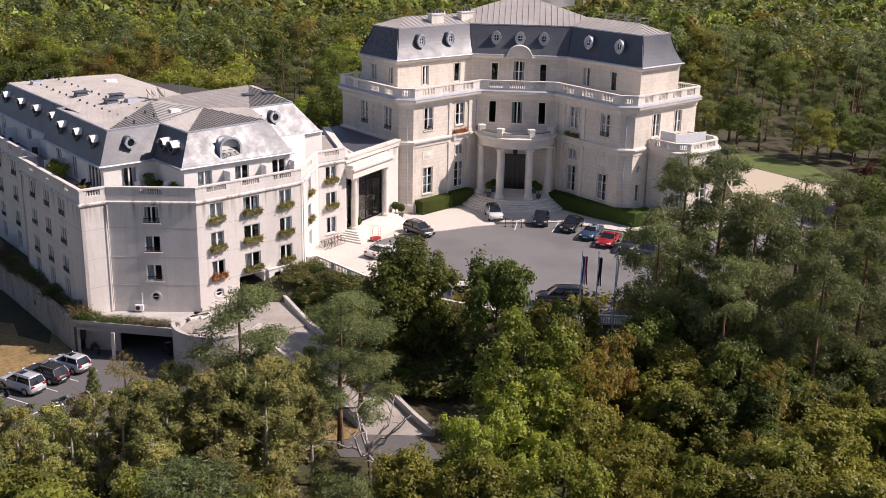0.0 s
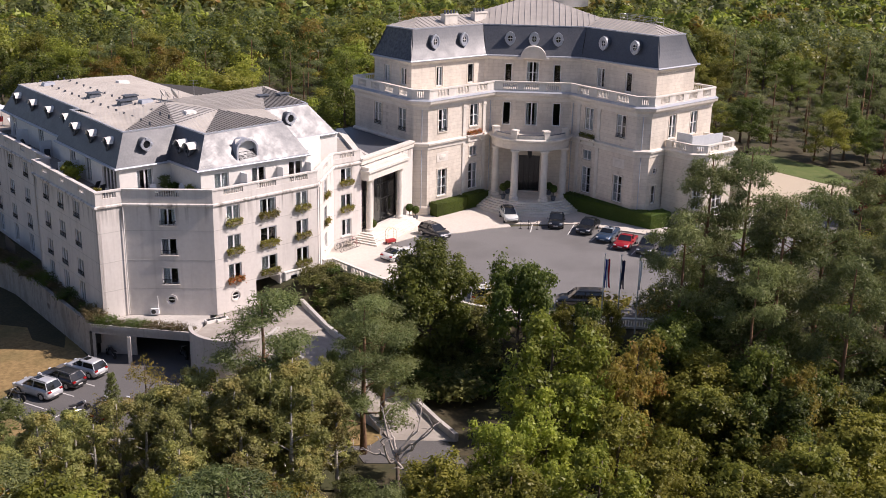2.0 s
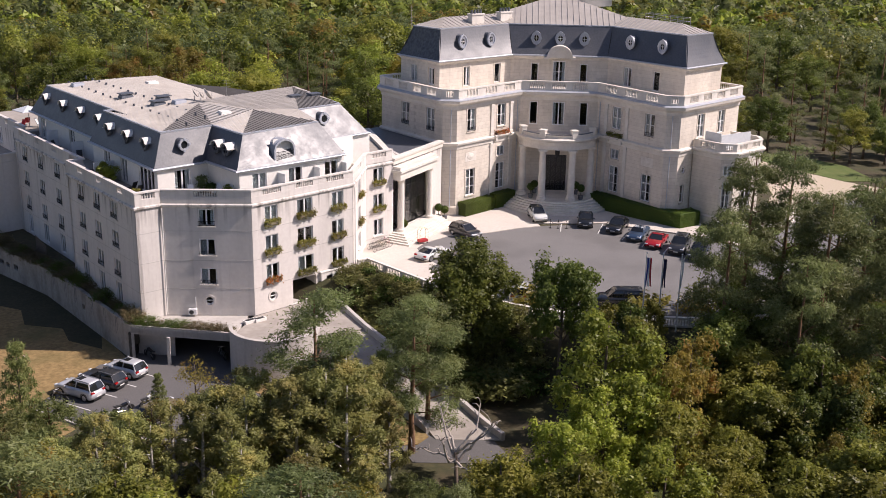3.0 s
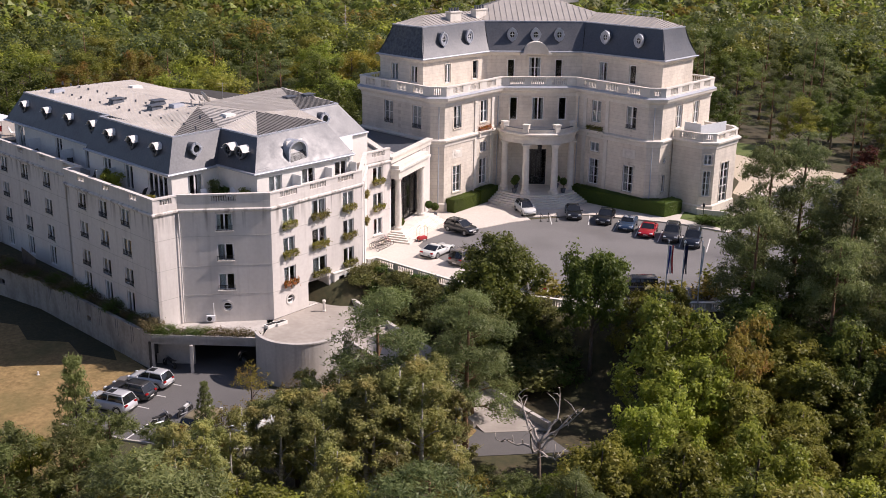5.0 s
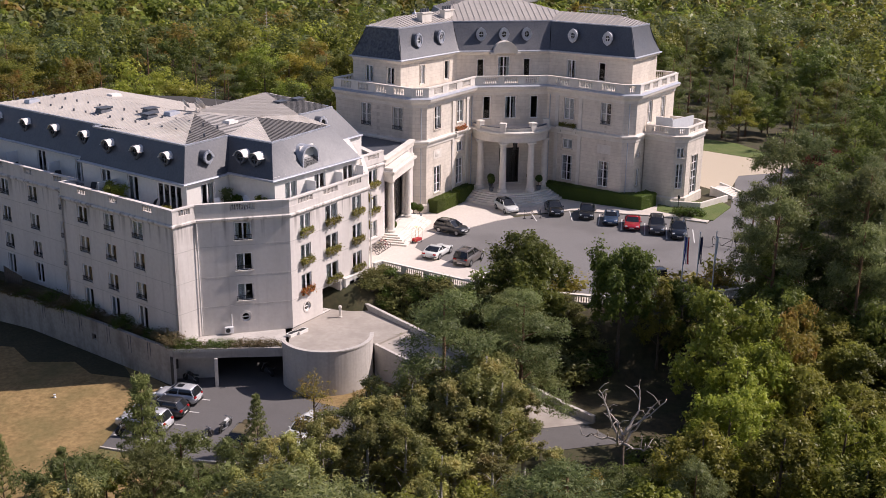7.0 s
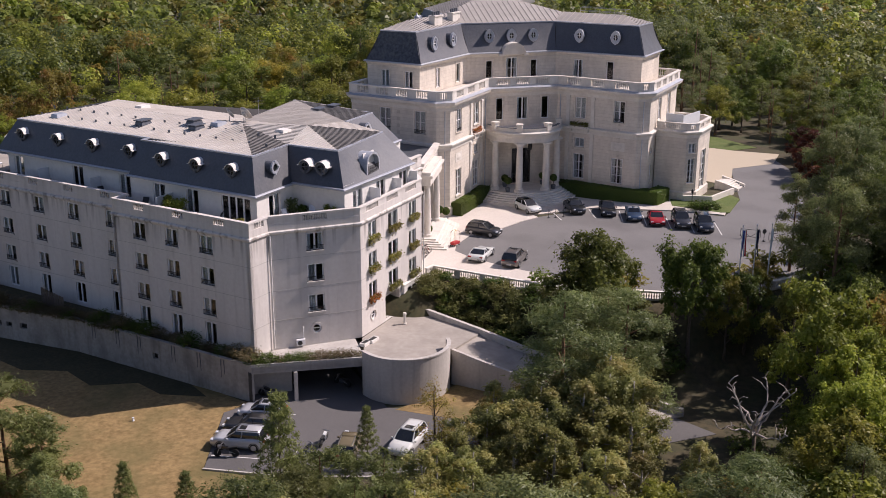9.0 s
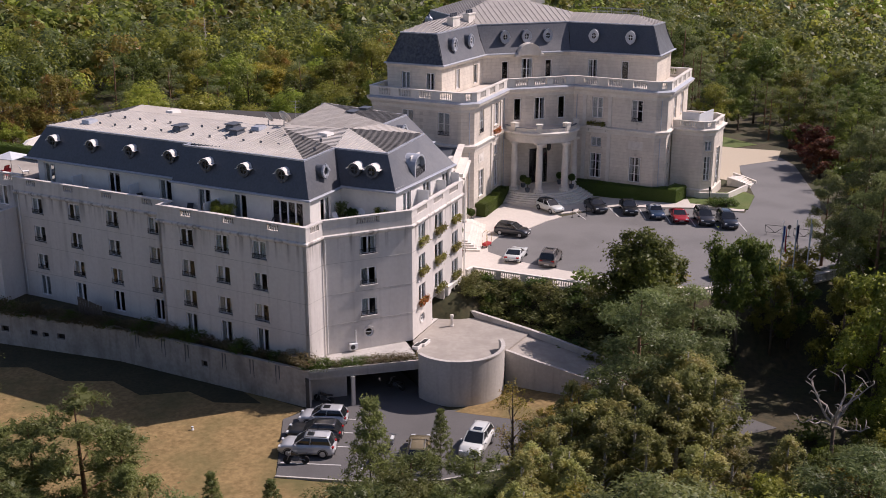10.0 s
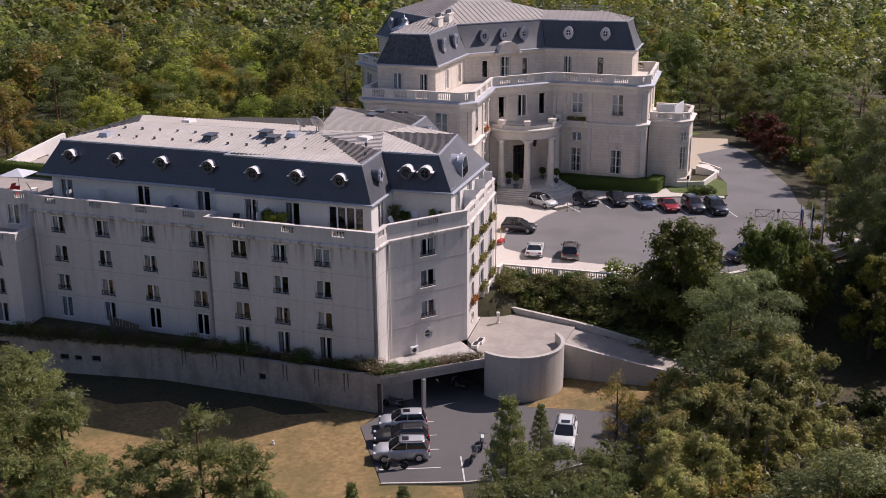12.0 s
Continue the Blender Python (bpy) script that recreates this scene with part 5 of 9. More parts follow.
prism(b, [(-19.5, 9.4), (-13.4, 2.6), (-12.9, 2.6), (-5.4, 11.4), (5.4, 11.4), (12.9, 2.6), (13.4, 2.6), (19.5, 9.4), (12, 17), (8.6, 21), (8.6, 37), (-8.6, 37), (-8.6, 21), (-12, 17)], MB, 15.7)
part("inner_wall", b, M["room"], manor)
b = bmesh.new()
prism(b, [(-18.0, 9.8), (-14.6, 6.6), (-6.2, 14.4), (6.2, 14.4), (14.6, 6.6), (18.0, 9.8), (11, 15.5), (5.6, 21), (5.6, 36.2), (-5.6, 36.2), (-5.6, 21), (-11, 15.5)], 16.0, 23.0)
part("inner_wall", b, M["room"], manor)
for z in (10.6, 15.9):
    b = bmesh.new()
    prism(b, offset(plan, -0.52) + [(12.6, 18.0), (9.25, 21.6), (9.25, 37.75), (-9.25, 37.75), (-9.25, 21.6), (-12.6, 18.0)], z, z + 0.25)
    part("storey_floor", b, M["paving"], manor)

ring = plan
# plinth, string course, cornice
b = bmesh.new()
sweep(b, ring, [(0.0, MB - 0.3), (0.18, MB - 0.3), (0.18, 3.05), (0.1, 3.2), (0.0, 3.22)])
part("plinth", b, ST, manor)
b = bmesh.new()
sweep(b, ring, [(0.0, 10.2), (0.1, 10.2), (0.12, 10.6), (0.36, 10.75), (0.4, 10.95), (0.1, 11.08), (0.0, 11.1)])
part("string_course", b, SL, manor, "pale moulded string course")
b = bmesh.new()
sweep(b, ring, [(0.0, 15.0), (0.1, 15.0), (0.12, 15.35), (0.34, 15.6), (0.7, 15.75), (0.78, 16.05), (0.7, 16.12), (0.0, 16.25)])
part("cornice", b, SL, manor, "deep limestone cornice with lead-grey top")
b = bmesh.new()
sweep(b, ring, [(0.68, 16.13), (0.80, 16.06), (0.82, 16.1), (0.3, 16.3)])
part("cornice_flashing", b, M["zinc_trim"], manor)
legs = run(ring)
wg = lambda L, n, w, mg=0.6: even_gaps(L, n, w, mg)
balustrade(manor, [offset(ring, 0.35)[k] for k in range(8)], 16.25, 1.15, SL,
           [wg(legs[0] + 0.2, 4, 1.7), [(0.55, 1.35)], wg(legs[2], 3, 2.0), wg(legs[3] - 0.5, 3, 1.8), wg(legs[4], 3, 2.0), [(0.55, 1.35)], wg(legs[6] + 0.2, 4, 1.7)], step=0.24)

for nm, prof, mt in (("string_course", [(0.0, 10.2), (0.1, 10.2), (0.12, 10.6), (0.36, 10.75), (0.4, 10.95), (0.1, 11.08), (0.0, 11.1)], SL),
                     ("cornice", [(0.0, 15.0), (0.1, 15.0), (0.12, 15.35), (0.34, 15.6), (0.7, 15.75), (0.78, 16.05), (0.7, 16.12), (0.0, 16.25)], SL),
                     ("cornice_flashing", [(0.68, 16.13), (0.80, 16.06), (0.82, 16.1), (0.3, 16.3)], M["zinc_trim"])):
    b = bmesh.new()
    sweep(b, rear, prof)
    part(nm, b, mt, manor)
rlegs = run(rear)
balustrade(manor, offset(rear, 0.35), 16.25, 1.15, SL, [wg(L, max(1, int(L / 3.4)), 1.7) for L in rlegs], step=0.26)

# rusticated corner strips and pilasters of the inner bays
for w, inner_bay in ((w2, 7.9), (w4, wl - 7.9)):
    for u in (inner_bay - 1.75, inner_bay + 1.75):
        for z0, z1 in ((3.2, 10.2), (11.1, 15.0)):
            b = bmesh.new()
            box(b, -0.24, -0.13, z0, 0.24, 0.05, z1), box(b, -0.3, -0.18, z1 - 0.35, 0.3, 0.05, z1 - 0.1), box(b, -0.3, -0.18, z0, 0.3, 0.05, z0 + 0.3)
            part("pilaster", b, SL, manor, at=w.at(u, 0))
    b = bmesh.new()
    box(b, -1.5, -0.5, 10.95, 1.5, 0.1, 11.12), box(b, -1.3, -0.4, 10.4, -1.0, 0.05, 10.95), box(b, 1.0, -0.4, 10.4, 1.3, 0.05, 10.95)
    part("balcony_slab", b, SL, manor, at=w.at(inner_bay, 0))
for w, u in ((w2, 2.5), (w4, wl - 2.5)):
    b = bmesh.new()
    for k in range(20):
        a0, a1 = 2 * math.pi * k / 20, 2 * math.pi * (k + 1) / 20
        poly(b, [(0, -0.12, 9.0), (0.55 * math.cos(a0), -0.06, 9.0 + 0.34 * math.sin(a0)), (0.55 * math.cos(a1), -0.06, 9.0 + 0.34 * math.sin(a1))])
        poly(b, [(0.55 * math.cos(a0), -0.06, 9.0 + 0.34 * math.sin(a0)), (0.7 * math.cos(a0), 0.02, 9.0 + 0.46 * math.sin(a0)), (0.7 * math.cos(a1), 0.02, 9.0 + 0.46 * math.sin(a1)), (0.55 * math.cos(a1), -0.06, 9.0 + 0.34 * math.sin(a1))])
    box(b, -0.95, -0.03, 8.45, 0.95, 0.03, 9.55)
    part("cartouche", b, SL, manor, "carved oval stone panel", at=w.at(u, 0))

# set-back top storey
eave = [(-20.2, 9.8), (-14.7, 4.0), (-6.0, 12.4), (6.0, 12.4), (14.7, 4.0), (20.2, 9.8)]
tw = offset(eave, -0.42)
tops = []
for i in range(5):
    tops.append(Facade(manor, tw[i], tw[i + 1], 16.2, M3, ST, 0.35))
t0, t1, t2, t3, t4 = tops
for x, ww in ((-3.1, 0.95), (3.1, 0.95)):
    t2.window(t2.length / 2 + x, 16.6, ww, 2.35, 1, 1, sill=False, surround=True)
t2.window(t2.length / 2, 16.5, 1.6, 2.75, 2, 2, sill=False, surround=True, curtain="both")
for u in (2.6, 6.0):
    t0.window(u, 16.9, 1.2, 2.1, 2, 1, surround=True, curtain=mdr())
t1.window(t1.length - 2.3, 16.6, 1.0, 2.4, 1, 1, sill=False, surround=True)
t1.window(4.4, 16.6, 1.0, 2.4, 2, 1, sill=False, surround=True, curtain="both")
t3.window(3.2, 16.6, 1.3, 2.4, 2, 1, sill=False, surround=True, curtain="both")
t3.window(7.6, 16.6, 1.0, 2.4, 1, 1, sill=False, surround=True)
for t in tops:
    t.build()
b = bmesh.new()
sweep(b, [tw[-1], (7.0, 22.9), (7.0, 38.0), (-7.0, 38.0), (-7.0, 22.9), tw[0]], band(-0.35, 0, 16.2, M3))
part("rear_wall", b, ST, manor)
b = bmesh.new()
sweep(b, tw, [(0.0, 19.5), (0.1, 19.55), (0.3, 19.75), (0.34, 19.95), (0.0, 19.97)])
part("eave_cornice", b, SL, manor)
E_all = [(-7.4, 22.8)] + eave + [(7.4, 22.8), (7.4, 38.4), (-7.4, 38.4)]
T_all = [(-5.4, 22.4), (-18.3, 9.5), (-14.75, 6.15), (-6.55, 14.35), (6.55, 14.35), (14.75, 6.15), (18.3, 9.5), (5.4, 22.4), (5.4, 36.6), (-5.4, 36.6)]
slopes(manor, E_all, T_all, M3 + 0.05, 23.6, closed=True, curve=0.12, rough_leg=1)
ZT = M["zinc"]
mz = 23.63
P3 = lambda k: (*T_all[k], mz)
CA, CB = (-2.0, 21.0, 26.3), (2.0, 21.0, 26.3)
LW, RW = (-14.6, 10.6, 24.6), (14.6, 10.6, 24.6)
LI, RI = (-8.4, 16.8, 24.61), (8.4, 16.8, 24.61)
CC, CD = (0.0, 23.5, 25.9), (0.0, 31.2, 25.9)
for pts in ([P3(3), P3(4), RI, CB, CA, LI], [P3(4), P3(5), RW, RI], [P3(5), P3(6), RW], [P3(6), P3(7), RI, RW], [P3(7), P3(8), CD, CC], [P3(8), P3(9), CD], [P3(9), P3(0), CC, CD], [P3(0), P3(1), LW, LI], [P3(1), P3(2), LW],
            [P3(2), P3(3), LI, LW], [RI, P3(7), CC], [RI, CC, CB], [CA, CB, CC], [LI, CA, CC], [P3(0), LI, CC]):
    seam_roof(manor, pts, 0.75, M["zinc_manor"], tall=0.06)

# dormers of the mansion
def on_slope(i, u, h, forward=0.25):
    j = (i + 1) % len(E_all)
    a, b2 = Vector(E_all[i]), Vector(E_all[j])
    c, d2 = Vector(T_all[i]), Vector(T_all[j])
    out = Vector((b2.y - a.y, a.x - b2.x)).normalized()
    t = (h - M3) / (23.6 - M3)
    p = a.lerp(b2, u).lerp(c.lerp(d2, u), t) + out * forward
    return (p.x, p.y, h), tuple(out)


for i, us in ((9, (0.2, 0.55)), (2, (0.28, 0.68)), (3, (0.26, 0.5, 0.74)), (4, (0.3, 0.72))):
    for u in us:
        p, o = on_slope(i, u, 22.05, 0.42)
        oculus(manor, p, o, 0.56, face=M["zinc_trim"], depth=1.5, oval=1.13, hole=0.6, bar=M["white_paint"])
# round stair turret with a lead bell roof in the rear corner
b = bmesh.new()
lathe(b, [(1.45, 16.2), (1.45, 21.9), (1.62, 22.0), (1.66, 22.3), (1.45, 22.35)], 20, cx=-10.4, cy=22.0)
turret = part("turret", b, ST, manor, "round limestone stair turret")
b = bmesh.new()
lathe(b, [(1.9, 22.32), (1.8, 22.55), (1.15, 22.9), (0.55, 23.15), (0.34, 23.45), (0.3, 23.6), (0.42, 23.75), (0.34, 23.98), (0.1, 24.1), (0.03, 24.45)], 20, cx=-10.4, cy=22.0)
part("bell_roof", b, M["zinc_trim"], turret, "pale lead bell roof with a finial", smooth=True)
# arched pediment over the middle window
b = bmesh.new()
for k in range(12):
    a0, a1 = math.pi * k / 12, math.pi * (k + 1) / 12
    for r0, r1, y0, y1 in ((1.0, 1.5, 11.95, 12.9), (1.45, 1.62, 11.8, 12.9)):
        c = [(r * math.cos(a), 19.75 + 0.95 * r * math.sin(a)) for r, a in ((r0, a0), (r1, a0), (r1, a1), (r0, a1))]
        poly(b, [(x, y0, z) for x, z in c]), poly(b, [(c[1][0], y0, c[1][1]), (c[2][0], y0, c[2][1]), (c[2][0], y1, c[2][1]), (c[1][0], y1, c[1][1])])
    poly(b, [(0, 12.1, 19.75), (1.05 * math.cos(a0), 12.1, 19.75 + math.sin(a0)), (1.05 * math.cos(a1), 12.1, 19.75 + math.sin(a1))])
box(b, -2.0, 11.85, 19.6, -1.35, 12.8, 19.85), box(b, 1.35, 11.85, 19.6, 2.0, 12.8, 19.85)
part("pediment", b, SL, manor, "arched stone pediment")

# chimneys and roof lantern
for x, y in ((-10.7, 11.6), (-7.2, 15.4)):
    b = bmesh.new()
    m = Matrix.Translation((x, y, 0)) @ Matrix.Rotation(radians(45), 4, "Z")
    box(b, -1.0, -0.4, 23.4, 1.0, 0.4, 24.9, m), box(b, -1.1, -0.5, 24.9, 1.1, 0.5, 25.05, m)
    ch = part("chimney", b, SL, manor, "pale stone chimney stack")
    for k in range(4):
        b = bmesh.new()
        lathe(b, [(0.16, 25.05), (0.13, 25.45), (0.15, 25.5)], 8, m @ Matrix.Translation((-0.75 + 0.5 * k, 0, 0)))
        part("chimney_pot", b, M["lead"], ch)
b = bmesh.new()
lathe(b, [(2.6, 25.4), (2.6, 26.6), (2.8, 26.65), (2.3, 27.3), (1.2, 27.8), (0.2, 28.0)], 24, cx=4.5, cy=24)
part("roof_lantern", b, M["frost"], manor, "white domed roof lantern", smooth=True)

# semicircular entrance porch
PC = (0.0, 8.4)
# low walls with plants between the porch columns
porch = [(-1.8, 4.05), (1.8, 4.05), (-4.2, 6.5), (4.2, 6.5)]
for x, y in porch:
    b = bmesh.new()
    lathe(b, [(0.62, 3.35), (0.62, 3.7), (0.5, 3.8), (0.5, 3.95), (0.44, 4.05), (0.44, 6.0), (0.37, 9.2), (0.42, 9.3), (0.5, 9.5)], 18, cx=x, cy=y)
    box(b, x - 0.55, y - 0.55, 9.5, x + 0.55, y + 0.55, 9.7)
    part("column", b, SL, manor, "smooth limestone column", smooth=False)
b = bmesh.new()
tube(b, [(0, 5.2, 10.7), (0, 5.2, 9.6)], 0.02, 5), lathe(b, [(0.08, 9.6), (0.3, 9.35), (0.24, 8.6), (0.1, 8.45)], 8, cx=0, cy=5.2)
part("porch_lantern", b, M["iron"], manor, "dark metal lantern hanging in the porch")
half = arc(*PC, 4.75, 180, 360, 28)
b = bmesh.new()
sweep(b, half, [(-0.45, 9.7), (0.12, 9.7), (0.12, 10.25), (0.2, 10.3), (0.25, 10.6), (0.55, 10.8), (0.58, 11.0), (0.2, 11.12), (-0.45, 11.12)])
part("entablature", b, SL, manor, "curved stone entablature")
b = bmesh.new()
prism(b, half, 10.7, 11.05)
part("balcony_floor", b, M["paving"], manor)
balcony = arc(*PC, 4.85, 184, 356, 12)
bl = run(balcony)
b = bmesh.new()
sweep(b, balcony, [(-0.2, 11.1), (0.0, 11.1), (0.0, 11.42), (0.06, 11.46), (0.06, 11.55), (-0.2, 11.55)])
part("balcony_parapet", b, SL, manor, "low curved stone kerb with lead top")
b = bmesh.new()
sweep(b, balcony, band(-0.22, 0.08, 11.551, 11.6))
part("kerb_capping", b, M["lead"], manor)
for k in (0.14, 0.37, 0.63, 0.86):
    a = radians(180 + 180 * k)
    x, y = 4.75 * math.cos(a), 8.4 + 4.75 * math.sin(a)
    b = bmesh.new()
    box(b, -0.35, -0.35, 11.12, 0.35, 0.35, 12.0, Matrix.Translation((x, y, 0)) @ Matrix.Rotation(a, 4, "Z")), box(b, -0.42, -0.42, 12.0, 0.42, 0.42, 12.15, Matrix.Translation((x, y, 0)) @ Matrix.Rotation(a, 4, "Z"))
    part("pedestal", b, SL, manor)
for k in range(6):
    b = bmesh.new()
    prism(b, arc(0, 8.4, 5.45 + 0.38 * (5 - k), 180, 360, 32), 1.9, 2.2 + 0.19 * (k + 1))
    part("step", b, SL, manor, "curved stone step")

# garden bay at the right-hand end
e, o = Vector((0.7071, 0.7071)), Vector((0.7071, -0.7071))
Wp = Vector((13.9, -0.1))
bA = Wp + e * 2.9
bB = bA + o * 4.0
bC = bB + Vector((1.7, 0))
bD = bC + e * 5.2
bE = bD + Vector((0, 1.7))
bF = bE - o * 4.0
bay = [tuple(p) for p in (bA, bB, bC, bD, bE, bF)]
bw = [Facade(manor, bay[i], bay[i + 1], MB, 10.9, ST, 0.4) for i in range(5)]
bw[1].window(0.85, 4.3, 1.0, 3.2, 2, 4, surround=True, curtain="both")
bw[1].window(0.85, 8.2, 1.0, 1.3, 2, 2, surround=True, curtain="drawn")
bw[2].window(2.6, 3.2, 1.9, 5.0, 2, 5, sill=False, surround=True, name="garden_door")
bw[3].window(0.85, 4.3, 1.0, 3.2, 2, 4, surround=True, curtain="both")
for w in bw:
    w.build()
b = bmesh.new()
sweep(b, bay, [(0.0, MB - 0.3), (0.18, MB - 0.3), (0.18, 3.1), (0.0, 3.25)])
part("plinth", b, ST, manor)
b = bmesh.new()
sweep(b, bay, [(0.0, 10.2), (0.1, 10.2), (0.14, 10.6), (0.4, 10.8), (0.45, 11.0), (0.1, 11.1), (0.0, 11.1)])
part("string_course", b, SL, manor)
b = bmesh.new()
prism(b, bay, 10.75, 11.02)
part("terrace_floor", b, M["paving"], manor)
b = bmesh.new()
prism(b, [tuple(p) for p in (bA + e * 1.5 + o * 0.8, bB + e * 1.6, bD - o * 1.6, bF - e * 1.5 + o * 0.8)], MB, 10.7)
part("inner_wall", b, M["room"], manor)
bl = run(bay)
balustrade(manor, bay, 11.1, 0.95, SL, [even_gaps(bl[0], 1, 2.2), [(0.45, 1.25)], even_gaps(bl[2], 2, 1.6), [(0.45, 1.25)], even_gaps(bl[4], 1, 2.0)], step=0.24)
b = bmesh.new()
q = [tuple(p) for p in (bA + o * 0.9 + e * 0.9, bB - o * 0.9 + e * 0.9)]
sweep(b, q, band(-0.06, 0.06, 11.05, 13.0))
tagged(part("glass_screen", b, M["frost"], manor), label="frosted terrace screen")
b = bmesh.new()
sweep(b, [q[1], tuple(bD - o * 1.4 - e * 0.6)], band(-0.06, 0.06, 11.05, 12.8))
part("glass_screen", b, M["frost"], manor)

# glazed link with a columned doorway between annex and mansion
link = empty("entrance_link", label="pale stone entrance link with two columns and dark glazing", category="building")
L0, L1 = (23.1, 18.4), (28.9, 28.2)
lf = Facade(link, L0, L1, 2.0, 11.3, M["render"], 0.4)
LK = 4.3
lf.opening(LK, 2.9, 8.2, 6.0)
lf.build()
gm = lf.at(LK, 2.9, -0.6)
b = bmesh.new()
box(b, -4.1, 0.03, 0, 4.1, 0.045, 6.0)
gl = part("glazed_screen", b, M["glass"], link, "black framed glazing", at=gm)
for x in (-4.1, -2.4, -0.8, 0.8, 2.4, 4.04):
    b = bmesh.new()
    box(b, x, 0, 0, x + 0.07, 0.08, 6.0)
    part("mullion", b, M["iron"], gl)
for z in (0.0, 2.6, 4.4, 5.93):
    b = bmesh.new()
    box(b, -4.1, 0.01, z, 4.1, 0.07, z + 0.07)
    part("transom", b, M["iron"], gl)
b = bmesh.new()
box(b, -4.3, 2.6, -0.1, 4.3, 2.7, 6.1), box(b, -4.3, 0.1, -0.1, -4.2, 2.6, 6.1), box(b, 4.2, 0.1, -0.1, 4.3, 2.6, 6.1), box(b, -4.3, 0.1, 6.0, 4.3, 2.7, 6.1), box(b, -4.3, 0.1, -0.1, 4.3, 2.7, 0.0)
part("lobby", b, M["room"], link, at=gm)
for x in (-3.25, 3.3):
    b = bmesh.new()
    lathe(b, [(0.5, 0), (0.5, 0.25), (0.4, 0.35), (0.38, 0.5), (0.38, 2.5), (0.31, 5.6), (0.36, 5.7), (0.46, 5.85), (0.46, 6.0)], 16)
    part("column", b, SL, link, "smooth limestone column", at=lf.at(LK + x, 2.9, 0.5))
b = bmesh.new()
box(b, -4.2, -1.0, 6.0, 4.2, 0.05, 6.9), box(b, -4.4, -1.25, 6.9, 4.4, 0.05, 7.15), box(b, -4.2, -1.0, 7.15, 4.2, 0.05, 7.5)
part("entablature", b, SL, link, at=lf.at(LK, 2.9, 0))
b = bmesh.new()
sweep(b, [L0, L1], [(0.0, 10.6), (0.12, 10.6), (0.16, 11.0), (0.3, 11.15), (0.32, 11.35), (-0.4, 11.4), (-0.4, 10.6)])
part("cornice", b, SL, link)
b = bmesh.new()
prism(b, [L0, L1, (24, 42), (19, 37)], 10.4, 10.72)
part("flat_roof", b, M["lead"], link, "dark felt flat roof")
b = bmesh.new()
prism(b, [L0, (23.6, 19.2), (20.2, 35), (19.4, 34.5)], 10.7, 11.4)
part("roof_kerb", b, SL, link)
for k in range(5):
    b = bmesh.new()
    wdt = 4.3 + 0.36 * (4 - k)
    box(b, -wdt, -1.6 - 0.36 * (4 - k), 1.9, 4.6, 0.05, 2.12 + 0.156 * (k + 1))
    part("step", b, SL, link, "pale stone step", at=lf.at(LK, 0, 0))

# ---- trees ----
def crown_mesh(seed, clumps, leaf, per_clump, mat, flat=False, fill=0.5, up=0.35):
    """Leaves in clumps, most of them on the side of each clump that gets the light. clumps: (centre, radius). Every leaf is a blade of its own."""
    rg = np.random.default_rng(seed)
    verts, faces = [], []
    squash = 0.55 if flat else 0.8
    for (cx, cy, cz), r in clumps:
        n = max(8, int(per_clump * r * r))
        away = math.hypot(cx, cy)
        lean = np.array([cx, cy, 0.0]) / max(away, 1.2) * 0.75 + np.array([0, 0, 0.55])
        d = rg.normal(size=(n, 3)) + lean
        d /= np.linalg.norm(d, axis=1)[:, None]
        # an uneven, lobed outline
        lobe = 0.84 + 0.2 * np.sin(d[:, 0] * 4.1 + cx * 3) * np.sin(d[:, 1] * 4.7 + cy * 2) + 0.16 * np.sin(d[:, 2] * 6 + cz * 3)
        rad = r * lobe * (0.52 + 0.56 * rg.random(n)) * np.where(rg.random(n) < 0.16, 1.45, 1.0)
        p = np.array([cx, cy, cz]) + d * rad[:, None] * np.array([1, 1, squash])
        nrm = d * 0.8 + rg.normal(scale=0.55, size=(n, 3)) + np.array([0, 0, up])
        nrm /= np.linalg.norm(nrm, axis=1)[:, None]
        t = rg.normal(size=(n, 3)) + (d * 1.5 if flat else 0)
        t -= (t * nrm).sum(1)[:, None] * nrm
        t /= np.linalg.norm(t, axis=1)[:, None]
        s = np.cross(nrm, t)
        size = leaf * (0.55 + 0.85 * rg.random(n))
        ln, wd = size[:, None], (size * (0.24 if flat else 0.62))[:, None]
        tri = np.stack([p + t * ln, p - t * ln * 0.7 + s * wd, p - t * ln * 0.7 - s * wd], 1).reshape(-1, 3)
        base = len(verts)
        verts.extend(tri.tolist())
        faces.extend([(base + 3 * i, base + 3 * i + 1, base + 3 * i + 2) for i in range(n)])
        if fill:
            # larger, shaded leaves inside the clump
            q = np.array([cx, cy, cz - 0.15 * r]) + rg.normal(size=(7, 3)) * r * fill * 0.45
            e = rg.normal(size=(2, 7, 3)) * leaf * 1.15
            base = len(verts)
            verts.extend(np.stack([q + e[0], q - e[0] * 0.6 + e[1], q - e[0] * 0.6 - e[1]], 1).reshape(-1, 3).tolist())
            faces.extend([(base + 3 * i, base + 3 * i + 1, base + 3 * i + 2) for i in range(7)])
    me = bpy.data.meshes.new("crown")
    me.from_pydata(verts, [], faces)
    me.materials.append(mat)
    return me


def sprays(rg, tips, clump, height, each=3):
    """Breaks the foliage at every limb tip into a few small sprays of differing size."""
    out = []
    for t in tips:
        for k in range(each):
            r = clump * rg.choice((0.38, 0.5, 0.62, 0.8)) * (1.1 if k == 0 else 0.9)
            w = clump * 0.72
            out.append(((t.x + rg.uniform(-w, w), t.y + rg.uniform(-w, w), min(height * rg.uniform(0.9, 0.99), t.z + rg.uniform(-0.6, 0.5) * clump)), r))
    return out


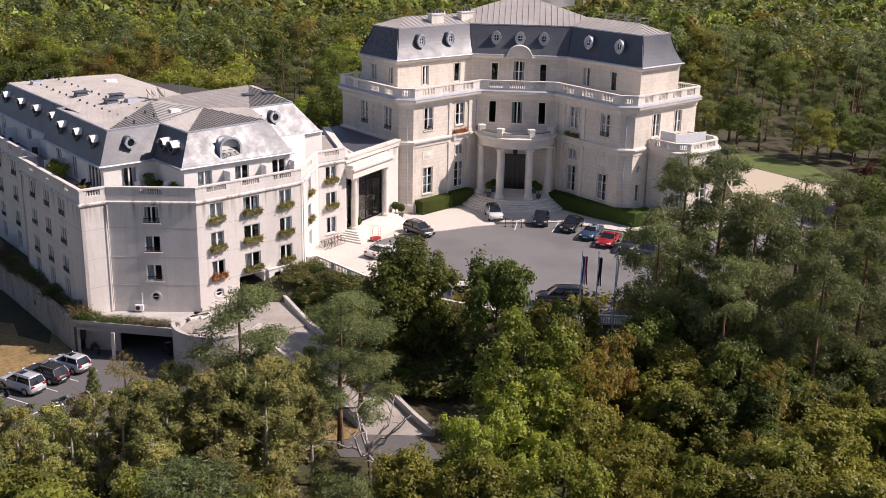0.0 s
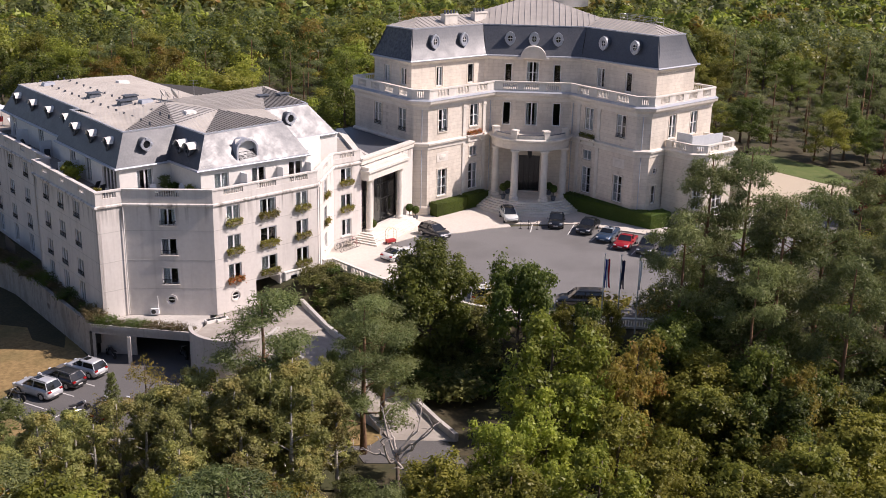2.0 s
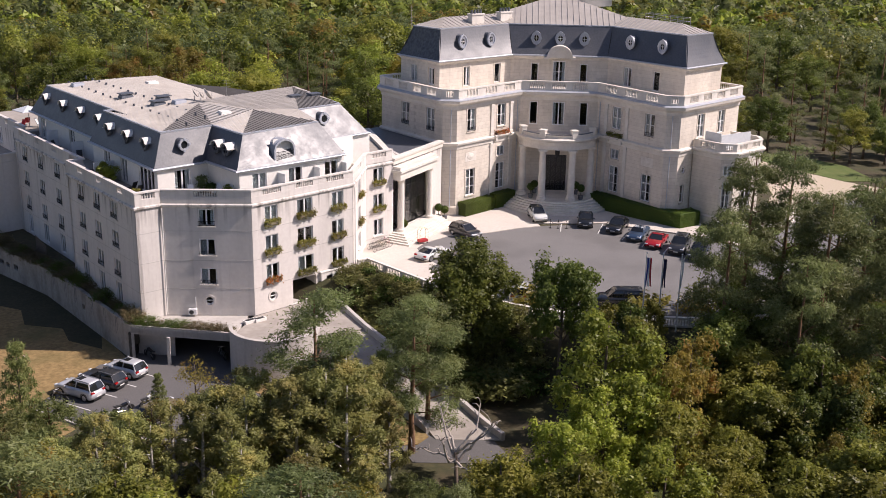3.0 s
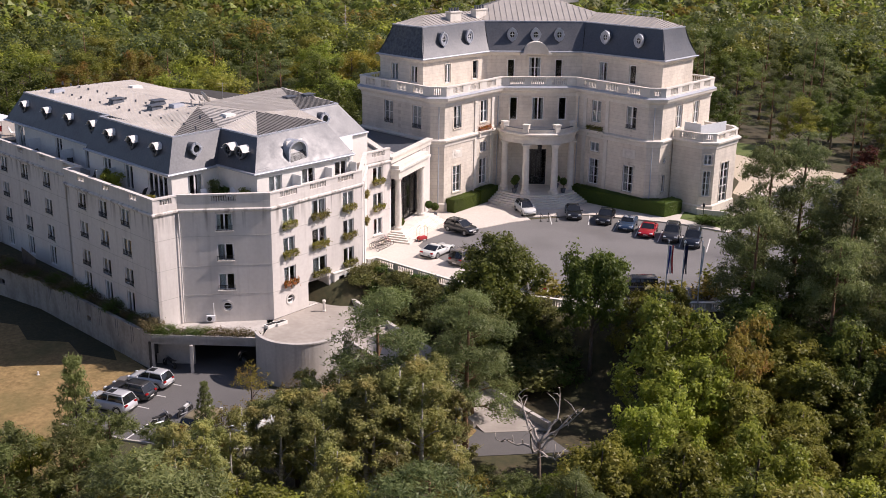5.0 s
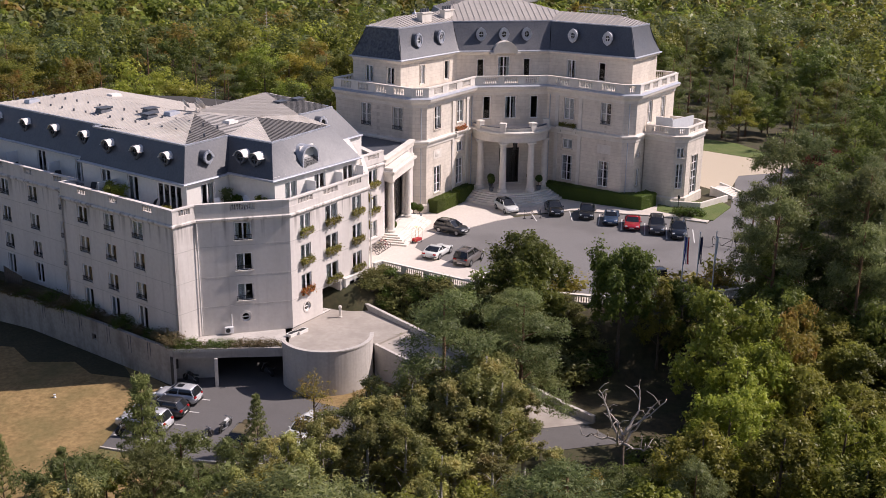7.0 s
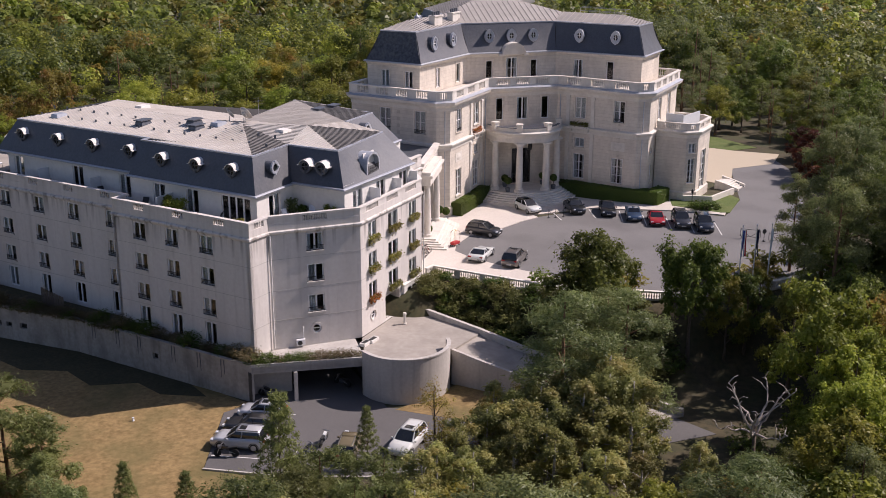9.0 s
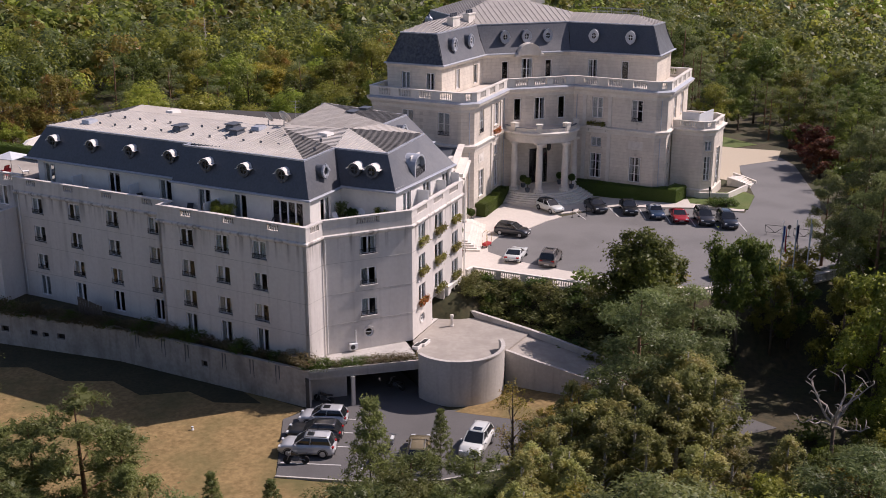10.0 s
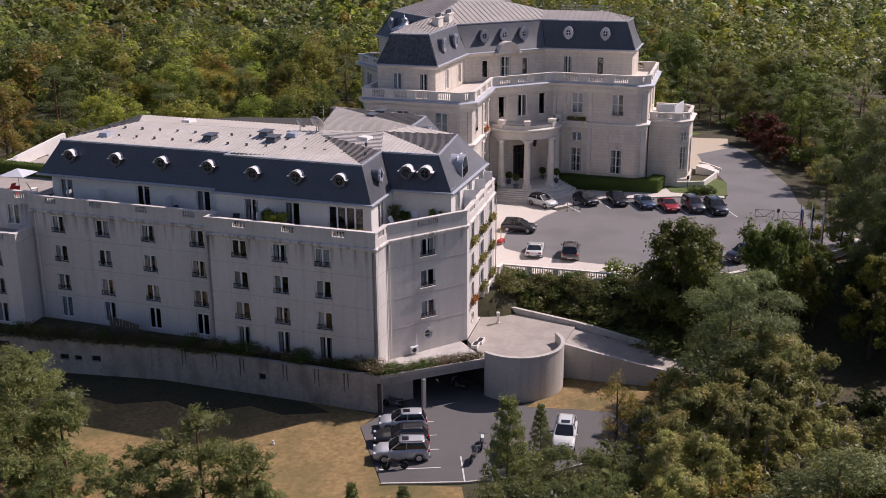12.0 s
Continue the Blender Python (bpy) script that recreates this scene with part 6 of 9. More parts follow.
def limbs(bm, rg, height, r0, spread, n, start=0.35, lean=0.04, rise=0.5, seg=6, twigs=2):
    """A tapered trunk with limbs; returns the limb tips."""
    pts, rad, x, y = [], [], 0.0, 0.0
    for k in range(8):
        z = height * k / 7
        pts.append((x, y, z - 0.3 if k == 0 else z)), rad.append(r0 * (1.25 if k == 0 else 1 - 0.82 * k / 7))
        x += rg.uniform(-lean, lean) * height / 7
        y += rg.uniform(-lean, lean) * height / 7
    tube(bm, pts, rad, seg)
    tips = [Vector(pts[-1])]
    for k in range(n):
        t = start + (0.96 - start) * (k + rg.random()) / n
        i = min(6, int(t * 7))
        a = Vector(pts[i]).lerp(Vector(pts[i + 1]), t * 7 - i)
        ang = k * 2.4 + rg.uniform(-0.5, 0.5)
        u = (t - start) / (1 - start)
        reach = spread * (0.8 + 0.7 * u - 1.25 * u ** 2) * rg.uniform(0.7, 1.12)
        d = Vector((math.cos(ang), math.sin(ang), rise * rg.uniform(0.35, 1.2) * (1 - 0.35 * u)))
        mid, tip = a + d * reach * 0.5 + Vector((0, 0, 0.15 * reach)), a + d * reach
        rr = r0 * (1 - 0.8 * t) * 0.45
        tube(bm, [a, mid, tip], [rr, rr * 0.65, rr * 0.22], 4)
        tips += [mid.lerp(tip, 0.35), tip]
        for q in range(twigs):
            d2 = (d + Vector((rg.uniform(-0.9, 0.9), rg.uniform(-0.9, 0.9), rg.uniform(-0.2, 0.6)))).normalized()
            tip2 = mid + d2 * reach * 0.55
            tube(bm, [mid, tip2], [rr * 0.5, rr * 0.15], 3)
            tips.append(tip2)
    return tips


def broadleaf(seed, height, spread, leaf_key, bark="bark", leaf=0.135, dense=135, start=0.16, clump=1.25, n=12, name="tree", label="", rise=0.55, fill=0.5, twigs=2, up=0.6):
    rg = random.Random(seed)
    th = empty(name, pose(0, 0, -500), label, "tree")
    bm = bmesh.new()
    tips = limbs(bm, rg, height * 0.88, height * 0.02 + 0.03, spread, n, start, rise=rise, twigs=twigs)
    part("trunk", bm, M[bark], th, smooth=True)
    clumps = sprays(rg, tips, clump, height)
    part("crown", crown_mesh(seed, clumps, leaf, dense, M[leaf_key], fill=fill, up=up), None, th)
    return th


def pine(seed, height, spread, leaf_key="pine", start=0.4, n=11, clump=1.05, dense=125, label="tall Scots pine with orange bark and layered needle clumps", leaf=0.16, per_tip=2, fill=0, twigs=2, rise=0.22):
    rg = random.Random(seed)
    th = empty("pine_tree", pose(0, 0, -500), label, "tree")
    bm = bmesh.new()
    tips = limbs(bm, rg, height * 0.95, height * 0.014 + 0.05, spread, n, start, 0.03, rise, twigs=twigs)
    part("trunk", bm, M["bark_pine"], th, smooth=True)
    clumps = []
    for t in tips:
        for _ in range(per_tip):
            clumps.append(((t.x + rg.uniform(-0.7, 0.7), t.y + rg.uniform(-0.7, 0.7), min(height * 0.97, t.z + rg.uniform(-0.2, 0.4))), clump * rg.uniform(0.55, 1.1)))
    part("crown", crown_mesh(seed, clumps, leaf, dense, M[leaf_key], flat=True, fill=fill), None, th)
    return th


def young_pine(seed, height, label="young pine with pale whorled branches"):
    rg = random.Random(seed)
    th = empty("pine_sapling", pose(0, 0, -500), label, "tree")
    bm = bmesh.new()
    tube(bm, [(0, 0, -0.2), (0.05, 0, height * 0.5), (0, 0, height)], [0.09, 0.06, 0.02], 6)
    clumps = []
    z = height * 0.1
    while z < height:
        w = (1 - z / height) * height * 0.34 + 0.18
        for k in range(7):
            a = k * 0.9 + z * 2 + rg.uniform(-0.3, 0.3)
            tip = Vector((w * math.cos(a), w * math.sin(a), z + 0.3 * w + 0.2))
            tube(bm, [(0, 0, z), tip], [0.03, 0.012], 4)
            for f in (0.55, 1.0):
                clumps.append((tuple(Vector((0, 0, z)).lerp(tip, f)), 0.42))
        z += height * 0.105
    part("trunk", bm, M["bark"], th, smooth=True)
    clumps.append(((0, 0, height), 0.3))
    part("crown", crown_mesh(seed, clumps, 0.15, 300, M["pine_young"], flat=True, fill=0), None, th)
    return th


def bush(seed, leaf_key, dense=95, leaf=0.12, label="", name="shrub", n=9, flat_top=0.7):
    """A low rounded shrub about two metres high and wide."""
    rg = random.Random(seed)
    th = empty(name, pose(0, 0, -500), label, "shrub")
    bm = bmesh.new()
    clumps = []
    for k in range(n):
        a = k * 2.4
        r = 0.85 * math.sqrt(k / n)
        tip = Vector((r * math.cos(a), r * math.sin(a), rg.uniform(0.55, 1.5) * (1 - 0.3 * r)))
        tube(bm, [(0, 0, -0.1), tip * 0.6, tip], [0.04, 0.03, 0.012], 4)
        clumps.append((tuple(tip), rg.uniform(0.45, 0.7)))
    part("stem", bm, M["bark"], th)
    part("foliage", crown_mesh(seed, clumps, leaf, dense, M[leaf_key], up=0.7), None, th)
    return th


def stand(model, x, y, top, own, turn=None, wide=1.0, low=None):
    """Puts a copy of a model plant on the ground so that its top reaches the height; own: the model's height."""
    z = ground_z(x, y) if low is None else low
    s = max(0.2, (top - z) / own)
    m = Matrix.Translation((x, y, z - 0.05)) @ Matrix.Rotation(turn if turn is not None else trnd.uniform(0, 6.28), 4, "Z")
    t = copy_thing(model, m)
    t.scale = (s * wide, s * wide, s)
    return t


trnd = random.Random(11)
OAKS = [broadleaf(21, 12, 3.4, "oak", label="broad oak with green and yellowing leaves"), broadleaf(22, 12, 3.0, "oak", label="oak with dense rounded crown, leaves turning"), broadleaf(23, 12, 3.6, "lime", label="broad tree with bright yellow-green leaves")]
MAPLES = [broadleaf(31, 12, 3.2, "maple", label="dark green maple with dense rounded crown", start=0.08, n=11), broadleaf(32, 12, 3.0, "maple", label="dark green broadleaf tree in full leaf", start=0.12)]
SPECIMEN = [broadleaf(33, 10, 3.6, "maple", label="dense dark green maple beside the forecourt", start=0.1, n=18, dense=190, clump=1.35, rise=0.35), broadleaf(34, 10, 3.2, "maple", label="rounded olive-green tree beside the forecourt", start=0.38, n=16, dense=170, clump=1.2, rise=0.45)]
AUTUMN = [broadleaf(41, 12, 3.2, "autumn", label="tree with thin orange-brown autumn leaves", dense=85, clump=1.1, fill=0.3)]
THIN = [broadleaf(43, 12, 2.6, "autumn", leaf=0.1, dense=60, clump=0.95, n=13, fill=0, rise=0.8, label="half-bare tree with thin rust-coloured leaves")]
BIRCH = [broadleaf(51, 12, 1.9, "birch", "bark_birch", 0.1, 235, 0.12, 0.8, 13, label="slender birch with thin yellowing leaves", rise=1.1, fill=0.3), broadleaf(52, 12, 2.3, "birch", "bark_birch", 0.1, 225, 0.1, 0.85, 13, label="slender tree with thin olive leaves", rise=0.9, fill=0.3)]
PINES = [pine(61, 15, 2.9, start=0.22, n=14, per_tip=3, dense=140), pine(62, 15, 2.6, start=0.16, n=14, per_tip=3, dense=130), pine(63, 15, 3.3, start=0.2, n=13, per_tip=3, clump=1.15, label="Scots pine with broad layered needle crown")]
BUSHY = [pine(64, 9, 2.7, "pine_young", 0.04, 11, 0.9, 150, "bushy pine with light olive needles down to the ground", 0.12, 3, 0.4, rise=0.2), pine(65, 9, 2.3, "pine_young", 0.04, 11, 0.85, 155, "bushy pine with pale olive whorled branches", 0.12, 3, 0.4, rise=0.38)]
YOUNG = [young_pine(71, 6), young_pine(72, 6)]
COPPER = [broadleaf(81, 12, 3.4, "copper", label="dark red-leaved beech at the wood's edge", start=0.05, dense=70, leaf=0.2)]
# lighter models for the woods behind
FAR = [broadleaf(91, 12, 3.6, "oak", leaf=0.13, dense=150, start=0.2, clump=1.7, n=11, label="forest oak with yellowing crown", twigs=0, up=0.8), broadleaf(92, 12, 3.4, "maple", leaf=0.13, dense=150, start=0.2, clump=1.7, n=11, label="dark green forest tree in leaf", twigs=0),
       broadleaf(93, 12, 3.5, "lime", leaf=0.13, dense=150, start=0.2, clump=1.7, n=11, label="forest tree with light green crown", twigs=0, up=0.8), broadleaf(94, 12, 3.3, "autumn", leaf=0.13, dense=150, start=0.2, clump=1.6, n=11, label="forest tree with yellow autumn crown", twigs=0, up=0.8)]
FAR.append(broadleaf(98, 12, 3.6, "yellow", leaf=0.13, dense=150, start=0.2, clump=1.7, n=11, label="forest tree with bright yellow autumn crown", twigs=0, up=0.8))
FARPINE = [pine(95, 15, 3.2, start=0.06, n=11, clump=1.6, dense=150, leaf=0.16, per_tip=1, label="forest pine with olive needle crown", twigs=0), pine(96, 15, 2.8, start=0.06, n=12, clump=1.5, dense=150, leaf=0.16, per_tip=1, label="forest pine with olive needle crown", twigs=0)]
BUSHES = [bush(97, "maple", 120, 0.11, "dark green woodland undergrowth shrub"), bush(98, "oak", 120, 0.11, "olive woodland undergrowth shrub"), bush(99, "autumn", 100, 0.11, "russet woodland undergrowth shrub")]
models = OAKS + MAPLES + SPECIMEN + AUTUMN + THIN + BIRCH + PINES + BUSHY + YOUNG + COPPER + FAR + FARPINE + BUSHES

# model, its height, width factor, (x, y, height of the top)
for model, own, wide, spots in (
    (PINES[2], 15, 1.2, ((17.6, -24.6, 11.6), (24.9, -21.6, 9.8), (26.3, -16.6, 8.4))),
    (PINES[0], 15, 0.86, ((53.8, -10.4, 19.2), (57.4, -9.4, 19.6), (59.5, -15.5, 17.2), (57.7, -18.0, 17.6), (63.5, -12, 17.5), (66.5, -19, 16))),
    (PINES[1], 15, 0.86, ((50.6, -15.5, 15.2), (54.6, -22, 13.5), (61.5, -23.5, 14), (68, -8, 17), (55.5, -3.8, 12.5))),
    (SPECIMEN[0], 10, 1.0, ((30.3, -7.4, 10.2),)),
    (MAPLES[1], 12, 1.0, ((52.5, -13.0, 8.5), (56.2, -15.6, 10.0), (49.4, -19.2, 8.6), (59.6, -6.4, 10.5), (54.6, -7.0, 8.0))),
    (SPECIMEN[1], 10, 0.72, ((37.8, -11.9, 10.0),)),
    (MAPLES[0], 12, 0.9, ((47.5, -22.0, 8.5), (55, -26, 8.0))),
    (MAPLES[1], 12, 0.9, ((52.5, -30, 6.2), (43.6, -12.6, 6.6), (58.5, -27, 7.0))),
    (OAKS[1], 12, 0.75, ((41.4, -12.6, 6.6), (43.0, -19.8, 8.6), (46.0, -11.2, 6.4), (62.5, -28, 6))),
    (OAKS[2], 12, 0.85, ((38.6, -28.0, 11.9), (40.6, -30.6, 8.6), (36.6, -31.6, 5.4), (34.6, -36.5, 7.8), (39.7, -42, 8.6), (37.7, -33.0, 8.0))),
    (OAKS[0], 12, 0.95, ((30.0, -41.0, 7.6), (36.4, -48.5, 8.6), (44, -38, 6.5), (49.2, -28.6, 6.8), (42.5, -33.5, 7.4), (48.5, -41, 7), (46.2, -34.6, 6), (34.3, -43.2, 8.3))),
    (AUTUMN[0], 12, 0.7, ((44.6, -28.0, 10.4), (42.9, -30.4, 9.4), (56.2, -28.8, 8.2), (53, -35, 6.0))),
    (AUTUMN[0], 12, 1.5, ((17.4, -18.6, 1.6), (14.2, -17.8, 0.2))),
    (THIN[0], 12, 0.8, ((8.5, -22.4, 6.0), (16.3, -20.9, 4.4), (11.6, -26.4, 6.2), (6.4, -28.5, 5.6))),
    (BIRCH[1], 12, 1.25, ((12.1, -27.2, 6.4), (20.4, -26.9, 7.2), (17.7, -27.9, 7.0), (21.7, -27.2, 6.8), (16.9, -30.7, 6.4))),
    (BIRCH[0], 12, 1.0, ((8.8, -25.2, 4.1), (12.4, -24.2, 6.1), (3.6, -32.4, 6.3), (10.5, -31.5, 6.7), (6.0, -34.8, 6.0), (5.4, -30.5, 5.5), (12.3, -28, 6.3), (16.4, -30.3, 8.2), (21.8, -36.5, 5.2), (12.7, -33, 6.3), (23.2, -27.4, 5.1))),
    (BIRCH[1], 12, 1.0, ((10.6, -27.4, 5.9), (8.0, -29.0, 5.5), (14.5, -27.2, 6.9), (13.5, -30.5, 7.1), (1.5, -36, 6.0), (17.0, -27.0, 7.3), (19.8, -27.4, 8.8), (18.9, -29.8, 8.6), (13.8, -37.5, 6.6), (7.1, -32.4, 5.6), (17.8, -35.4, 5.2), (21.5, -24.6, 7.1), (20.2, -30.6, 7.9), (15.4, -25.0, 4.5), (14.2, -22.6, 1.8))),
    (YOUNG[0], 6, 0.6, ((-3.8, -25.0, 7.2), (4.6, -18.0, 1.8), (-13.7, -21.0, 2.2), (-19.4, -23.5, 1.6), (22.6, -22.0, 5.4))),
    (YOUNG[1], 6, 0.85, ((-18.8, -18.4, 2.6), (-16.4, -19.6, 0.2), (2.0, -21.8, 0.4), (-9.6, -20.8, 0.6))),
    (BUSHY[0], 9, 1.3, ((-21.0, -13.2, 6.1), (-7.7, -30.6, 5.0), (-1.4, -26.4, 3.6), (2.6, -27.6, 3.2), (-33, -6, 6.0), (-26.4, -12.4, 3.8))),
    (BUSHY[1], 9, 1.2, ((-27.7, -3.7, 5.8), (-18.6, -15.4, 4.0), (-30.4, -1.0, 8.8), (-30, -9.5, 3.6), (-24.2, -12.8, 4.6), (-3.4, -29.6, 4.4), (-29.5, 3.0, 7.5))),
    (BUSHY[1], 9, 1.1, ((30.2, -36.4, 1.6), (25.8, -37.8, 3.4), (24.4, -33.6, 1.6), (28.6, -37.2, 3.0))),
    (OAKS[2], 12, 1.2, ((33.4, -34.0, 2.6), (29.8, -32.2, 0.4), (28.4, -39.5, 3.2))),
    (PINES[2], 15, 1.4, ((3.2, -45.5, 10.8), (18.6, -46.5, 9.4))),
):
    for x, y, top in spots:
        stand(model, x, y, top, own, wide=wide)


# foreground belt: trees that stand lower the nearer they are to the yard
def from_path(x, y):
    return min(math.hypot(x - 30 + 74 * t, y + 100 - 22 * t ** 1.9) for t in np.linspace(0, 1, 40))


def keep_clear(x, y):
    return 26 < x < 40 and -25 < y < -9 or -9 < x < 15 and y > -22.5 or 13 < x < 33 and -30 < y < -17 or -26 < x < -2 and y > -21.5 or x < -2 and y > -2


def plant_belt(count, x0, x1, y0, y1, kinds, gap, top_of, wide=(1.0, 1.3)):
    made, tries = [], 0
    while len(made) < count and tries < count * 40:
        tries += 1
        x, y = trnd.uniform(x0, x1), trnd.uniform(y0, y1)
        top = top_of(x, y)
        z = ground_z(x, y)
        if top - z < 1.2 or any(math.hypot(x - a, y - c) < gap for a, c in made):
            continue
        made.append((x, y))
        model, own = trnd.choice(kinds)
        stand(model, x, y, top, own, wide=trnd.uniform(*wide) * 1.0)


MIX = [(OAKS[0], 12), (OAKS[1], 12), (BIRCH[0], 12), (BIRCH[1], 12), (BUSHY[0], 9), (BUSHY[1], 9), (PINES[1], 15), (AUTUMN[0], 12)]


def belt_top(x, y):
    if keep_clear(x, y):
        return -9
    d = from_path(x, y)
    top = min(9.5, 37.6 - 0.555 * d) if d > 38 else -9
    return top if top > 0.5 else -9


plant_belt(48, -75, 30, -62, -8, MIX, 3.0, belt_top, (0.85, 1.1))
plant_belt(38, 26, 75, -64, -28, [(OAKS[0], 12), (OAKS[1], 12), (OAKS[2], 12), (MAPLES[1], 12), (PINES[1], 15)], 3.2, belt_top, (0.85, 1.1))


def under(x, y):
    z = ground_z(x, y)
    if keep_clear(x, y) or 15 < x < 34 and -24 < y < -3 or x < 18 and y > -20 or y > 4 and x < 66:
        return -99
    return z + trnd.uniform(1.6, 3.4)


UNDER = [(BUSHES[0], 2), (BUSHES[1], 2), (BUSHES[2], 2), (BUSHES[0], 2)]
plant_belt(84, -30, 76, -50, 0, UNDER, 1.8, under, (1.0, 1.5))

# wood beside the drive, and behind the buildings
WOOD = [(FAR[0], 12), (FAR[0], 12), (FAR[1], 12), (FAR[1], 12), (FAR[2], 12), (FARPINE[0], 15), (FARPINE[1], 15), (FARPINE[0], 15), (FARPINE[1], 15)]


DARKWOOD = [(FARPINE[0], 15), (FARPINE[1], 15), (FARPINE[0], 15), (FAR[1], 12), (FAR[1], 12), (FAR[0], 12)]


def drive_edge(y):
    return 61.5 if y < -4 else 66 + (y + 4) * 0.58


def right_wood(x, y):
    if x < drive_edge(y) + 4.0 or x > 92 + y * 0.5 or signed_distance(x, y, CLEARING) < 2.5:
        return -99
    return trnd.uniform(9, 15) - max(0, y) * 0.03 if y > 6 else -99


plant_belt(66, 60, 140, 6, 76, DARKWOOD, 4.8, right_wood, (1.0, 1.3))
plant_belt(26, 50, 76, -46, -20, [(OAKS[0], 12), (MAPLES[1], 12), (MAPLES[0], 12), (OAKS[1], 12)], 3.6, lambda x, y: trnd.uniform(4.5, 7.5), (1.1, 1.3))
plant_belt(16, 62, 86, -34, 6, [(OAKS[0], 12), (MAPLES[1], 12), (PINES[1], 15), (OAKS[1], 12)], 5.2, lambda x, y: trnd.uniform(5, 9.5) if x > drive_edge(y) + 4 else -99, (1.1, 1.3))
plant_belt(40, 62, 110, 4, 60, UNDER, 2.2, lambda x, y: ground_z(x, y) + trnd.uniform(2, 4) if drive_edge(y) + 2.6 < x < drive_edge(y) + 9 and not (y > 34) else -99, (1.0, 1.4))
plant_belt(14, 90, 112, 42, 68, DARKWOOD, 3.8, lambda x, y: trnd.uniform(7.5, 11) if signed_distance(x, y, CLEARING) > 1.6 else -99, (1.0, 1.25))
plant_belt(30, 74, 104, 32, 82, UNDER, 2.4, lambda x, y: ground_z(x, y) + trnd.uniform(2, 4) if 1.2 < signed_distance(x, y, CLEARING) < 8 and x > drive_edge(y) + 2 else -99, (1.1, 1.5))
for x, y, top in ((84, 27, 8), (88, 32, 8.5), (91.5, 38, 7.5)):
    stand(COPPER[0], x, y, top, 12, wide=1.3)


def rear_wood(x, y):
    if -14 < x < 24 and y < 52 or 20 < x < 62 and y < 66 or x > 60 and y < 76 or signed_distance(x, y, CLEARING) < 2.5:
        return -99
    if x < -14 and y < 50 - x * 0.25 or x < -8 - y * 0.45 or x > 60 + y * 0.8:
        return -99
    return trnd.choice((7.0, 9.0, 11.0, 13.0, 15.5)) + trnd.uniform(-1, 1)


plant_belt(104, -75, 46, 46, 122, WOOD + [(FAR[3], 12)], 5.4, rear_wood, (0.95, 1.25))
plant_belt(66, 46, 150, 46, 122, DARKWOOD, 5.2, rear_wood, (0.95, 1.25))
plant_belt(24, 60, 92, 34, 80, DARKWOOD, 4.6, lambda x, y: trnd.uniform(7, 11) if y > 66 - (x - 60) * 0.1 and signed_distance(x, y, CLEARING) > 2.5 else -99, (1.2, 1.5))
for x, y, top in ((24.6, 101, 12.6), (19.5, 103, 11.6), (29.5, 104, 11.8), (15, 106, 10.4), (34, 107, 10.2)):
    stand(FAR[4], x, y, top, 12, wide=1.5)


# distant forest: many small crowns in a few sheets of foliage
def far_forest(seed, mat, count, x0, x1, y0, y1, leaves, size, keep=None):
    rg = np.random.default_rng(seed)
    verts, faces = [], []
    for _ in range(count):
        x, y = rg.uniform(x0, x1), rg.uniform(y0, y1)
        if keep and not keep(x, y):
            continue
        z0, h, r = ground_z(x, y), rg.uniform(8.0, 13.0), rg.uniform(3.0, 5.2)
        for q in rg.normal(size=(5, 3)) * np.array([r * 0.5, r * 0.5, h * 0.15]):
            c = np.array([x, y, z0 + h * 0.66]) + q
            d = rg.normal(size=(leaves // 5, 3)) + (0, 0, 0.6)
            d /= np.linalg.norm(d, axis=1)[:, None]
            p = c + d * r * 0.58 * (0.62 + 0.45 * rg.random((len(d), 1)))
            nrm = d + rg.normal(scale=0.35, size=d.shape) + (0, 0, 0.3)
            nrm /= np.linalg.norm(nrm, axis=1)[:, None]
            t = np.cross(nrm, rg.normal(size=d.shape))
            t /= np.linalg.norm(t, axis=1)[:, None]
            s = np.cross(nrm, t)
            a = size * (0.6 + 0.8 * rg.random((len(d), 1)))
            tri = np.stack([p + t * a, p - t * a * 0.7 + s * a * 0.75, p - t * a * 0.7 - s * a * 0.75], 1).reshape(-1, 3)
            base = len(verts)
            verts.extend(tri.tolist())
            faces.extend([(base + 3 * i, base + 3 * i + 1, base + 3 * i + 2) for i in range(len(d))])
    me = bpy.data.meshes.new("forest")
    me.from_pydata(verts, [], faces)
    me.materials.append(mat)
    return tagged(new("forest", me), "dense mixed forest canopy reaching to the horizon", "forest", kind="stuff")


for k, (mat, share) in enumerate((("oak", 0.26), ("maple", 0.27), ("pine", 0.32), ("lime", 0.1), ("autumn", 0.05))):
    far_forest(100 + k, M[mat], int(400 * share), -110, 75, 118, 190, 560, 0.34)
    far_forest(200 + k, M[mat], int(1250 * share), -160, 330, 190, 400, 110, 0.95)
    far_forest(300 + k, M[mat], int(120 * share), -120, -62, 40, 130, 200, 0.5)
    far_forest(400 + k, M[mat], int(200 * share), 118, 210, 10, 130, 240, 0.48)
    far_forest(500 + k, M[mat], int(520 * share), -130, 120, -170, -50, 80, 0.6, lambda x, y: from_path(x, y) < 42)
    far_forest(600 + k, M[mat], int(420 * share), 190, 400, 60, 230, 130, 0.8)

for k, (mat, share) in enumerate((("maple", 0.35), ("pine", 0.45), ("oak", 0.2))):
    far_forest(700 + k, M[mat], int(240 * share), 75, 190, 118, 190, 560, 0.34)

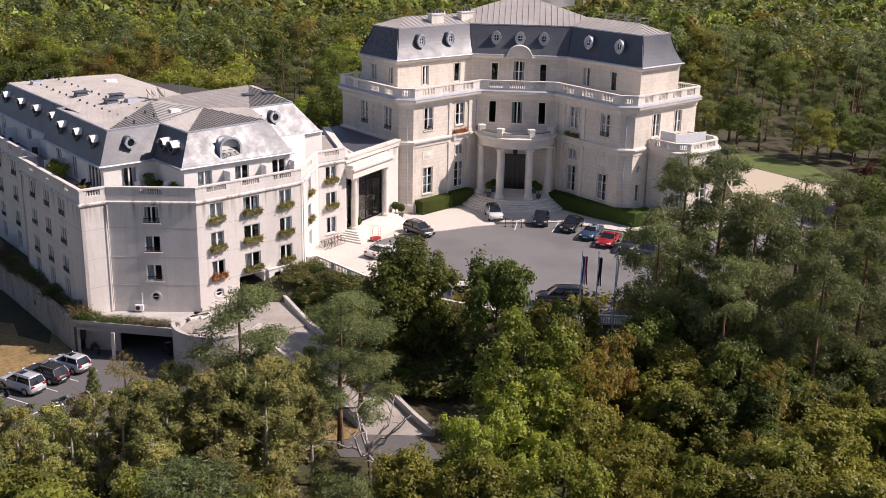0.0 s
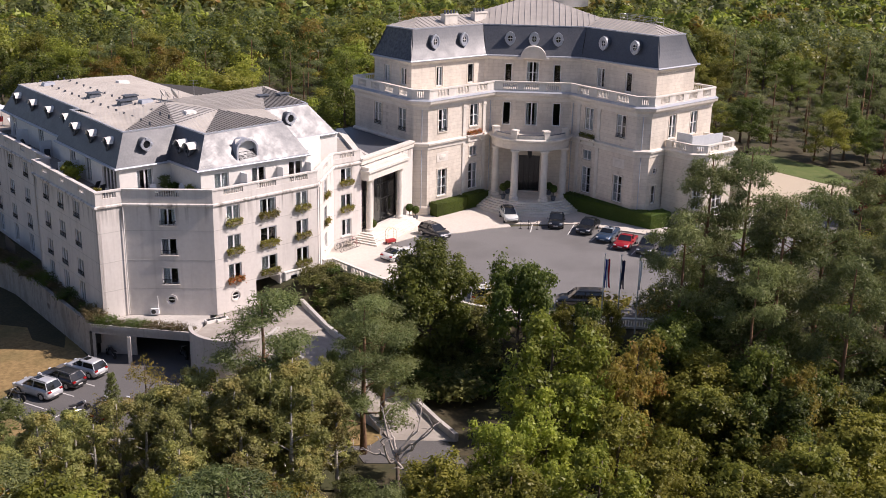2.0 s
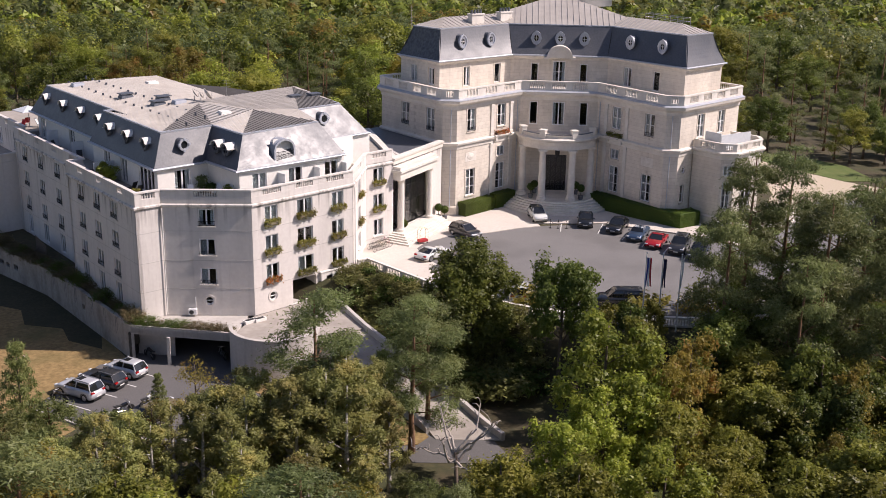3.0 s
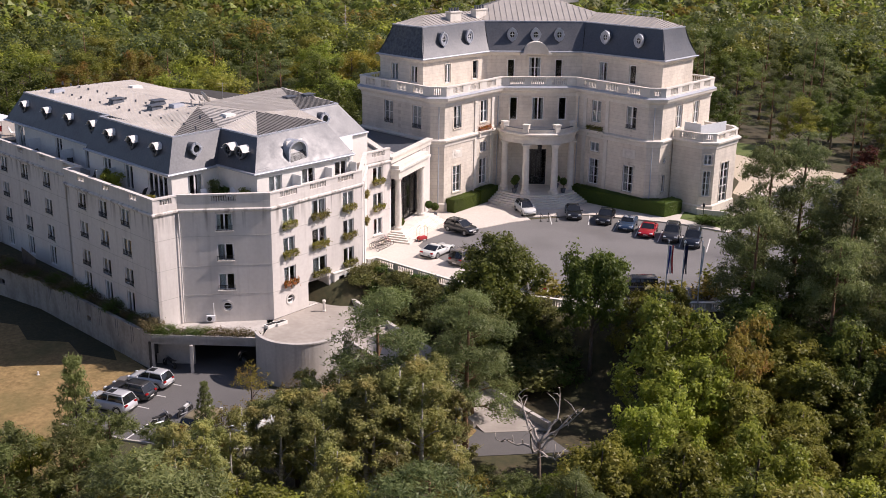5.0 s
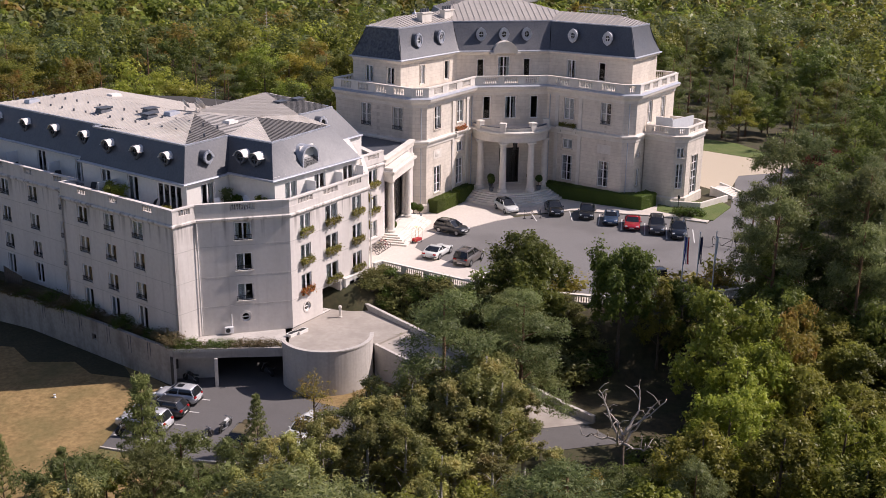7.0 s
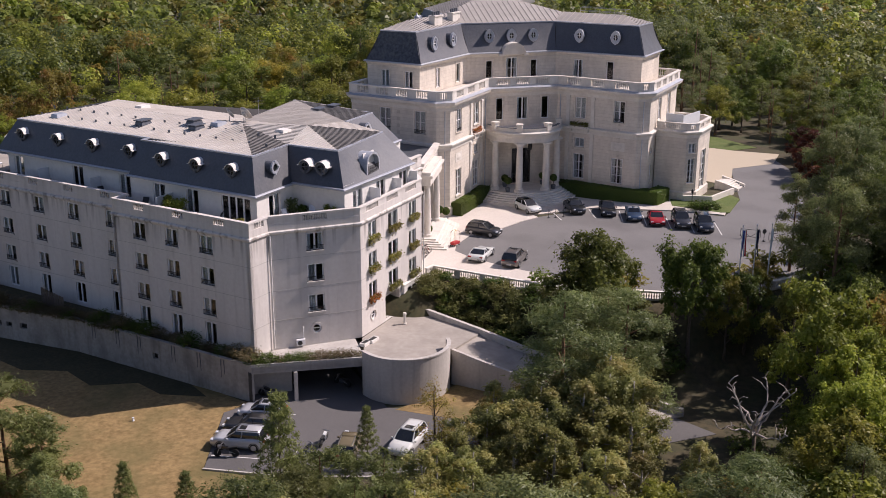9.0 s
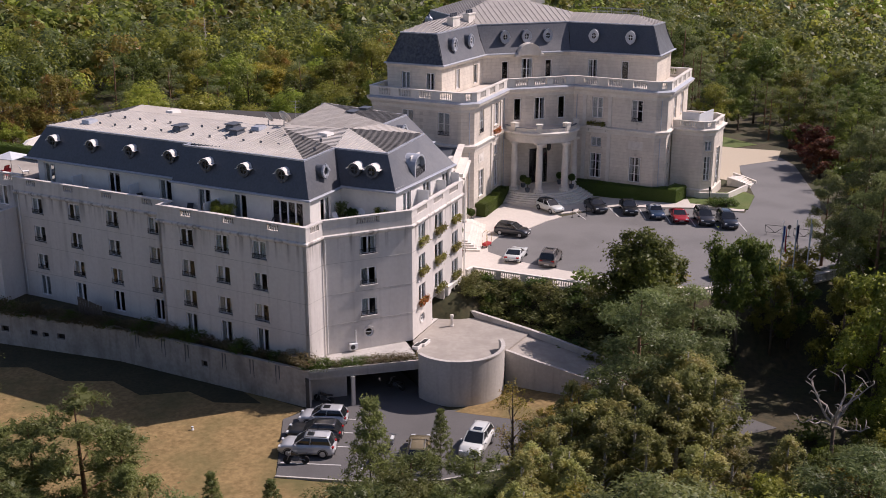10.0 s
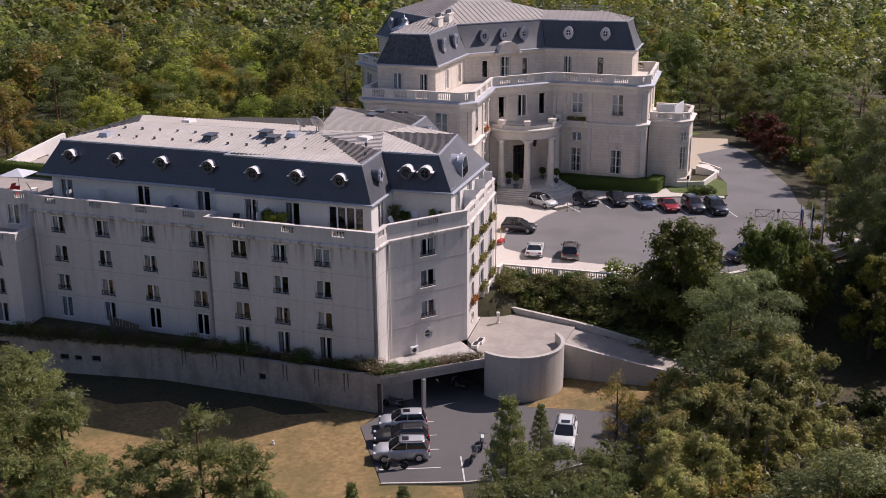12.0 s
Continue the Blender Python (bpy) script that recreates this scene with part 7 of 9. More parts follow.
# ---- vehicles ----
def loft(bm, rings, caps=True):
    rows = [[bm.verts.new(p) for p in r] for r in rings]
    for a, b2 in zip(rows, rows[1:]):
        for i in range(len(a)):
            j = (i + 1) % len(a)
            bm.faces.new((a[i], a[j], b2[j], b2[i]))
    if caps:
        bm.faces.new(rows[0][::-1]), bm.faces.new(rows[-1])


KINDS = {  # length, width, height, bonnet height, boot height, cabin foot (rear, front), roof (rear, front), wheel radius
    "hatchback": (4.05, 1.76, 1.50, 0.92, 0.98, (-1.92, 0.95), (-1.55, 0.15), 0.32),
    "suv": (4.50, 1.86, 1.68, 1.05, 1.08, (-2.12, 0.98), (-1.80, 0.15), 0.36),
    "estate": (4.55, 1.80, 1.46, 0.90, 0.95, (-2.12, 0.85), (-1.70, 0.0), 0.33),
    "saloon": (4.70, 1.83, 1.44, 0.90, 0.98, (-1.75, 0.85), (-1.00, 0.0), 0.34),
    "coupe": (4.40, 1.88, 1.27, 0.80, 0.90, (-1.85, 0.70), (-0.75, -0.10), 0.35),
    "beetle": (4.20, 1.80, 1.48, 0.98, 0.95, (-1.70, 0.85), (-0.75, 0.10), 0.34),
    "cabriolet": (4.45, 1.80, 1.30, 0.88, 0.98, (-0.95, 0.65), (-0.9, 0.15), 0.33),
    "van": (4.60, 1.85, 1.86, 1.12, 1.15, (-2.2, 1.15), (-2.12, 0.35), 0.33),
}


def car(kind, paint_mat, label, x, y, z, heading, roof_mat=None, name="car"):
    L, W, H, zb, zr, foot, roof, wr = KINDS[kind]
    th = empty(name, pose(x, y, z, 0, 0, heading), label, "van" if kind == "van" else "car")
    hw, lo = W / 2, 0.24
    wx = L * 0.305
    bm = bmesh.new()
    stations = []
    n = 16
    for k in range(n + 1):
        t = k / n
        px = -L / 2 + L * t
        top = zr + (zb - zr) * smoothstep(0.25, 0.75, t)
        nose, tail = smoothstep(1.0, 0.86, t) if t > 0.8 else 1.0, smoothstep(0.0, 0.08, t) if t < 0.1 else 1.0
        top = lo + (top - lo) * (0.62 + 0.38 * min(nose, tail)) if kind != "van" else lo + (top - lo) * (0.75 + 0.25 * min(nose, tail))
        w = hw * (0.84 + 0.16 * min(1, nose * 1.1, tail * 1.2))
        b0 = lo + (0.12 if t < 0.03 or t > 0.97 else 0.0)
        stations.append([(px, -w * 0.9, b0), (px, -w, b0 + 0.18), (px, -w, top - 0.22), (px, -w * 0.95, top - 0.06), (px, -w * 0.8, top), (px, w * 0.8, top), (px, w * 0.95, top - 0.06), (px, w, top - 0.22), (px, w, b0 + 0.18), (px, w * 0.9, b0)])
    loft(bm, stations)
    part("body", bm, paint_mat, th, smooth=True)
    belt = min(zb, zr) - 0.02
    if kind != "cabriolet":
        bm = bmesh.new()
        rings = []
        for f, zz, ins in ((0.0, belt, 0.88), (0.5, (belt + H) / 2, 0.84), (0.93, H - 0.05, 0.70)):
            x0, x1 = foot[0] + (roof[0] - foot[0]) * f, foot[1] + (roof[1] - foot[1]) * f
            rings.append([(x0, -hw * ins * 0.94, zz), (x1, -hw * ins * 0.9, zz), (x1 + 0.06 * (1 - f), 0, zz), (x1, hw * ins * 0.9, zz), (x0, hw * ins * 0.94, zz), (x0 - 0.05, 0, zz)])
        loft(bm, rings)
        part("glazing", bm, M["car_glass"], th, "dark tinted glass")
        bm = bmesh.new()
        x0, x1 = roof[0] - 0.05, roof[1] + 0.02
        rings = []
        for px, k in ((x0, 0.9), (x0 + 0.3, 1.0), ((x0 + x1) / 2, 1.02), (x1 - 0.25, 0.99), (x1, 0.88)):
            w = hw * 0.72 * k
            up = H - 0.05 + 0.05 * (k - 0.85) / 0.17
            rings.append([(px, -w, H - 0.09), (px, -w * 0.97, up - 0.02), (px, -w * 0.6, up), (px, w * 0.6, up), (px, w * 0.97, up - 0.02), (px, w, H - 0.09)])
        loft(bm, rings)
        part("roof", bm, roof_mat or paint_mat, th, smooth=True)
        for side in (-1, 1):
            for a, b2 in (((foot[1] + 0.02, 0.885, belt), (roof[1] + 0.02, 0.715, H - 0.07)), ((foot[0] + 0.05, 0.90, belt), (roof[0] + 0.02, 0.715, H - 0.07)), ((-0.35, 0.90, belt), (-0.42, 0.725, H - 0.07))):
                bm = bmesh.new()
                tube(bm, [(a[0], side * hw * a[1], a[2]), (b2[0], side * hw * b2[1], b2[2])], 0.045, 4)
                part("pillar", bm, paint_mat, th)
    else:
        bm = bmesh.new()
        box(bm, foot[0], -hw * 0.72, belt - 0.3, foot[1] - 0.1, hw * 0.72, belt + 0.045)
        part("cockpit", bm, M["plastic_black"], th)
        for px in (-0.15, -0.75):
            for side in (-1, 1):
                bm = bmesh.new()
                box(bm, px - 0.12, side * 0.36 - 0.22, belt - 0.1, px + 0.05, side * 0.36 + 0.22, belt + 0.36)
                bmesh.ops.bevel(bm, geom=bm.edges[:], offset=0.05, segments=2, affect="EDGES")
                part("seat", bm, M["curtain"], th, "pale leather seat")
        bm = bmesh.new()
        loft(bm, [[(foot[1] + 0.05, -hw * 0.8, belt), (foot[1] + 0.1, 0, belt), (foot[1] + 0.05, hw * 0.8, belt)], [(foot[1] - 0.4, -hw * 0.68, H), (foot[1] - 0.36, 0, H), (foot[1] - 0.4, hw * 0.68, H)]], caps=False)
        part("windscreen", bm, M["car_glass"], th)
    for sx in (-1, 1):
        for side in (-1, 1):
            bm = bmesh.new()
            m = Matrix.Translation((sx * wx, side * (hw - 0.10), wr)) @ Matrix.Rotation(radians(90), 4, "X")
            lathe(bm, [(wr * 0.62, -0.11), (wr * 0.95, -0.11), (wr, -0.08), (wr, 0.08), (wr * 0.95, 0.11), (wr * 0.62, 0.11)], 18, m)
            wh = part("wheel", bm, M["rubber"], th)
            bm = bmesh.new()
            lathe(bm, [(wr * 0.64, -0.115), (wr * 0.64, 0.115)], 14, m)
            for k in range(5):
                box(bm, -0.03, 0.05, -0.125, 0.03, wr * 0.6, 0.125, m @ Matrix.Rotation(k * 1.2566, 4, "Z"))
            part("rim", bm, M["rim"], wh, "alloy rim")
            bm = bmesh.new()
            ring = [(wr * 1.22 * math.cos(radians(a)), wr * 1.22 * math.sin(radians(a))) for a in range(0, 181, 15)]
            for (a0, c0), (a1, c1) in zip(ring, ring[1:]):
                y0 = side * (hw + 0.012)
                poly(bm, [(sx * wx + a0, y0, wr + c0), (sx * wx + a1, y0, wr + c1), (sx * wx + a1 * 0.86, y0, wr + c1 * 0.86), (sx * wx + a0 * 0.86, y0, wr + c0 * 0.86)])
            part("wheel_arch", bm, M["plastic_black"], th)
    nose_z = lo + (zb - lo) * 0.66
    for side in (-1, 1):
        for sx, mat, nm in ((1, "lamp_clear", "headlight"), (-1, "lamp_red", "tail_light")):
            bm = bmesh.new()
            zz = nose_z if sx > 0 else lo + (zr - lo) * 0.74
            box(bm, sx * (L / 2 - 0.22), side * hw * 0.5 - 0.03, zz - 0.08, sx * (L / 2 - 0.02), side * hw * 0.86, zz + 0.07)
            bmesh.ops.bevel(bm, geom=bm.edges[:], offset=0.025, segments=2, affect="EDGES")
            part(nm, bm, M[mat], th)
        bm = bmesh.new()
        box(bm, foot[1] - 0.28, side * hw - 0.02, belt - 0.02, foot[1] - 0.12, side * (hw + 0.16), belt + 0.13)
        bmesh.ops.bevel(bm, geom=bm.edges[:], offset=0.03, segments=2, affect="EDGES")
        part("mirror", bm, paint_mat, th)
    for sx in (1, -1):
        bm = bmesh.new()
        px = sx * (L / 2 - 0.015)
        box(bm, px - 0.03, -0.26, 0.42, px + 0.03, 0.26, 0.53)
        part("number_plate", bm, M["line_paint"], th, "blank pale number plate")
        bm = bmesh.new()
        box(bm, px - 0.05, -hw * 0.72, 0.25, px + 0.01, hw * 0.72, 0.40)
        part("bumper", bm, M["plastic_black"], th)
    if kind in ("suv", "estate"):
        for side in (-1, 1):
            bm = bmesh.new()
            box(bm, roof[0] + 0.1, side * hw * 0.62 - 0.02, H - 0.02, roof[1] - 0.1, side * hw * 0.62 + 0.02, H + 0.05)
            part("roof_rail", bm, M["rim"], th)
    if kind in ("hatchback", "suv"):
        bm = bmesh.new()
        box(bm, roof[1] - 0.75, -hw * 0.38, H - 0.005, roof[1] - 0.2, hw * 0.38, H + 0.006)
        part("sunroof", bm, M["car_glass"], th)
    return th


P = {k: paint(k + "_car_paint", c, mt) for k, (c, mt) in {
    "white": ((0.72, 0.73, 0.70), 0.0), "black": ((0.012, 0.013, 0.015), 0.2), "blue": ((0.05, 0.09, 0.16), 0.4), "red": ((0.42, 0.012, 0.018), 0.1),
    "graphite": ((0.055, 0.055, 0.058), 0.5), "silver": ((0.62, 0.63, 0.65), 0.25), "bronze": ((0.20, 0.175, 0.155), 0.5), "gold": ((0.30, 0.24, 0.13), 0.5), "navy": ((0.02, 0.025, 0.035), 0.4)}.items()}
ZF, ZY = 2.04, LOW + 0.06
car("hatchback", P["white"], "white crossover car with a black roof by the entrance steps", 40.5, 27.0, 2.13, -84, P["black"])
car("beetle", P["black"], "black rounded retro car parked in the forecourt bays", 46.0, 25.1, ZF, -100)
car("saloon", P["black"], "black saloon car parked in the forecourt bays", 49.4, 22.9, ZF, -115)
car("cabriolet", P["blue"], "blue open convertible parked in the forecourt bays", 51.2, 19.8, ZF, -117)
car("coupe", P["red"], "red sports coupe parked in the forecourt bays", 52.7, 17.1, ZF, -117)
car("suv", P["graphite"], "dark grey off-road car parked in the forecourt bays", 54.8, 15.0, ZF, -115)
car("suv", P["navy"], "black sport-utility car in the end parking bay", 56.4, 12.7, ZF, -115)
car("hatchback", P["graphite"], "dark grey small car at the forecourt kerb", 31.4, 20.0, ZF, -50)
car("coupe", P["white"], "white sports coupe parked facing the mansion", 27.5, 12.0, ZF, 48)
car("suv", P["bronze"], "grey-brown sport-utility car parked facing the mansion", 30.1, 9.1, ZF, 48)
car("suv", P["white"], "white sport-utility car half hidden by trees", 35.4, -0.3, ZF, 84)
car("van", P["black"], "black people carrier behind the forecourt trees", 44.6, -2.6, ZF, 176)
car("hatchback", P["silver"], "silver hatchback beside the garage mouth", -0.9, -6.5, ZY, 150)
car("estate", P["graphite"], "dark grey estate car in the lower yard", -2.4, -8.7, ZY, 150)
car("suv", P["silver"], "silver compact off-road car in the lower yard", -3.8, -11.0, ZY, 150)
car("estate", P["gold"], "gold-brown car half hidden by young pines", 4.0, -15.2, ZY, 62)
car("suv", P["white"], "white sport-utility car in the lower yard beside trees", 8.6, -16.2, ZY, -134)

# painted bay lines
for x, y, a, ln in ((43.0, 24.3, -100, 4.6), (47.6, 23.6, -108, 4.8), (50.2, 21.0, -116, 4.8), (51.9, 18.3, -116, 4.8), (53.8, 16.0, -116, 4.8), (55.5, 13.8, -116, 4.8), (58.0, 12.0, -116, 5.4),
                    (0.9, -6.6, 150, 2.0), (-0.3, -8.8, 150, 2.2), (-1.6, -10.9, 150, 2.4), (-4.2, -12.9, 150, 4.8), (-0.8, -15.2, 60, 4.0)):
    b = bmesh.new()
    box(b, -ln / 2, -0.06, 0, ln / 2, 0.06, 0.012)
    part("bay_line", b, M["line_paint"], None, "white painted parking bay line", kind="structure", at=pose(x, y, (ZF if y > 0 else ZY) - 0.003, 0, 0, a))


def wheel_ring(bm, cx, cz, r, t, y0=0.0, seg=18):
    pts = [(cx + r * math.cos(2 * math.pi * k / seg), y0, cz + r * math.sin(2 * math.pi * k / seg)) for k in range(seg)]
    for k in range(seg):
        tube(bm, [pts[k], pts[(k + 1) % seg]], t, 5)


def motorbike(label, x, y, z, heading, mat, name="motorcycle"):
    th = empty(name, pose(x, y, z, 8, 0, heading), label, "motorcycle")
    for px in (-0.7, 0.72):
        bm = bmesh.new()
        lathe(bm, [(0.2, -0.06), (0.30, -0.06), (0.32, 0), (0.30, 0.06), (0.2, 0.06)], 16, Matrix.Translation((px, 0, 0.32)) @ Matrix.Rotation(radians(90), 4, "X"))
        part("wheel", bm, M["rubber"], th)
    bm = bmesh.new()
    loft(bm, [[(-0.2, -0.1, 0.62), (0.42, -0.13, 0.70), (0.42, 0.13, 0.70), (-0.2, 0.1, 0.62)], [(-0.12, -0.12, 0.84), (0.35, -0.12, 0.92), (0.35, 0.12, 0.92), (-0.12, 0.12, 0.84)]])
    part("tank", bm, mat, th)
    bm = bmesh.new()
    loft(bm, [[(-0.85, -0.1, 0.78), (-0.1, -0.13, 0.70), (-0.1, 0.13, 0.70), (-0.85, 0.1, 0.78)], [(-0.88, -0.09, 0.88), (-0.12, -0.12, 0.80), (-0.12, 0.12, 0.80), (-0.88, 0.09, 0.88)]])
    part("seat", bm, M["plastic_black"], th)
    bm = bmesh.new()
    for side in (-1, 1):
        tube(bm, [(0.72, side * 0.09, 0.32), (0.45, side * 0.08, 0.98)], 0.035, 6)
        part("fork", bm, M["rim"], th)
        bm = bmesh.new()
    tube(bm, [(0.38, -0.38, 1.02), (0.48, 0, 0.99), (0.38, 0.38, 1.02)], 0.022, 6)
    part("handlebar", bm, M["rim"], th)
    bm = bmesh.new()
    tube(bm, [(-0.7, 0.08, 0.32), (-0.1, 0.06, 0.5), (0.45, 0, 0.8)], 0.03, 6)
    part("frame_tube", bm, M["rim"], th)
    bm = bmesh.new()
    tube(bm, [(-0.75, -0.14, 0.35), (0.1, -0.15, 0.28)], 0.05, 6)
    part("exhaust", bm, M["rim"], th)
    bm = bmesh.new()
    box(bm, -0.22, -0.16, 0.25, 0.3, 0.16, 0.6)
    bmesh.ops.bevel(bm, geom=bm.edges[:], offset=0.06, segments=2, affect="EDGES")
    part("engine", bm, M["lead"], th)
    bm = bmesh.new()
    lathe(bm, [(0.09, 0), (0.1, 0.06), (0.07, 0.1)], 10, Matrix.Translation((0.52, 0, 0.86)) @ Matrix.Rotation(radians(90), 4, "Y"))
    part("headlight", bm, M["lamp_clear"], th)
    return th


motorbike("black motorcycle parked on a white line in the yard", 0.7, -14.5, ZY, 40, P["black"])
motorbike("black and white motorcycle in the lower yard", 2.5, -13.0, ZY, 55, P["white"])
motorbike("black scooter parked at the edge of the dry lawn", -5.2, -12.4, ZY, 155, P["black"], "scooter")
motorbike("dark motorcycle in the shade of the garage mouth", 0.4, -2.8, ZY, 130, P["graphite"])
motorbike("dark scooter in the shade of the garage mouth", 7.2, -2.8, ZY, 120, P["black"], "scooter")


def bicycle(x, y, z, heading, mat, label):
    th = empty("bicycle", pose(x, y, z, 6, 0, heading), label, "bicycle")
    for px in (-0.52, 0.52):
        bm = bmesh.new()
        wheel_ring(bm, px, 0.34, 0.33, 0.022)
        for k in range(6):
            a = k * math.pi / 6
            tube(bm, [(px - 0.32 * math.cos(a), 0, 0.34 - 0.32 * math.sin(a)), (px + 0.32 * math.cos(a), 0, 0.34 + 0.32 * math.sin(a))], 0.004, 3)
        part("wheel", bm, M["rubber"], th)
    bm = bmesh.new()
    for a, b2 in (((-0.52, 0.34), (-0.12, 0.3)), ((-0.52, 0.34), (-0.2, 0.75)), ((-0.12, 0.3), (-0.22, 0.85)), ((-0.12, 0.3), (0.36, 0.78)), ((-0.2, 0.75), (0.36, 0.82)), ((0.34, 0.92), (0.52, 0.34))):
        tube(bm, [(a[0], 0, a[1]), (b2[0], 0, b2[1])], 0.02, 6)
    part("frame", bm, mat, th)
    bm = bmesh.new()
    tube(bm, [(0.28, -0.28, 0.98), (0.34, 0, 0.96), (0.28, 0.28, 0.98)], 0.016, 5)
    part("handlebar", bm, M["plastic_black"], th)
    bm = bmesh.new()
    box(bm, -0.36, -0.07, 0.86, -0.1, 0.07, 0.92)
    part("saddle", bm, M["plastic_black"], th)
    return th


for k in range(6):
    bicycle(20.9 + 0.32 * k, 13.9 + 0.42 * k, 2.12, 128 + 6 * (k % 3), P[("navy", "bronze", "black", "gold", "graphite", "red")[k]], ("dark bicycle in the row against the annex wall", "brown bicycle in the row against the annex wall")[k % 2])

# ---- hedges, planters, terraces ----
def leafy_shell(seed, path, width, z0, z1, mat, label, name="hedge", leaf=0.075, dense=150, rounding=0.12):
    """A clipped hedge: an uneven solid core covered with small leaves."""
    rg = np.random.default_rng(seed)
    left, right = offset(path, -width / 2), offset(path, width / 2)
    bm = bmesh.new()
    sweep(bm, path, [(-width / 2 + 0.05, z0), (width / 2 - 0.05, z0), (width / 2 - 0.03, z1 - 0.15), (width / 2 - 0.18, z1 - 0.05), (-width / 2 + 0.18, z1 - 0.05), (-width / 2 + 0.03, z1 - 0.15)])
    th = part(name, bm, M["hedge"])
    tagged(th, label, "hedge")
    pts, nrms = [], []
    for (a, b2), (c, d) in zip(zip(left, left[1:]), zip(right, right[1:])):
        for e0, e1, out in ((a, b2, -1), (c, d, 1)):
            e0, e1 = np.array(e0), np.array(e1)
            ln = np.linalg.norm(e1 - e0)
            nv = np.array([(e1 - e0)[1], -(e1 - e0)[0]]) / ln * out
            n = int(dense * ln * (z1 - z0))
            u, v = rg.random(n), rg.random(n)
            q = e0 + (e1 - e0) * u[:, None]
            pts.append(np.c_[q, z0 + (z1 - z0) * v])
            nrms.append(np.tile([nv[0], nv[1], 0.25], (n, 1)))
        a, b2, c, d = map(np.array, (a, b2, c, d))
        n = int(dense * np.linalg.norm(b2 - a) * width)
        u, v = rg.random((n, 1)), rg.random((n, 1))
        q = (a + (b2 - a) * u) * (1 - v) + (c + (d - c) * u) * v
        pts.append(np.c_[q, np.full(n, z1) - rg.random(n) * 0.06])
        nrms.append(np.tile([0, 0, 1.0], (n, 1)))
    for cap, other in ((0, 1), (-1, -2)):
        a, c = np.array(left[cap]), np.array(right[cap])
        n = int(dense * width * (z1 - z0))
        q = a + (c - a) * rg.random((n, 1))
        dv = np.array(path[cap]) - np.array(path[other])
        pts.append(np.c_[q, z0 + (z1 - z0) * rg.random(n)])
        nrms.append(np.tile([*(dv / np.linalg.norm(dv)), 0.2], (n, 1)))
    p, nrm = np.concatenate(pts), np.concatenate(nrms)
    blade_mesh(rg, p, nrm, leaf, M["hedge"], th)
    return th


def blade_mesh(rg, p, nrm, leaf, mat, parent, name="leaves"):
    n = len(p)
    nrm = nrm + rg.normal(scale=0.5, size=(n, 3))
    nrm /= np.linalg.norm(nrm, axis=1)[:, None]
    t = np.cross(nrm, rg.normal(size=(n, 3)))
    t /= np.linalg.norm(t, axis=1)[:, None]
    s = np.cross(nrm, t)
    a = (leaf * (0.6 + 0.8 * rg.random(n)))[:, None]
    quad = np.stack([p - t * a, p + s * a * 0.6, p + t * a, p - s * a * 0.6], 1).reshape(-1, 3)
    me = bpy.data.meshes.new(name)
    me.from_pydata(quad.tolist(), [], [(4 * i, 4 * i + 1, 4 * i + 2, 4 * i + 3) for i in range(n)])
    me.materials.append(mat)
    return part(name, me, None, parent)


leafy_shell(1, [(31.4, 28.3), (35.2, 31.9)], 1.5, 2.05, 3.75, "hedge", "clipped green box hedge under the mansion windows", dense=90)
leafy_shell(2, [(35.4, 32.2), (38.0, 34.6)], 1.5, 2.05, 3.9, "hedge", "clipped dark hedge beside the entrance porch", dense=90)
leafy_shell(3, [(48.2, 33.6), (52.6, 28.6), (57.0, 24.4), (59.2, 25.6)], 1.7, 2.05, 3.9, "hedge", "long clipped hedge along the mansion front", dense=90)

leafy_shell(4, [S(51.5, -11.6), S(38.0, -11.6)], 1.2, 11.42, 12.7, "hedge", "clipped hedge along the far roof terrace", dense=90)

SHRUB = [bush(201, "ivy", 220, 0.08, "trailing shrub in the planting strip"), bush(202, "hedge", 220, 0.08, "dark green shrub in the planting strip")]
BANK = [bush(203, "bank", 190, 0.1, "dense evergreen shrub on the bank", n=11), bush(204, "hedge", 190, 0.1, "dense dark evergreen shrub on the bank", n=11)]
models += SHRUB + BANK
grnd = random.Random(5)

# planting strip round the annex
for k in range(34):
    s = -0.2 + k * 1.13
    off = 0.75 if s < 20 else 0.75 + (s - 20) * 0.15
    x, y = S(s + grnd.uniform(-0.3, 0.3), off + grnd.uniform(-0.15, 0.25))
    stand(SHRUB[grnd.random() < 0.3], x, y, 0.02 + grnd.uniform(1.0, 1.9), 2, low=0.0, wide=grnd.uniform(1.0, 1.4))
for k in range(13):
    t = (k + 0.5) / 13
    x, y = edge_l[0] + (edge_r[0] - edge_l[0]) * t, edge_l[1] + (edge_r[1] - edge_l[1]) * t + 0.75
    stand(SHRUB[0 if grnd.random() < 0.7 else 1], x, y, grnd.uniform(0.8, 1.25), 2, low=-0.02, wide=grnd.uniform(1.2, 1.7))
for k in range(22):
    s = 15.5 + k * 1.07
    x, y = S(s, 1.35 + max(0, s - 21) * 0.155)
    stand(SHRUB[grnd.random() < 0.35], x, y, grnd.uniform(0.7, 1.25), 2, low=-0.1, wide=grnd.uniform(1.5, 2.1))
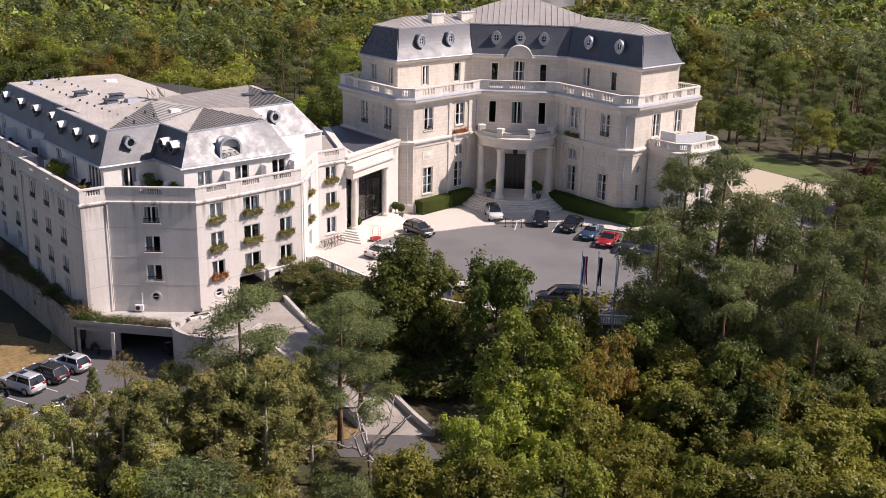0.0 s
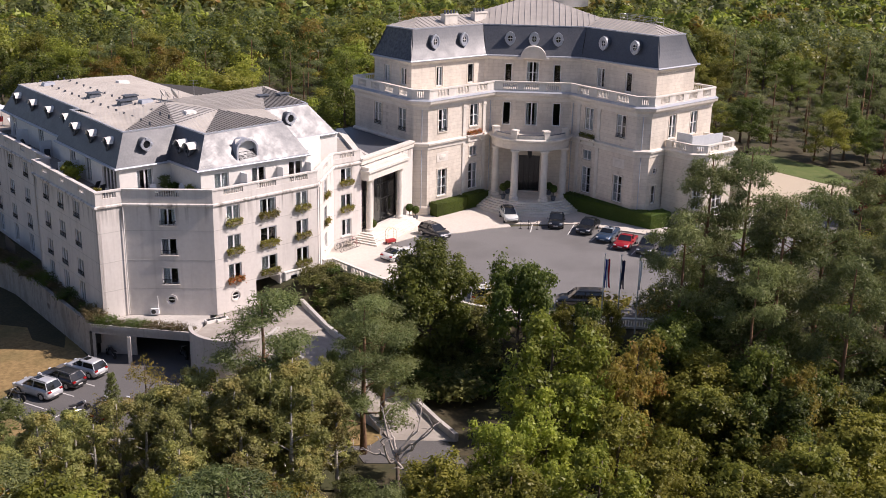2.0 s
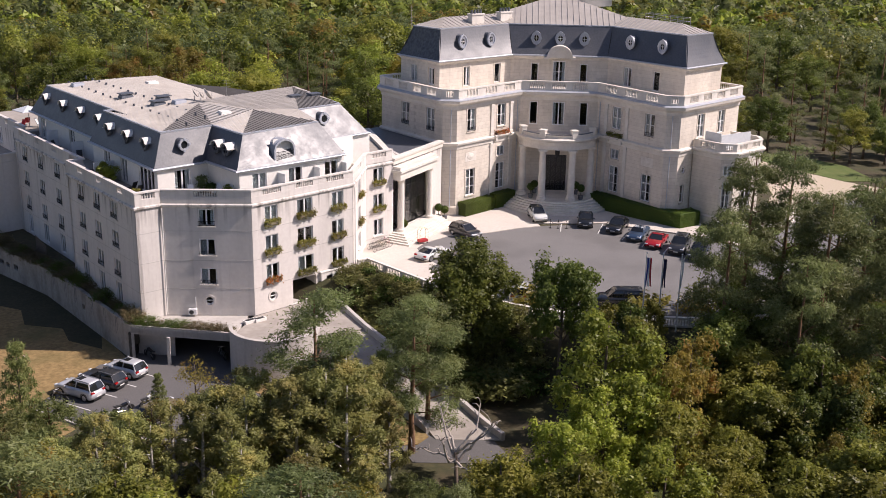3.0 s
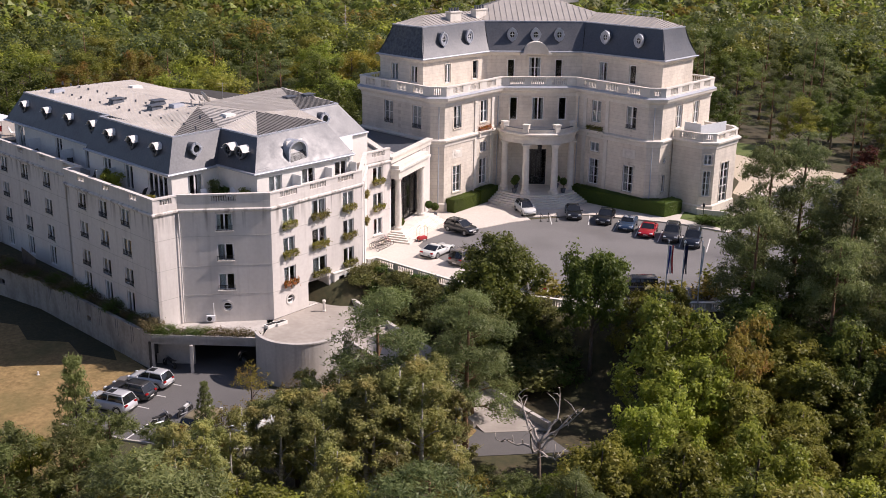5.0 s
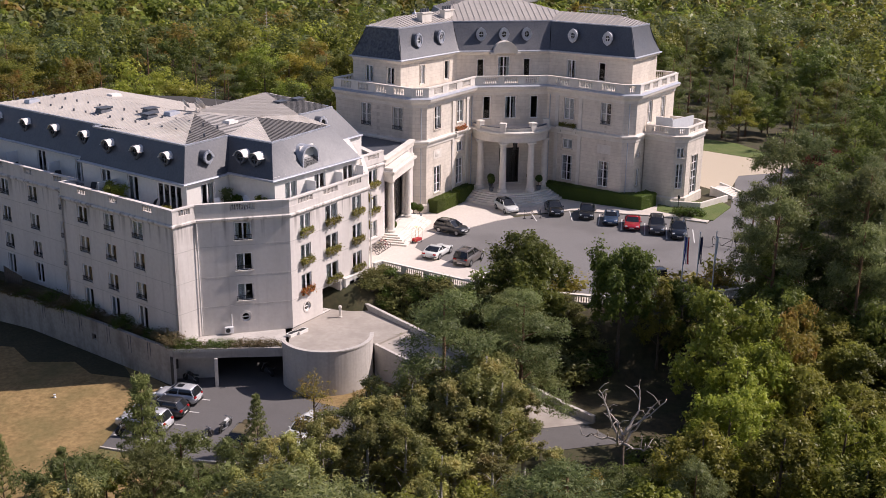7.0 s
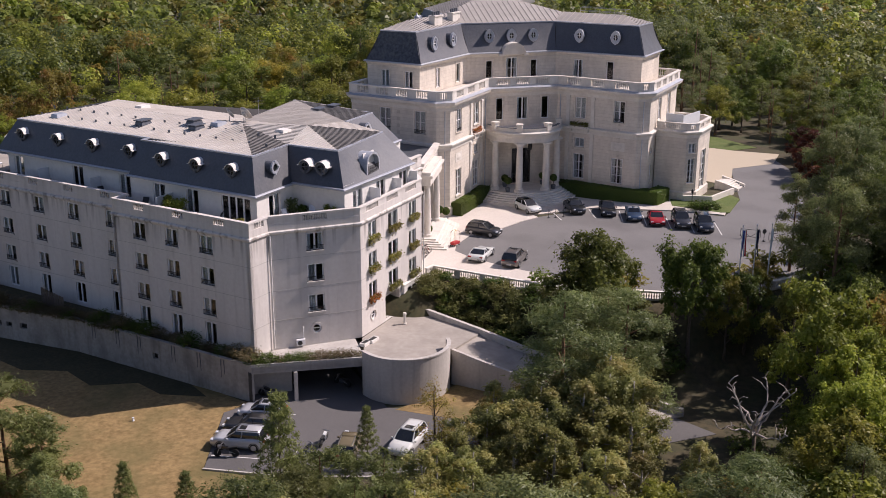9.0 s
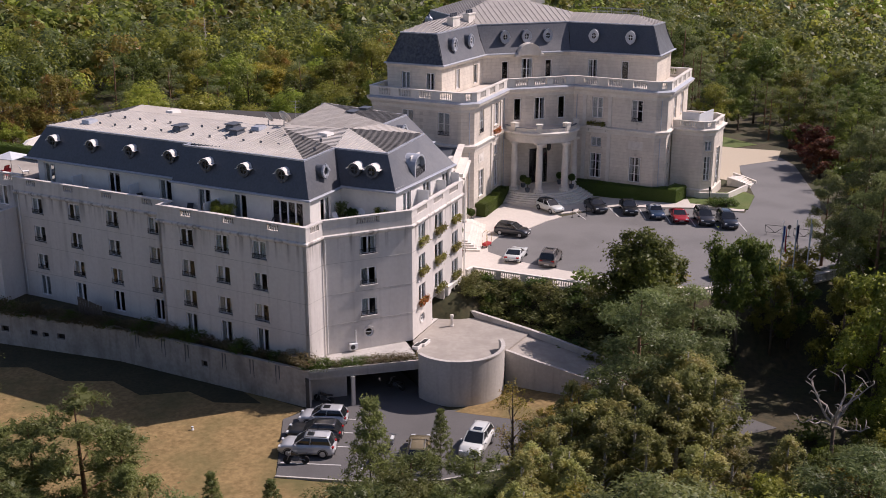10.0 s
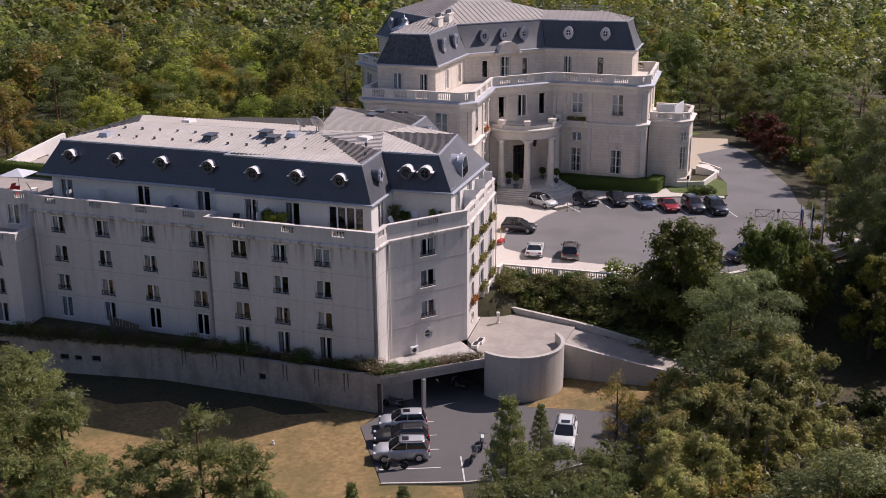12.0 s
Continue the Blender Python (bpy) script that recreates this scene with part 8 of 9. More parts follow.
# bank of evergreens under the forecourt balustrade
made = []
while len(made) < 112:
    x, y = grnd.uniform(17.8, 36), grnd.uniform(-12, 7.5)
    d = signed_distance(x, y, PLATEAU)
    wall_x = 17.6 + (4.4 - y) * 0.42 if y > -3.2 else 20.8 + (-3.2 - y) * 0.82
    if not 0.5 < d < 7.5 or x < wall_x + 0.9 or any(math.hypot(x - a, y - c) < 0.85 for a, c in made):
        continue
    made.append((x, y))
    stand(BANK[grnd.random() < 0.2], x, y, max(ground_z(x, y), -1.6) + grnd.uniform(1.3, 2.0), 2, wide=grnd.uniform(1.05, 1.4))
# evergreens on the little lawn by the drive
for x, y, h in ((60.3, 19.6, 1.4), (61.6, 19.2, 1.6), (62.2, 20.2, 1.2), (60.9, 20.8, 1.3), (62.9, 19.4, 1.1)):
    stand(BANK[1], x, y, 2.1 + h, 2, low=2.1, wide=1.3)


# window boxes
def window_box(f, u, z, w, leaf_key, label):
    th = empty("window_box", f.at(u, z, 0.0), label, "window box", "flower boxes")
    bm = bmesh.new()
    vs = box(bm, -w / 2, -0.36, -0.02, w / 2, -0.06, 0.24)
    box(bm, -w / 2 + 0.1, -0.3, -0.14, -w / 2 + 0.16, -0.05, -0.02), box(bm, w / 2 - 0.16, -0.3, -0.14, w / 2 - 0.1, -0.05, -0.02)
    part("box", bm, M["planter"], th)
    rg = np.random.default_rng(int(u * 100 + z * 17))
    n = int(330 * w)
    p = np.c_[(rg.random(n) - 0.5) * (w + 0.25), -0.24 + rg.normal(scale=0.13, size=n), 0.22 + rg.normal(scale=0.17, size=n)]
    blade_mesh(rg, p, np.tile([0, -0.5, 0.8], (n, 1)), 0.085, M[leaf_key], th, "foliage")
    return th


for u, w in ((2.2, 1.5), (6.2, 1.9), (10.3, 1.5)):
    for k, z in enumerate(ROWS):
        red = (u < 3 and k == 2)
        window_box(f_rt, u, z - 0.15, w + 0.1, "geranium" if red else "flowers", "window box of red geraniums on the annex wall" if red else "window box of yellow-green foliage on the annex wall")
for k, z in enumerate(ROWS[:2]):
    window_box(f_s2, 1.75, z - 0.15, 1.6, "flowers", "window box of yellow-green foliage on the annex wall")
for z in ROWS[:2]:
    window_box(f_re, 3.6, z - 0.15, 1.4, "flowers", "window box of yellow-green foliage on the annex wall")
for w, u, red in ((w2, 7.9, True), (w4, wl_len - 7.9, False)):
    b2 = window_box(w, u, 11.12, 2.2, "geranium" if red else "flowers", "stone balcony box of red flowers" if red else "stone balcony box of green plants")
    b2.matrix_basis = manor.matrix_basis @ b2.matrix_basis

# topiary balls, porch urns
def topiary(x, y, z, h, label, stem=True):
    th = empty("potted_topiary", pose(x, y, z), label, "plant", "potted topiaries")
    bm = bmesh.new()
    lathe(bm, [(0.2, 0), (0.27, 0.1), (0.32, 0.5), (0.35, 0.55), (0.28, 0.55)], 12)
    part("pot", bm, M["lead"], th)
    if stem:
        bm = bmesh.new()
        tube(bm, [(0, 0, 0.5), (0, 0, h - 0.3)], 0.04, 6)
        part("stem", bm, M["bark"], th)
    rg = np.random.default_rng(int(x * 10))
    d = rg.normal(size=(900, 3))
    d /= np.linalg.norm(d, axis=1)[:, None]
    bm = bmesh.new()
    bmesh.ops.create_icosphere(bm, subdivisions=2, radius=0.42, matrix=Matrix.Translation((0, 0, h)))
    part("core", bm, M["hedge"], th)
    blade_mesh(rg, np.array([0, 0, h]) + d * 0.45, d, 0.07, M["hedge"], th, "leaves")


topiary(28.6, 26.6, 2.1, 1.5, "clipped ball topiary in a dark pot")
topiary(29.3, 26.4, 2.1, 1.3, "clipped ball topiary in a dark pot")
topiary(24.4, 19.6, 2.3, 1.3, "clipped ball topiary in a dark pot")
mw = manor.matrix_basis
for x, y in ((-3.1, 4.6), (3.1, 4.6), (-2.6, 7.2), (2.6, 7.2)):
    p = mw @ Vector((x, y, 3.33))
    topiary(p.x, p.y, p.z, 1.5 if abs(x) > 3 else 1.2, "round clipped shrub in an urn on the porch")

# forecourt balustrade along the edge of the bank
fence_pts = [(19.7, 8.0), (20.6, 8.6), (29.6, -2.0), (38, -6.9), (50, -8.3), (60, -7.1)]
fl = run(fence_pts)
fence = empty("balustrade", label="pale stone balustrade along the edge of the forecourt", category="balustrade")
balustrade(fence, fence_pts, 2.1, 0.95, M["stone_light"], [[]] + [even_gaps(g, max(1, round(g / 2.6)), 2.2) for g in fl[1:]], thick=0.26, step=0.24, name="coping")

# flag poles
def flagpole(x, y, bands, label, h=7.2):
    th = empty("flagpole", pose(x, y, ground_z(x, y) - 0.05), label, "flagpole", "flagpoles")
    bm = bmesh.new()
    lathe(bm, [(0.07, 0), (0.06, 3), (0.04, h), (0.08, h + 0.05), (0.05, h + 0.13)], 8)
    part("pole", bm, M["white_paint"], th)
    for k, colour in enumerate(bands):
        bm = bmesh.new()
        n = 8
        cols = [[(0.05 + 0.13 * k + 0.15 * i / 2 + 0.04 * math.sin(j * 0.7 + k) + 0.008 * j * k, 0.05 * math.sin(i * 2.4 + j * 0.5 + k * 2), h - 0.35 - 0.38 * j - 0.05 * i) for j in range(n)] for i in range(3)]
        for a, c in zip(cols, cols[1:]):
            for j in range(n - 1):
                poly(bm, [a[j], c[j], c[j + 1], a[j + 1]])
        part("flag", bm, colour, th, "limp hanging cloth")
    return th


cl = lambda nm, c: node_mat(nm, c, tuple(v * 1.15 for v in c), 10, 0.85)
f_blue, f_white, f_red = cl("flag_blue", (0.03, 0.05, 0.26)), cl("flag_white", (0.78, 0.78, 0.78)), cl("flag_red", (0.55, 0.04, 0.05))
flagpole(45.6, -8.4, [f_blue, f_white, f_red], "white flagpole with a limp blue, white and red flag")
flagpole(47.0, -8.7, [cl("flag_navy", (0.012, 0.016, 0.06)), cl("flag_navy_dark", (0.012, 0.014, 0.05))], "white flagpole with a limp dark blue flag")
flagpole(48.6, -8.9, [f_white], "white flagpole with a narrow pale pennant")

# crowd barriers and a round sign on the drive
def barrier(x, y, heading):
    th = empty("crowd_barrier", pose(x, y, ZF, 0, 0, heading), "dark metal crowd barrier standing on the drive", "barrier", "crowd barriers")
    bm = bmesh.new()
    for a, c in (((-1.1, 0.2), (-1.1, 1.1)), ((1.1, 0.2), (1.1, 1.1)), ((-1.1, 1.1), (1.1, 1.1)), ((-1.1, 0.25), (1.1, 0.25)), ((-1.1, 1.1), (0, 0.25)), ((0, 0.25), (1.1, 1.1))):
        tube(bm, [(a[0], 0, a[1]), (c[0], 0, c[1])], 0.028, 5)
    part("frame", bm, M["iron"], th)
    for sx in (-0.95, 0.95):
        bm = bmesh.new()
        tube(bm, [(sx, -0.32, 0.02), (sx, 0, 0.25), (sx, 0.32, 0.02)], 0.025, 5)
        part("foot", bm, M["iron"], th)


barrier(58.9, 7.2, -45), barrier(60.8, 4.6, -50)
sg = empty("road_sign", pose(59.8, 5.9, ZF), "round dark road sign on a short post", "sign")
b = bmesh.new()
lathe(b, [(0.2, 0), (0.2, 0.06), (0.03, 0.08), (0.03, 0.95)], 8)
part("post", b, M["iron"], sg)
b = bmesh.new()
lathe(b, [(0.27, -0.015), (0.27, 0.015)], 16, Matrix.Translation((0, 0, 1.15)) @ Matrix.Rotation(radians(90), 4, "X"))
part("disc", b, M["plastic_black"], sg)

# rope posts by the entrance bay
for x in (41.6, 42.5, 43.5):
    th = empty("rope_post", pose(x, 23.5 - (x - 41.6) * 0.12, ZF), "dark post of a chain barrier by the entrance", "post", "chain posts")
    b = bmesh.new()
    lathe(b, [(0.16, 0), (0.16, 0.04), (0.03, 0.06), (0.03, 0.95), (0.06, 1.0), (0.03, 1.05)], 8)
    part("post", b, M["iron"], th)
    if x < 43:
        b = bmesh.new()
        tube(b, [(0, 0, 0.9), (0.3, -0.03, 0.62), (0.5, -0.05, 0.58), (0.75, -0.08, 0.68), (0.95, -0.11, 0.9)], 0.018, 5)
        part("chain", b, M["iron"], th)

# luggage trolley with a red pad
tr = empty("luggage_trolley", pose(26.5, 16.9, 2.12, 0, 0, 30), "brass luggage trolley with a red carpeted deck", "trolley")
b = bmesh.new()
box(b, -0.55, -0.3, 0.2, 0.55, 0.3, 0.5)
bmesh.ops.bevel(b, geom=b.edges[:], offset=0.05, segments=2, affect="EDGES")
part("deck", b, M["red_cloth"], tr)
b = bmesh.new()
for y in (-0.28, 0.28):
    tube(b, [(-0.52, y, 0.3), (-0.52, y, 1.5), (-0.25, y * 0.6, 1.8), (0.25, y * 0.6, 1.8), (0.52, y, 1.5), (0.52, y, 0.3)], 0.022, 6)
part("frame", b, M["brass"], tr)
for sx in (-0.45, 0.45):
    for sy in (-0.24, 0.24):
        b = bmesh.new()
        lathe(b, [(0.09, -0.025), (0.09, 0.025)], 10, Matrix.Translation((sx, sy, 0.09)) @ Matrix.Rotation(radians(90), 4, "X"))
        part("wheel", b, M["rubber"], tr)

# low wall and steps of the garden bay
low_wall("bay_wall", [(60.0, 27.2, 2.1), (61.5, 24.2, 2.1), (64.4, 22.6, 2.1), (69.6, 25.2, 2.1)], 0.75, 0.3, M["stone_light"], "low curved stone wall round the garden bay")
bs = empty("garden_steps", pose(71.2, 28.2, 2.0, 0, 0, 36), "pale stone steps with curved side walls", "steps")
for k in range(5):
    b = bmesh.new()
    box(b, -1.3, -1.6 + 0.34 * k, 0, 1.3, 1.4, 0.17 * (k + 1))
    part("step", b, M["stone_light"], bs)
for sx in (-1.6, 1.3):
    b = bmesh.new()
    loft(b, [[(sx, -1.8, 0), (sx + 0.35, -1.8, 0), (sx + 0.35, -1.8, 0.4), (sx, -1.8, 0.4)], [(sx, 0, 0), (sx + 0.35, 0, 0), (sx + 0.35, 0, 0.9), (sx, 0, 0.9)], [(sx, 1.4, 0), (sx + 0.35, 1.4, 0), (sx + 0.35, 1.4, 1.2), (sx, 1.4, 1.2)]])
    part("side_wall", b, M["stone_light"], bs)
lp = empty("lamp_post", pose(61.4, 22.4, 2.1), "short dark garden lamp post by the low wall", "lamp")
b = bmesh.new()
lathe(b, [(0.12, 0), (0.05, 0.1), (0.04, 1.4), (0.14, 1.45), (0.16, 1.8), (0.05, 1.95)], 8)
part("post", b, M["iron"], lp)


# ---- terrace furniture and roof equipment of the annex ----
def potted(x, y, z, h, leaf_key, label, wide=1.0):
    th = empty("potted_plant", pose(x, y, z), label, "plant", "terrace plants")
    bm = bmesh.new()
    lathe(bm, [(0.2, 0), (0.28, 0.4), (0.3, 0.45), (0.24, 0.45)], 12)
    part("pot", bm, M["planter"], th)
    rg = np.random.default_rng(int(abs(x) * 100 + 3))
    n = 420
    p = np.c_[rg.normal(scale=0.24 * wide, size=n), rg.normal(scale=0.24 * wide, size=n), 0.45 + (h - 0.45) * rg.random(n)]
    blade_mesh(rg, p, np.tile([0, 0, 0.6], (n, 1)), 0.11, M[leaf_key], th, "leaves")


def tub_bush(x, y, z, h, wide, leaf_key, label, seed):
    """A rounded bush in a tub."""
    th = empty("potted_plant", pose(x, y, z), label, "plant", "terrace plants")
    rg = random.Random(seed)
    bm = bmesh.new()
    lathe(bm, [(0.3, 0), (0.38, 0.42), (0.4, 0.46), (0.33, 0.46), (0.31, 0.4)], 14)
    part("pot", bm, M["planter"], th)
    clumps = [((rg.uniform(-0.5, 0.5) * wide, rg.uniform(-0.5, 0.5) * wide, 0.6 + (h - 0.95) * k / 8), rg.uniform(0.3, 0.42) * wide) for k in range(9)]
    part("leaves", crown_mesh(seed, clumps, 0.07, 900, M[leaf_key], fill=0.6, up=0.5), None, th)


tub_bush(7.7, 1.5, 11.1, 1.5, 0.8, "lime", "bushy yellow-green plant in a pot on the terrace", 301)
potted(4.9, 3.9, 11.1, 1.7, "pine", "slender dark plant in a pot on the terrace")
potted(5.8, 3.6, 11.1, 1.0, "hedge", "small dark plant in a pot on the terrace")
x, y = S(2.0, -0.9)
potted(x, y, 11.1, 1.2, "flowers", "small yellow-green plant in a pot on the terrace")
for s, n, h in ((10.4, -1.5, 1.9), (10.9, -2.1, 2.2), (9.8, -1.9, 1.8)):
    x, y = S(s, n)
    tub_bush(x, y, 11.1, h, 1.15, "lime", "rounded yellow-green bush in a tub beside a white screen", 302 + int(s))
b = bmesh.new()
sweep(b, [S(11.7, -3.1), S(11.7, -1.0)], band(-0.05, 0.05, 11.08, 12.9))
tagged(part("terrace_screen", b, M["frost"]), "white partition screen on the terrace", "screen", "terrace screens")


def lounge(x, y, z, heading, label="pale terrace lounge chair", mat="curtain"):
    th = empty("lounge_chair", pose(x, y, z, 0, 0, heading), label, "chair", "terrace chairs")
    bm = bmesh.new()
    box(bm, -0.3, -0.3, 0.36, 0.35, 0.3, 0.43)
    part("seat", bm, M[mat], th)
    bm = bmesh.new()
    loft(bm, [[(-0.3, -0.3, 0.4), (-0.24, -0.3, 0.4), (-0.24, 0.3, 0.4), (-0.3, 0.3, 0.4)], [(-0.62, -0.3, 1.05), (-0.56, -0.3, 1.05), (-0.56, 0.3, 1.05), (-0.62, 0.3, 1.05)]])
    part("backrest", bm, M[mat], th)
    for lx in (-0.27, 0.32):
        for ly in (-0.27, 0.27):
            bm = bmesh.new()
            box(bm, lx - 0.02, ly - 0.02, 0, lx + 0.02, ly + 0.02, 0.37)
            part("leg", bm, M["rim"], th)


for x, y, a in ((4.2, 2.6, -60), (6.4, 2.9, -120), (12.2, 2.6, 50), (15.0, 5.4, 50), (10.6, 1.2, 50)):
    lounge(x, y, 11.09, a)
for s in (14.6, 5.6, 4.2, 21.0, 27.5, 32.0):
    x, y = S(s, -2.2 if s < 17 else -3.2)
    lounge(x, y, 11.09, 100 + 9 * s, "dark terrace chair behind the parapet", "plastic_black")

# parasol and tables on the far roof terrace
for s, n in ((40.2, -4.6),):
    x, y = S(s, n)
    th = empty("parasol", pose(x, y, 11.42), "pale grey square parasol on the far roof terrace", "parasol")
    b = bmesh.new()
    lathe(b, [(0.3, 0), (0.3, 0.08), (0.03, 0.1), (0.03, 2.3)], 8)
    part("pole", b, M["rim"], th)
    b = bmesh.new()
    lathe(b, [(1.9, 2.02), (1.9, 2.08), (0.03, 2.62)], 4)
    part("canopy", b, M["frost"], th)
    for k in range(3):
        lounge(x + 1.3 * math.cos(2.1 * k), y + 1.3 * math.sin(2.1 * k), 11.42, 120 * k, "reddish-brown terrace chair under a parasol", "red_cloth" if k else "curtain")

# satellite dishes, vents, hatches
def dish(x, y, z, r, heading):
    th = empty("satellite_dish", pose(x, y, z, 0, 0, heading), "white satellite dish on a roof mast", "dish", "satellite dishes")
    bm = bmesh.new()
    tube(bm, [(0, 0, 0), (0, 0, 0.7)], 0.05, 6)
    part("mast", bm, M["rim"], th)
    bm = bmesh.new()
    m = Matrix.Translation((0, 0, 0.9)) @ Matrix.Rotation(radians(58), 4, "Y")
    lathe(bm, [(0.02, 0.0), (r * 0.5, 0.06 * r), (r, 0.26 * r), (r * 1.02, 0.26 * r), (r * 0.5, 0.03 * r), (0.02, -0.04)], 20, m)
    part("reflector", bm, M["zinc"], th, smooth=True)
    bm = bmesh.new()
    tube(bm, [m @ Vector((r, 0, 0.26 * r)), m @ Vector((0, 0, 0.85 * r))], 0.015, 4), tube(bm, [m @ Vector((-r, 0, 0.26 * r)), m @ Vector((0, 0, 0.85 * r))], 0.015, 4)
    part("feed_arm", bm, M["lead"], th)


R2v = Vector(R2)
dish(R2v.x + 0.6, R2v.y + 1.5, 17.6, 0.75, 25), dish(R2v.x - 0.8, R2v.y + 2.2, 17.6, 0.55, 15), dish(R2v.x + 0.2, R2v.y + 0.3, 17.7, 0.4, 20)
b = bmesh.new()
ant = empty("roof_aerial", pose(R2v.x + 2.4, R2v.y + 3.4, 17.2), "thin metal roof aerial", "aerial")
tube(b, [(0, 0, 0), (0, 0, 2.6)], 0.025, 5)
for z in (1.9, 2.2, 2.5):
    tube(b, [(-0.5, 0, z), (0.5, 0, z)], 0.012, 4)
part("mast", b, M["rim"], ant)


def roof_box(x, y, z, w, d, h, mat, label, heading=37, lid=True):
    th = empty("roof_vent", pose(x, y, z, 0, 0, heading), label, "vent", "roof vents")
    bm = bmesh.new()
    loft(bm, [[(-w, -d, 0), (w, -d, 0), (w, d, 0), (-w, d, 0)], [(-w * 0.85, -d * 0.85, h), (w * 0.85, -d * 0.85, h), (w * 0.85, d * 0.85, h), (-w * 0.85, d * 0.85, h)]])
    part("body", bm, M[mat], th)
    if lid:
        bm = bmesh.new()
        box(bm, -w * 1.1, -d * 1.1, h + 0.08, w * 1.1, d * 1.1, h + 0.16)
        part("cap", bm, M["lead"], th)


for s, n, z, lid, mat in ((31.5, -7.6, 17.3, False, "zinc_trim"), (20.5, -8.6, 17.45, True, "lead"), (15.6, -10.6, 17.7, True, "lead"), (14.2, -9.4, 17.5, True, "lead"), (13.0, -11.2, 17.7, False, "zinc_trim"), (26.5, -14.4, 17.6, False, "render_white")):
    x, y = S(s, n)
    roof_box(x, y, z, 0.7, 0.5, 0.35, mat, "low dark roof vent on the seamed roof" if lid else "pale roof hatch on the seamed roof", 37, lid)
roof_box(6.2, 11.2, 17.35, 0.6, 0.6, 0.4, "render_white", "pale roof hatch on the seamed roof", 30, False)
for x, y in ((12.4, 20.6), (14.4, 22.0)):
    roof_box(x, y, 17.35, 0.65, 0.45, 0.35, "lead", "low dark roof vent on the seamed roof", 40)
# small fixings that dot the seamed roof
fx = bmesh.new()
for s in range(4, 35, 2):
    for n, z in ((-7.5, 17.33), (-10.0, 17.6)):
        x, y = S(s + (1 if n < -8 else 0), n)
        if s > 17 or n < -6:
            box(fx, x - 0.09, y - 0.09, z - 0.15, x + 0.09, y + 0.09, z + 0.22)
part("snow_guards", fx, M["lead"], annex, kind="stuff")

# wall lamp, air conditioner, deck fittings
ac = empty("air_conditioner", pose(4.2, -0.12, 0.0), "white air-conditioning unit on the annex wall", "air conditioner")
b = bmesh.new()
box(b, -0.4, -0.32, 0.15, 0.4, 0.0, 0.75)
bmesh.ops.bevel(b, geom=b.edges[:], offset=0.03, segments=2, affect="EDGES")
part("casing", b, M["white_paint"], ac)
b = bmesh.new()
lathe(b, [(0.22, 0), (0.22, 0.02)], 16, Matrix.Translation((-0.1, -0.33, 0.45)) @ Matrix.Rotation(radians(90), 4, "X"))
part("fan_grille", b, M["plastic_black"], ac)
b = bmesh.new()
tube(b, [(0.3, -0.05, 0.7), (0.3, -0.05, 1.9)], 0.04, 6)
part("pipe", b, M["white_paint"], ac)
for x, y in ((10.7, -1.4), (9.8, -1.9)):
    th = empty("deck_vent", pose(x, y, 0.0, 0, 0, 40), "low pale ventilation box on the deck", "vent")
    b = bmesh.new()
    box(b, -0.6, -0.3, 0, 0.6, 0.3, 0.28)
    part("body", b, M["render_white"], th)
    b = bmesh.new()
    box(b, -0.45, -0.2, 0.28, 0.45, 0.2, 0.3)
    part("grille", b, M["plastic_black"], th)
th = empty("bollard", pose(14.9, 1.6, 0.0), "pale stone bollard at the garage door", "bollard")
b = bmesh.new()
lathe(b, [(0.2, 0), (0.2, 0.1), (0.13, 0.15), (0.13, 0.95), (0.2, 1.0), (0.16, 1.15)], 10)
part("post", b, M["stone_light"], th)
# white porch beside the garage door, inner garage wall
pm = f_rt.at(9.5, 0, 0.0)
ph = empty("garage_porch", pm, "small white porch with two windows beside the garage door", "porch")
b = bmesh.new()
box(b, -1.6, -0.3, 0, 1.6, -0.01, 2.6)
part("body", b, M["render_white"], ph)
for x in (-0.6, 0.5):
    b = bmesh.new()
    box(b, x - 0.35, -0.33, 1.3, x + 0.35, -0.29, 2.2)
    part("window", b, M["car_glass"], ph)
b = bmesh.new()
box(b, -1.7, -0.38, 2.6, 1.7, 0.0, 2.7)
part("roof", b, M["render_white"], ph)
gi = f_rt.at(6.0, 0, 0.0)
b = bmesh.new()
box(b, -1.6, 0.4, 0.0, 1.6, 3.2, 0.05), box(b, -1.6, 3.1, 0.0, 1.6, 3.2, 2.8), box(b, -1.6, 0.4, 0, -1.5, 3.2, 2.8), box(b, 1.5, 0.4, 0, 1.6, 3.2, 2.8)
part("garage_passage", b, M["concrete"], annex, at=gi)
# wooden screen in the far planting strip and a small unidentified object on the lawn
x, y = S(25.8, 0.2)
th = empty("wooden_screen", pose(x, y, 0.0, 0, 0, 37), "brown slatted wooden screen against the annex wall", "screen")
for k in range(9):
    b = bmesh.new()
    box(b, -0.02, -1.6 + 0.36 * k, 0, 0.02, -1.6 + 0.36 * k + 0.3, 1.3 + 0.06 * k)
    part("slat", b, M["bark"], th)
th = empty("garden_light", pose(-11.2, -3.1, LOW + 0.03), "small unidentified pale object on the dry lawn", "garden light")
b = bmesh.new()
lathe(b, [(0.14, 0), (0.12, 0.08), (0.04, 0.12), (0.04, 0.2), (0.1, 0.22), (0.1, 0.3)], 8)
part("body", b, M["frost"], th)

# downpipes on the annex
for x, y in (A_FACET, S(STEP_S, -1.42), S(36.2, -1.42), (A_R[0] + 0.1, A_R[1] + 0.15)):
    b = bmesh.new()
    tube(b, [(x + 0.1, y - 0.16, 0.2), (x + 0.1, y - 0.16, 10.7)], 0.06, 6)
    part("downpipe", b, M["render_white"], annex)
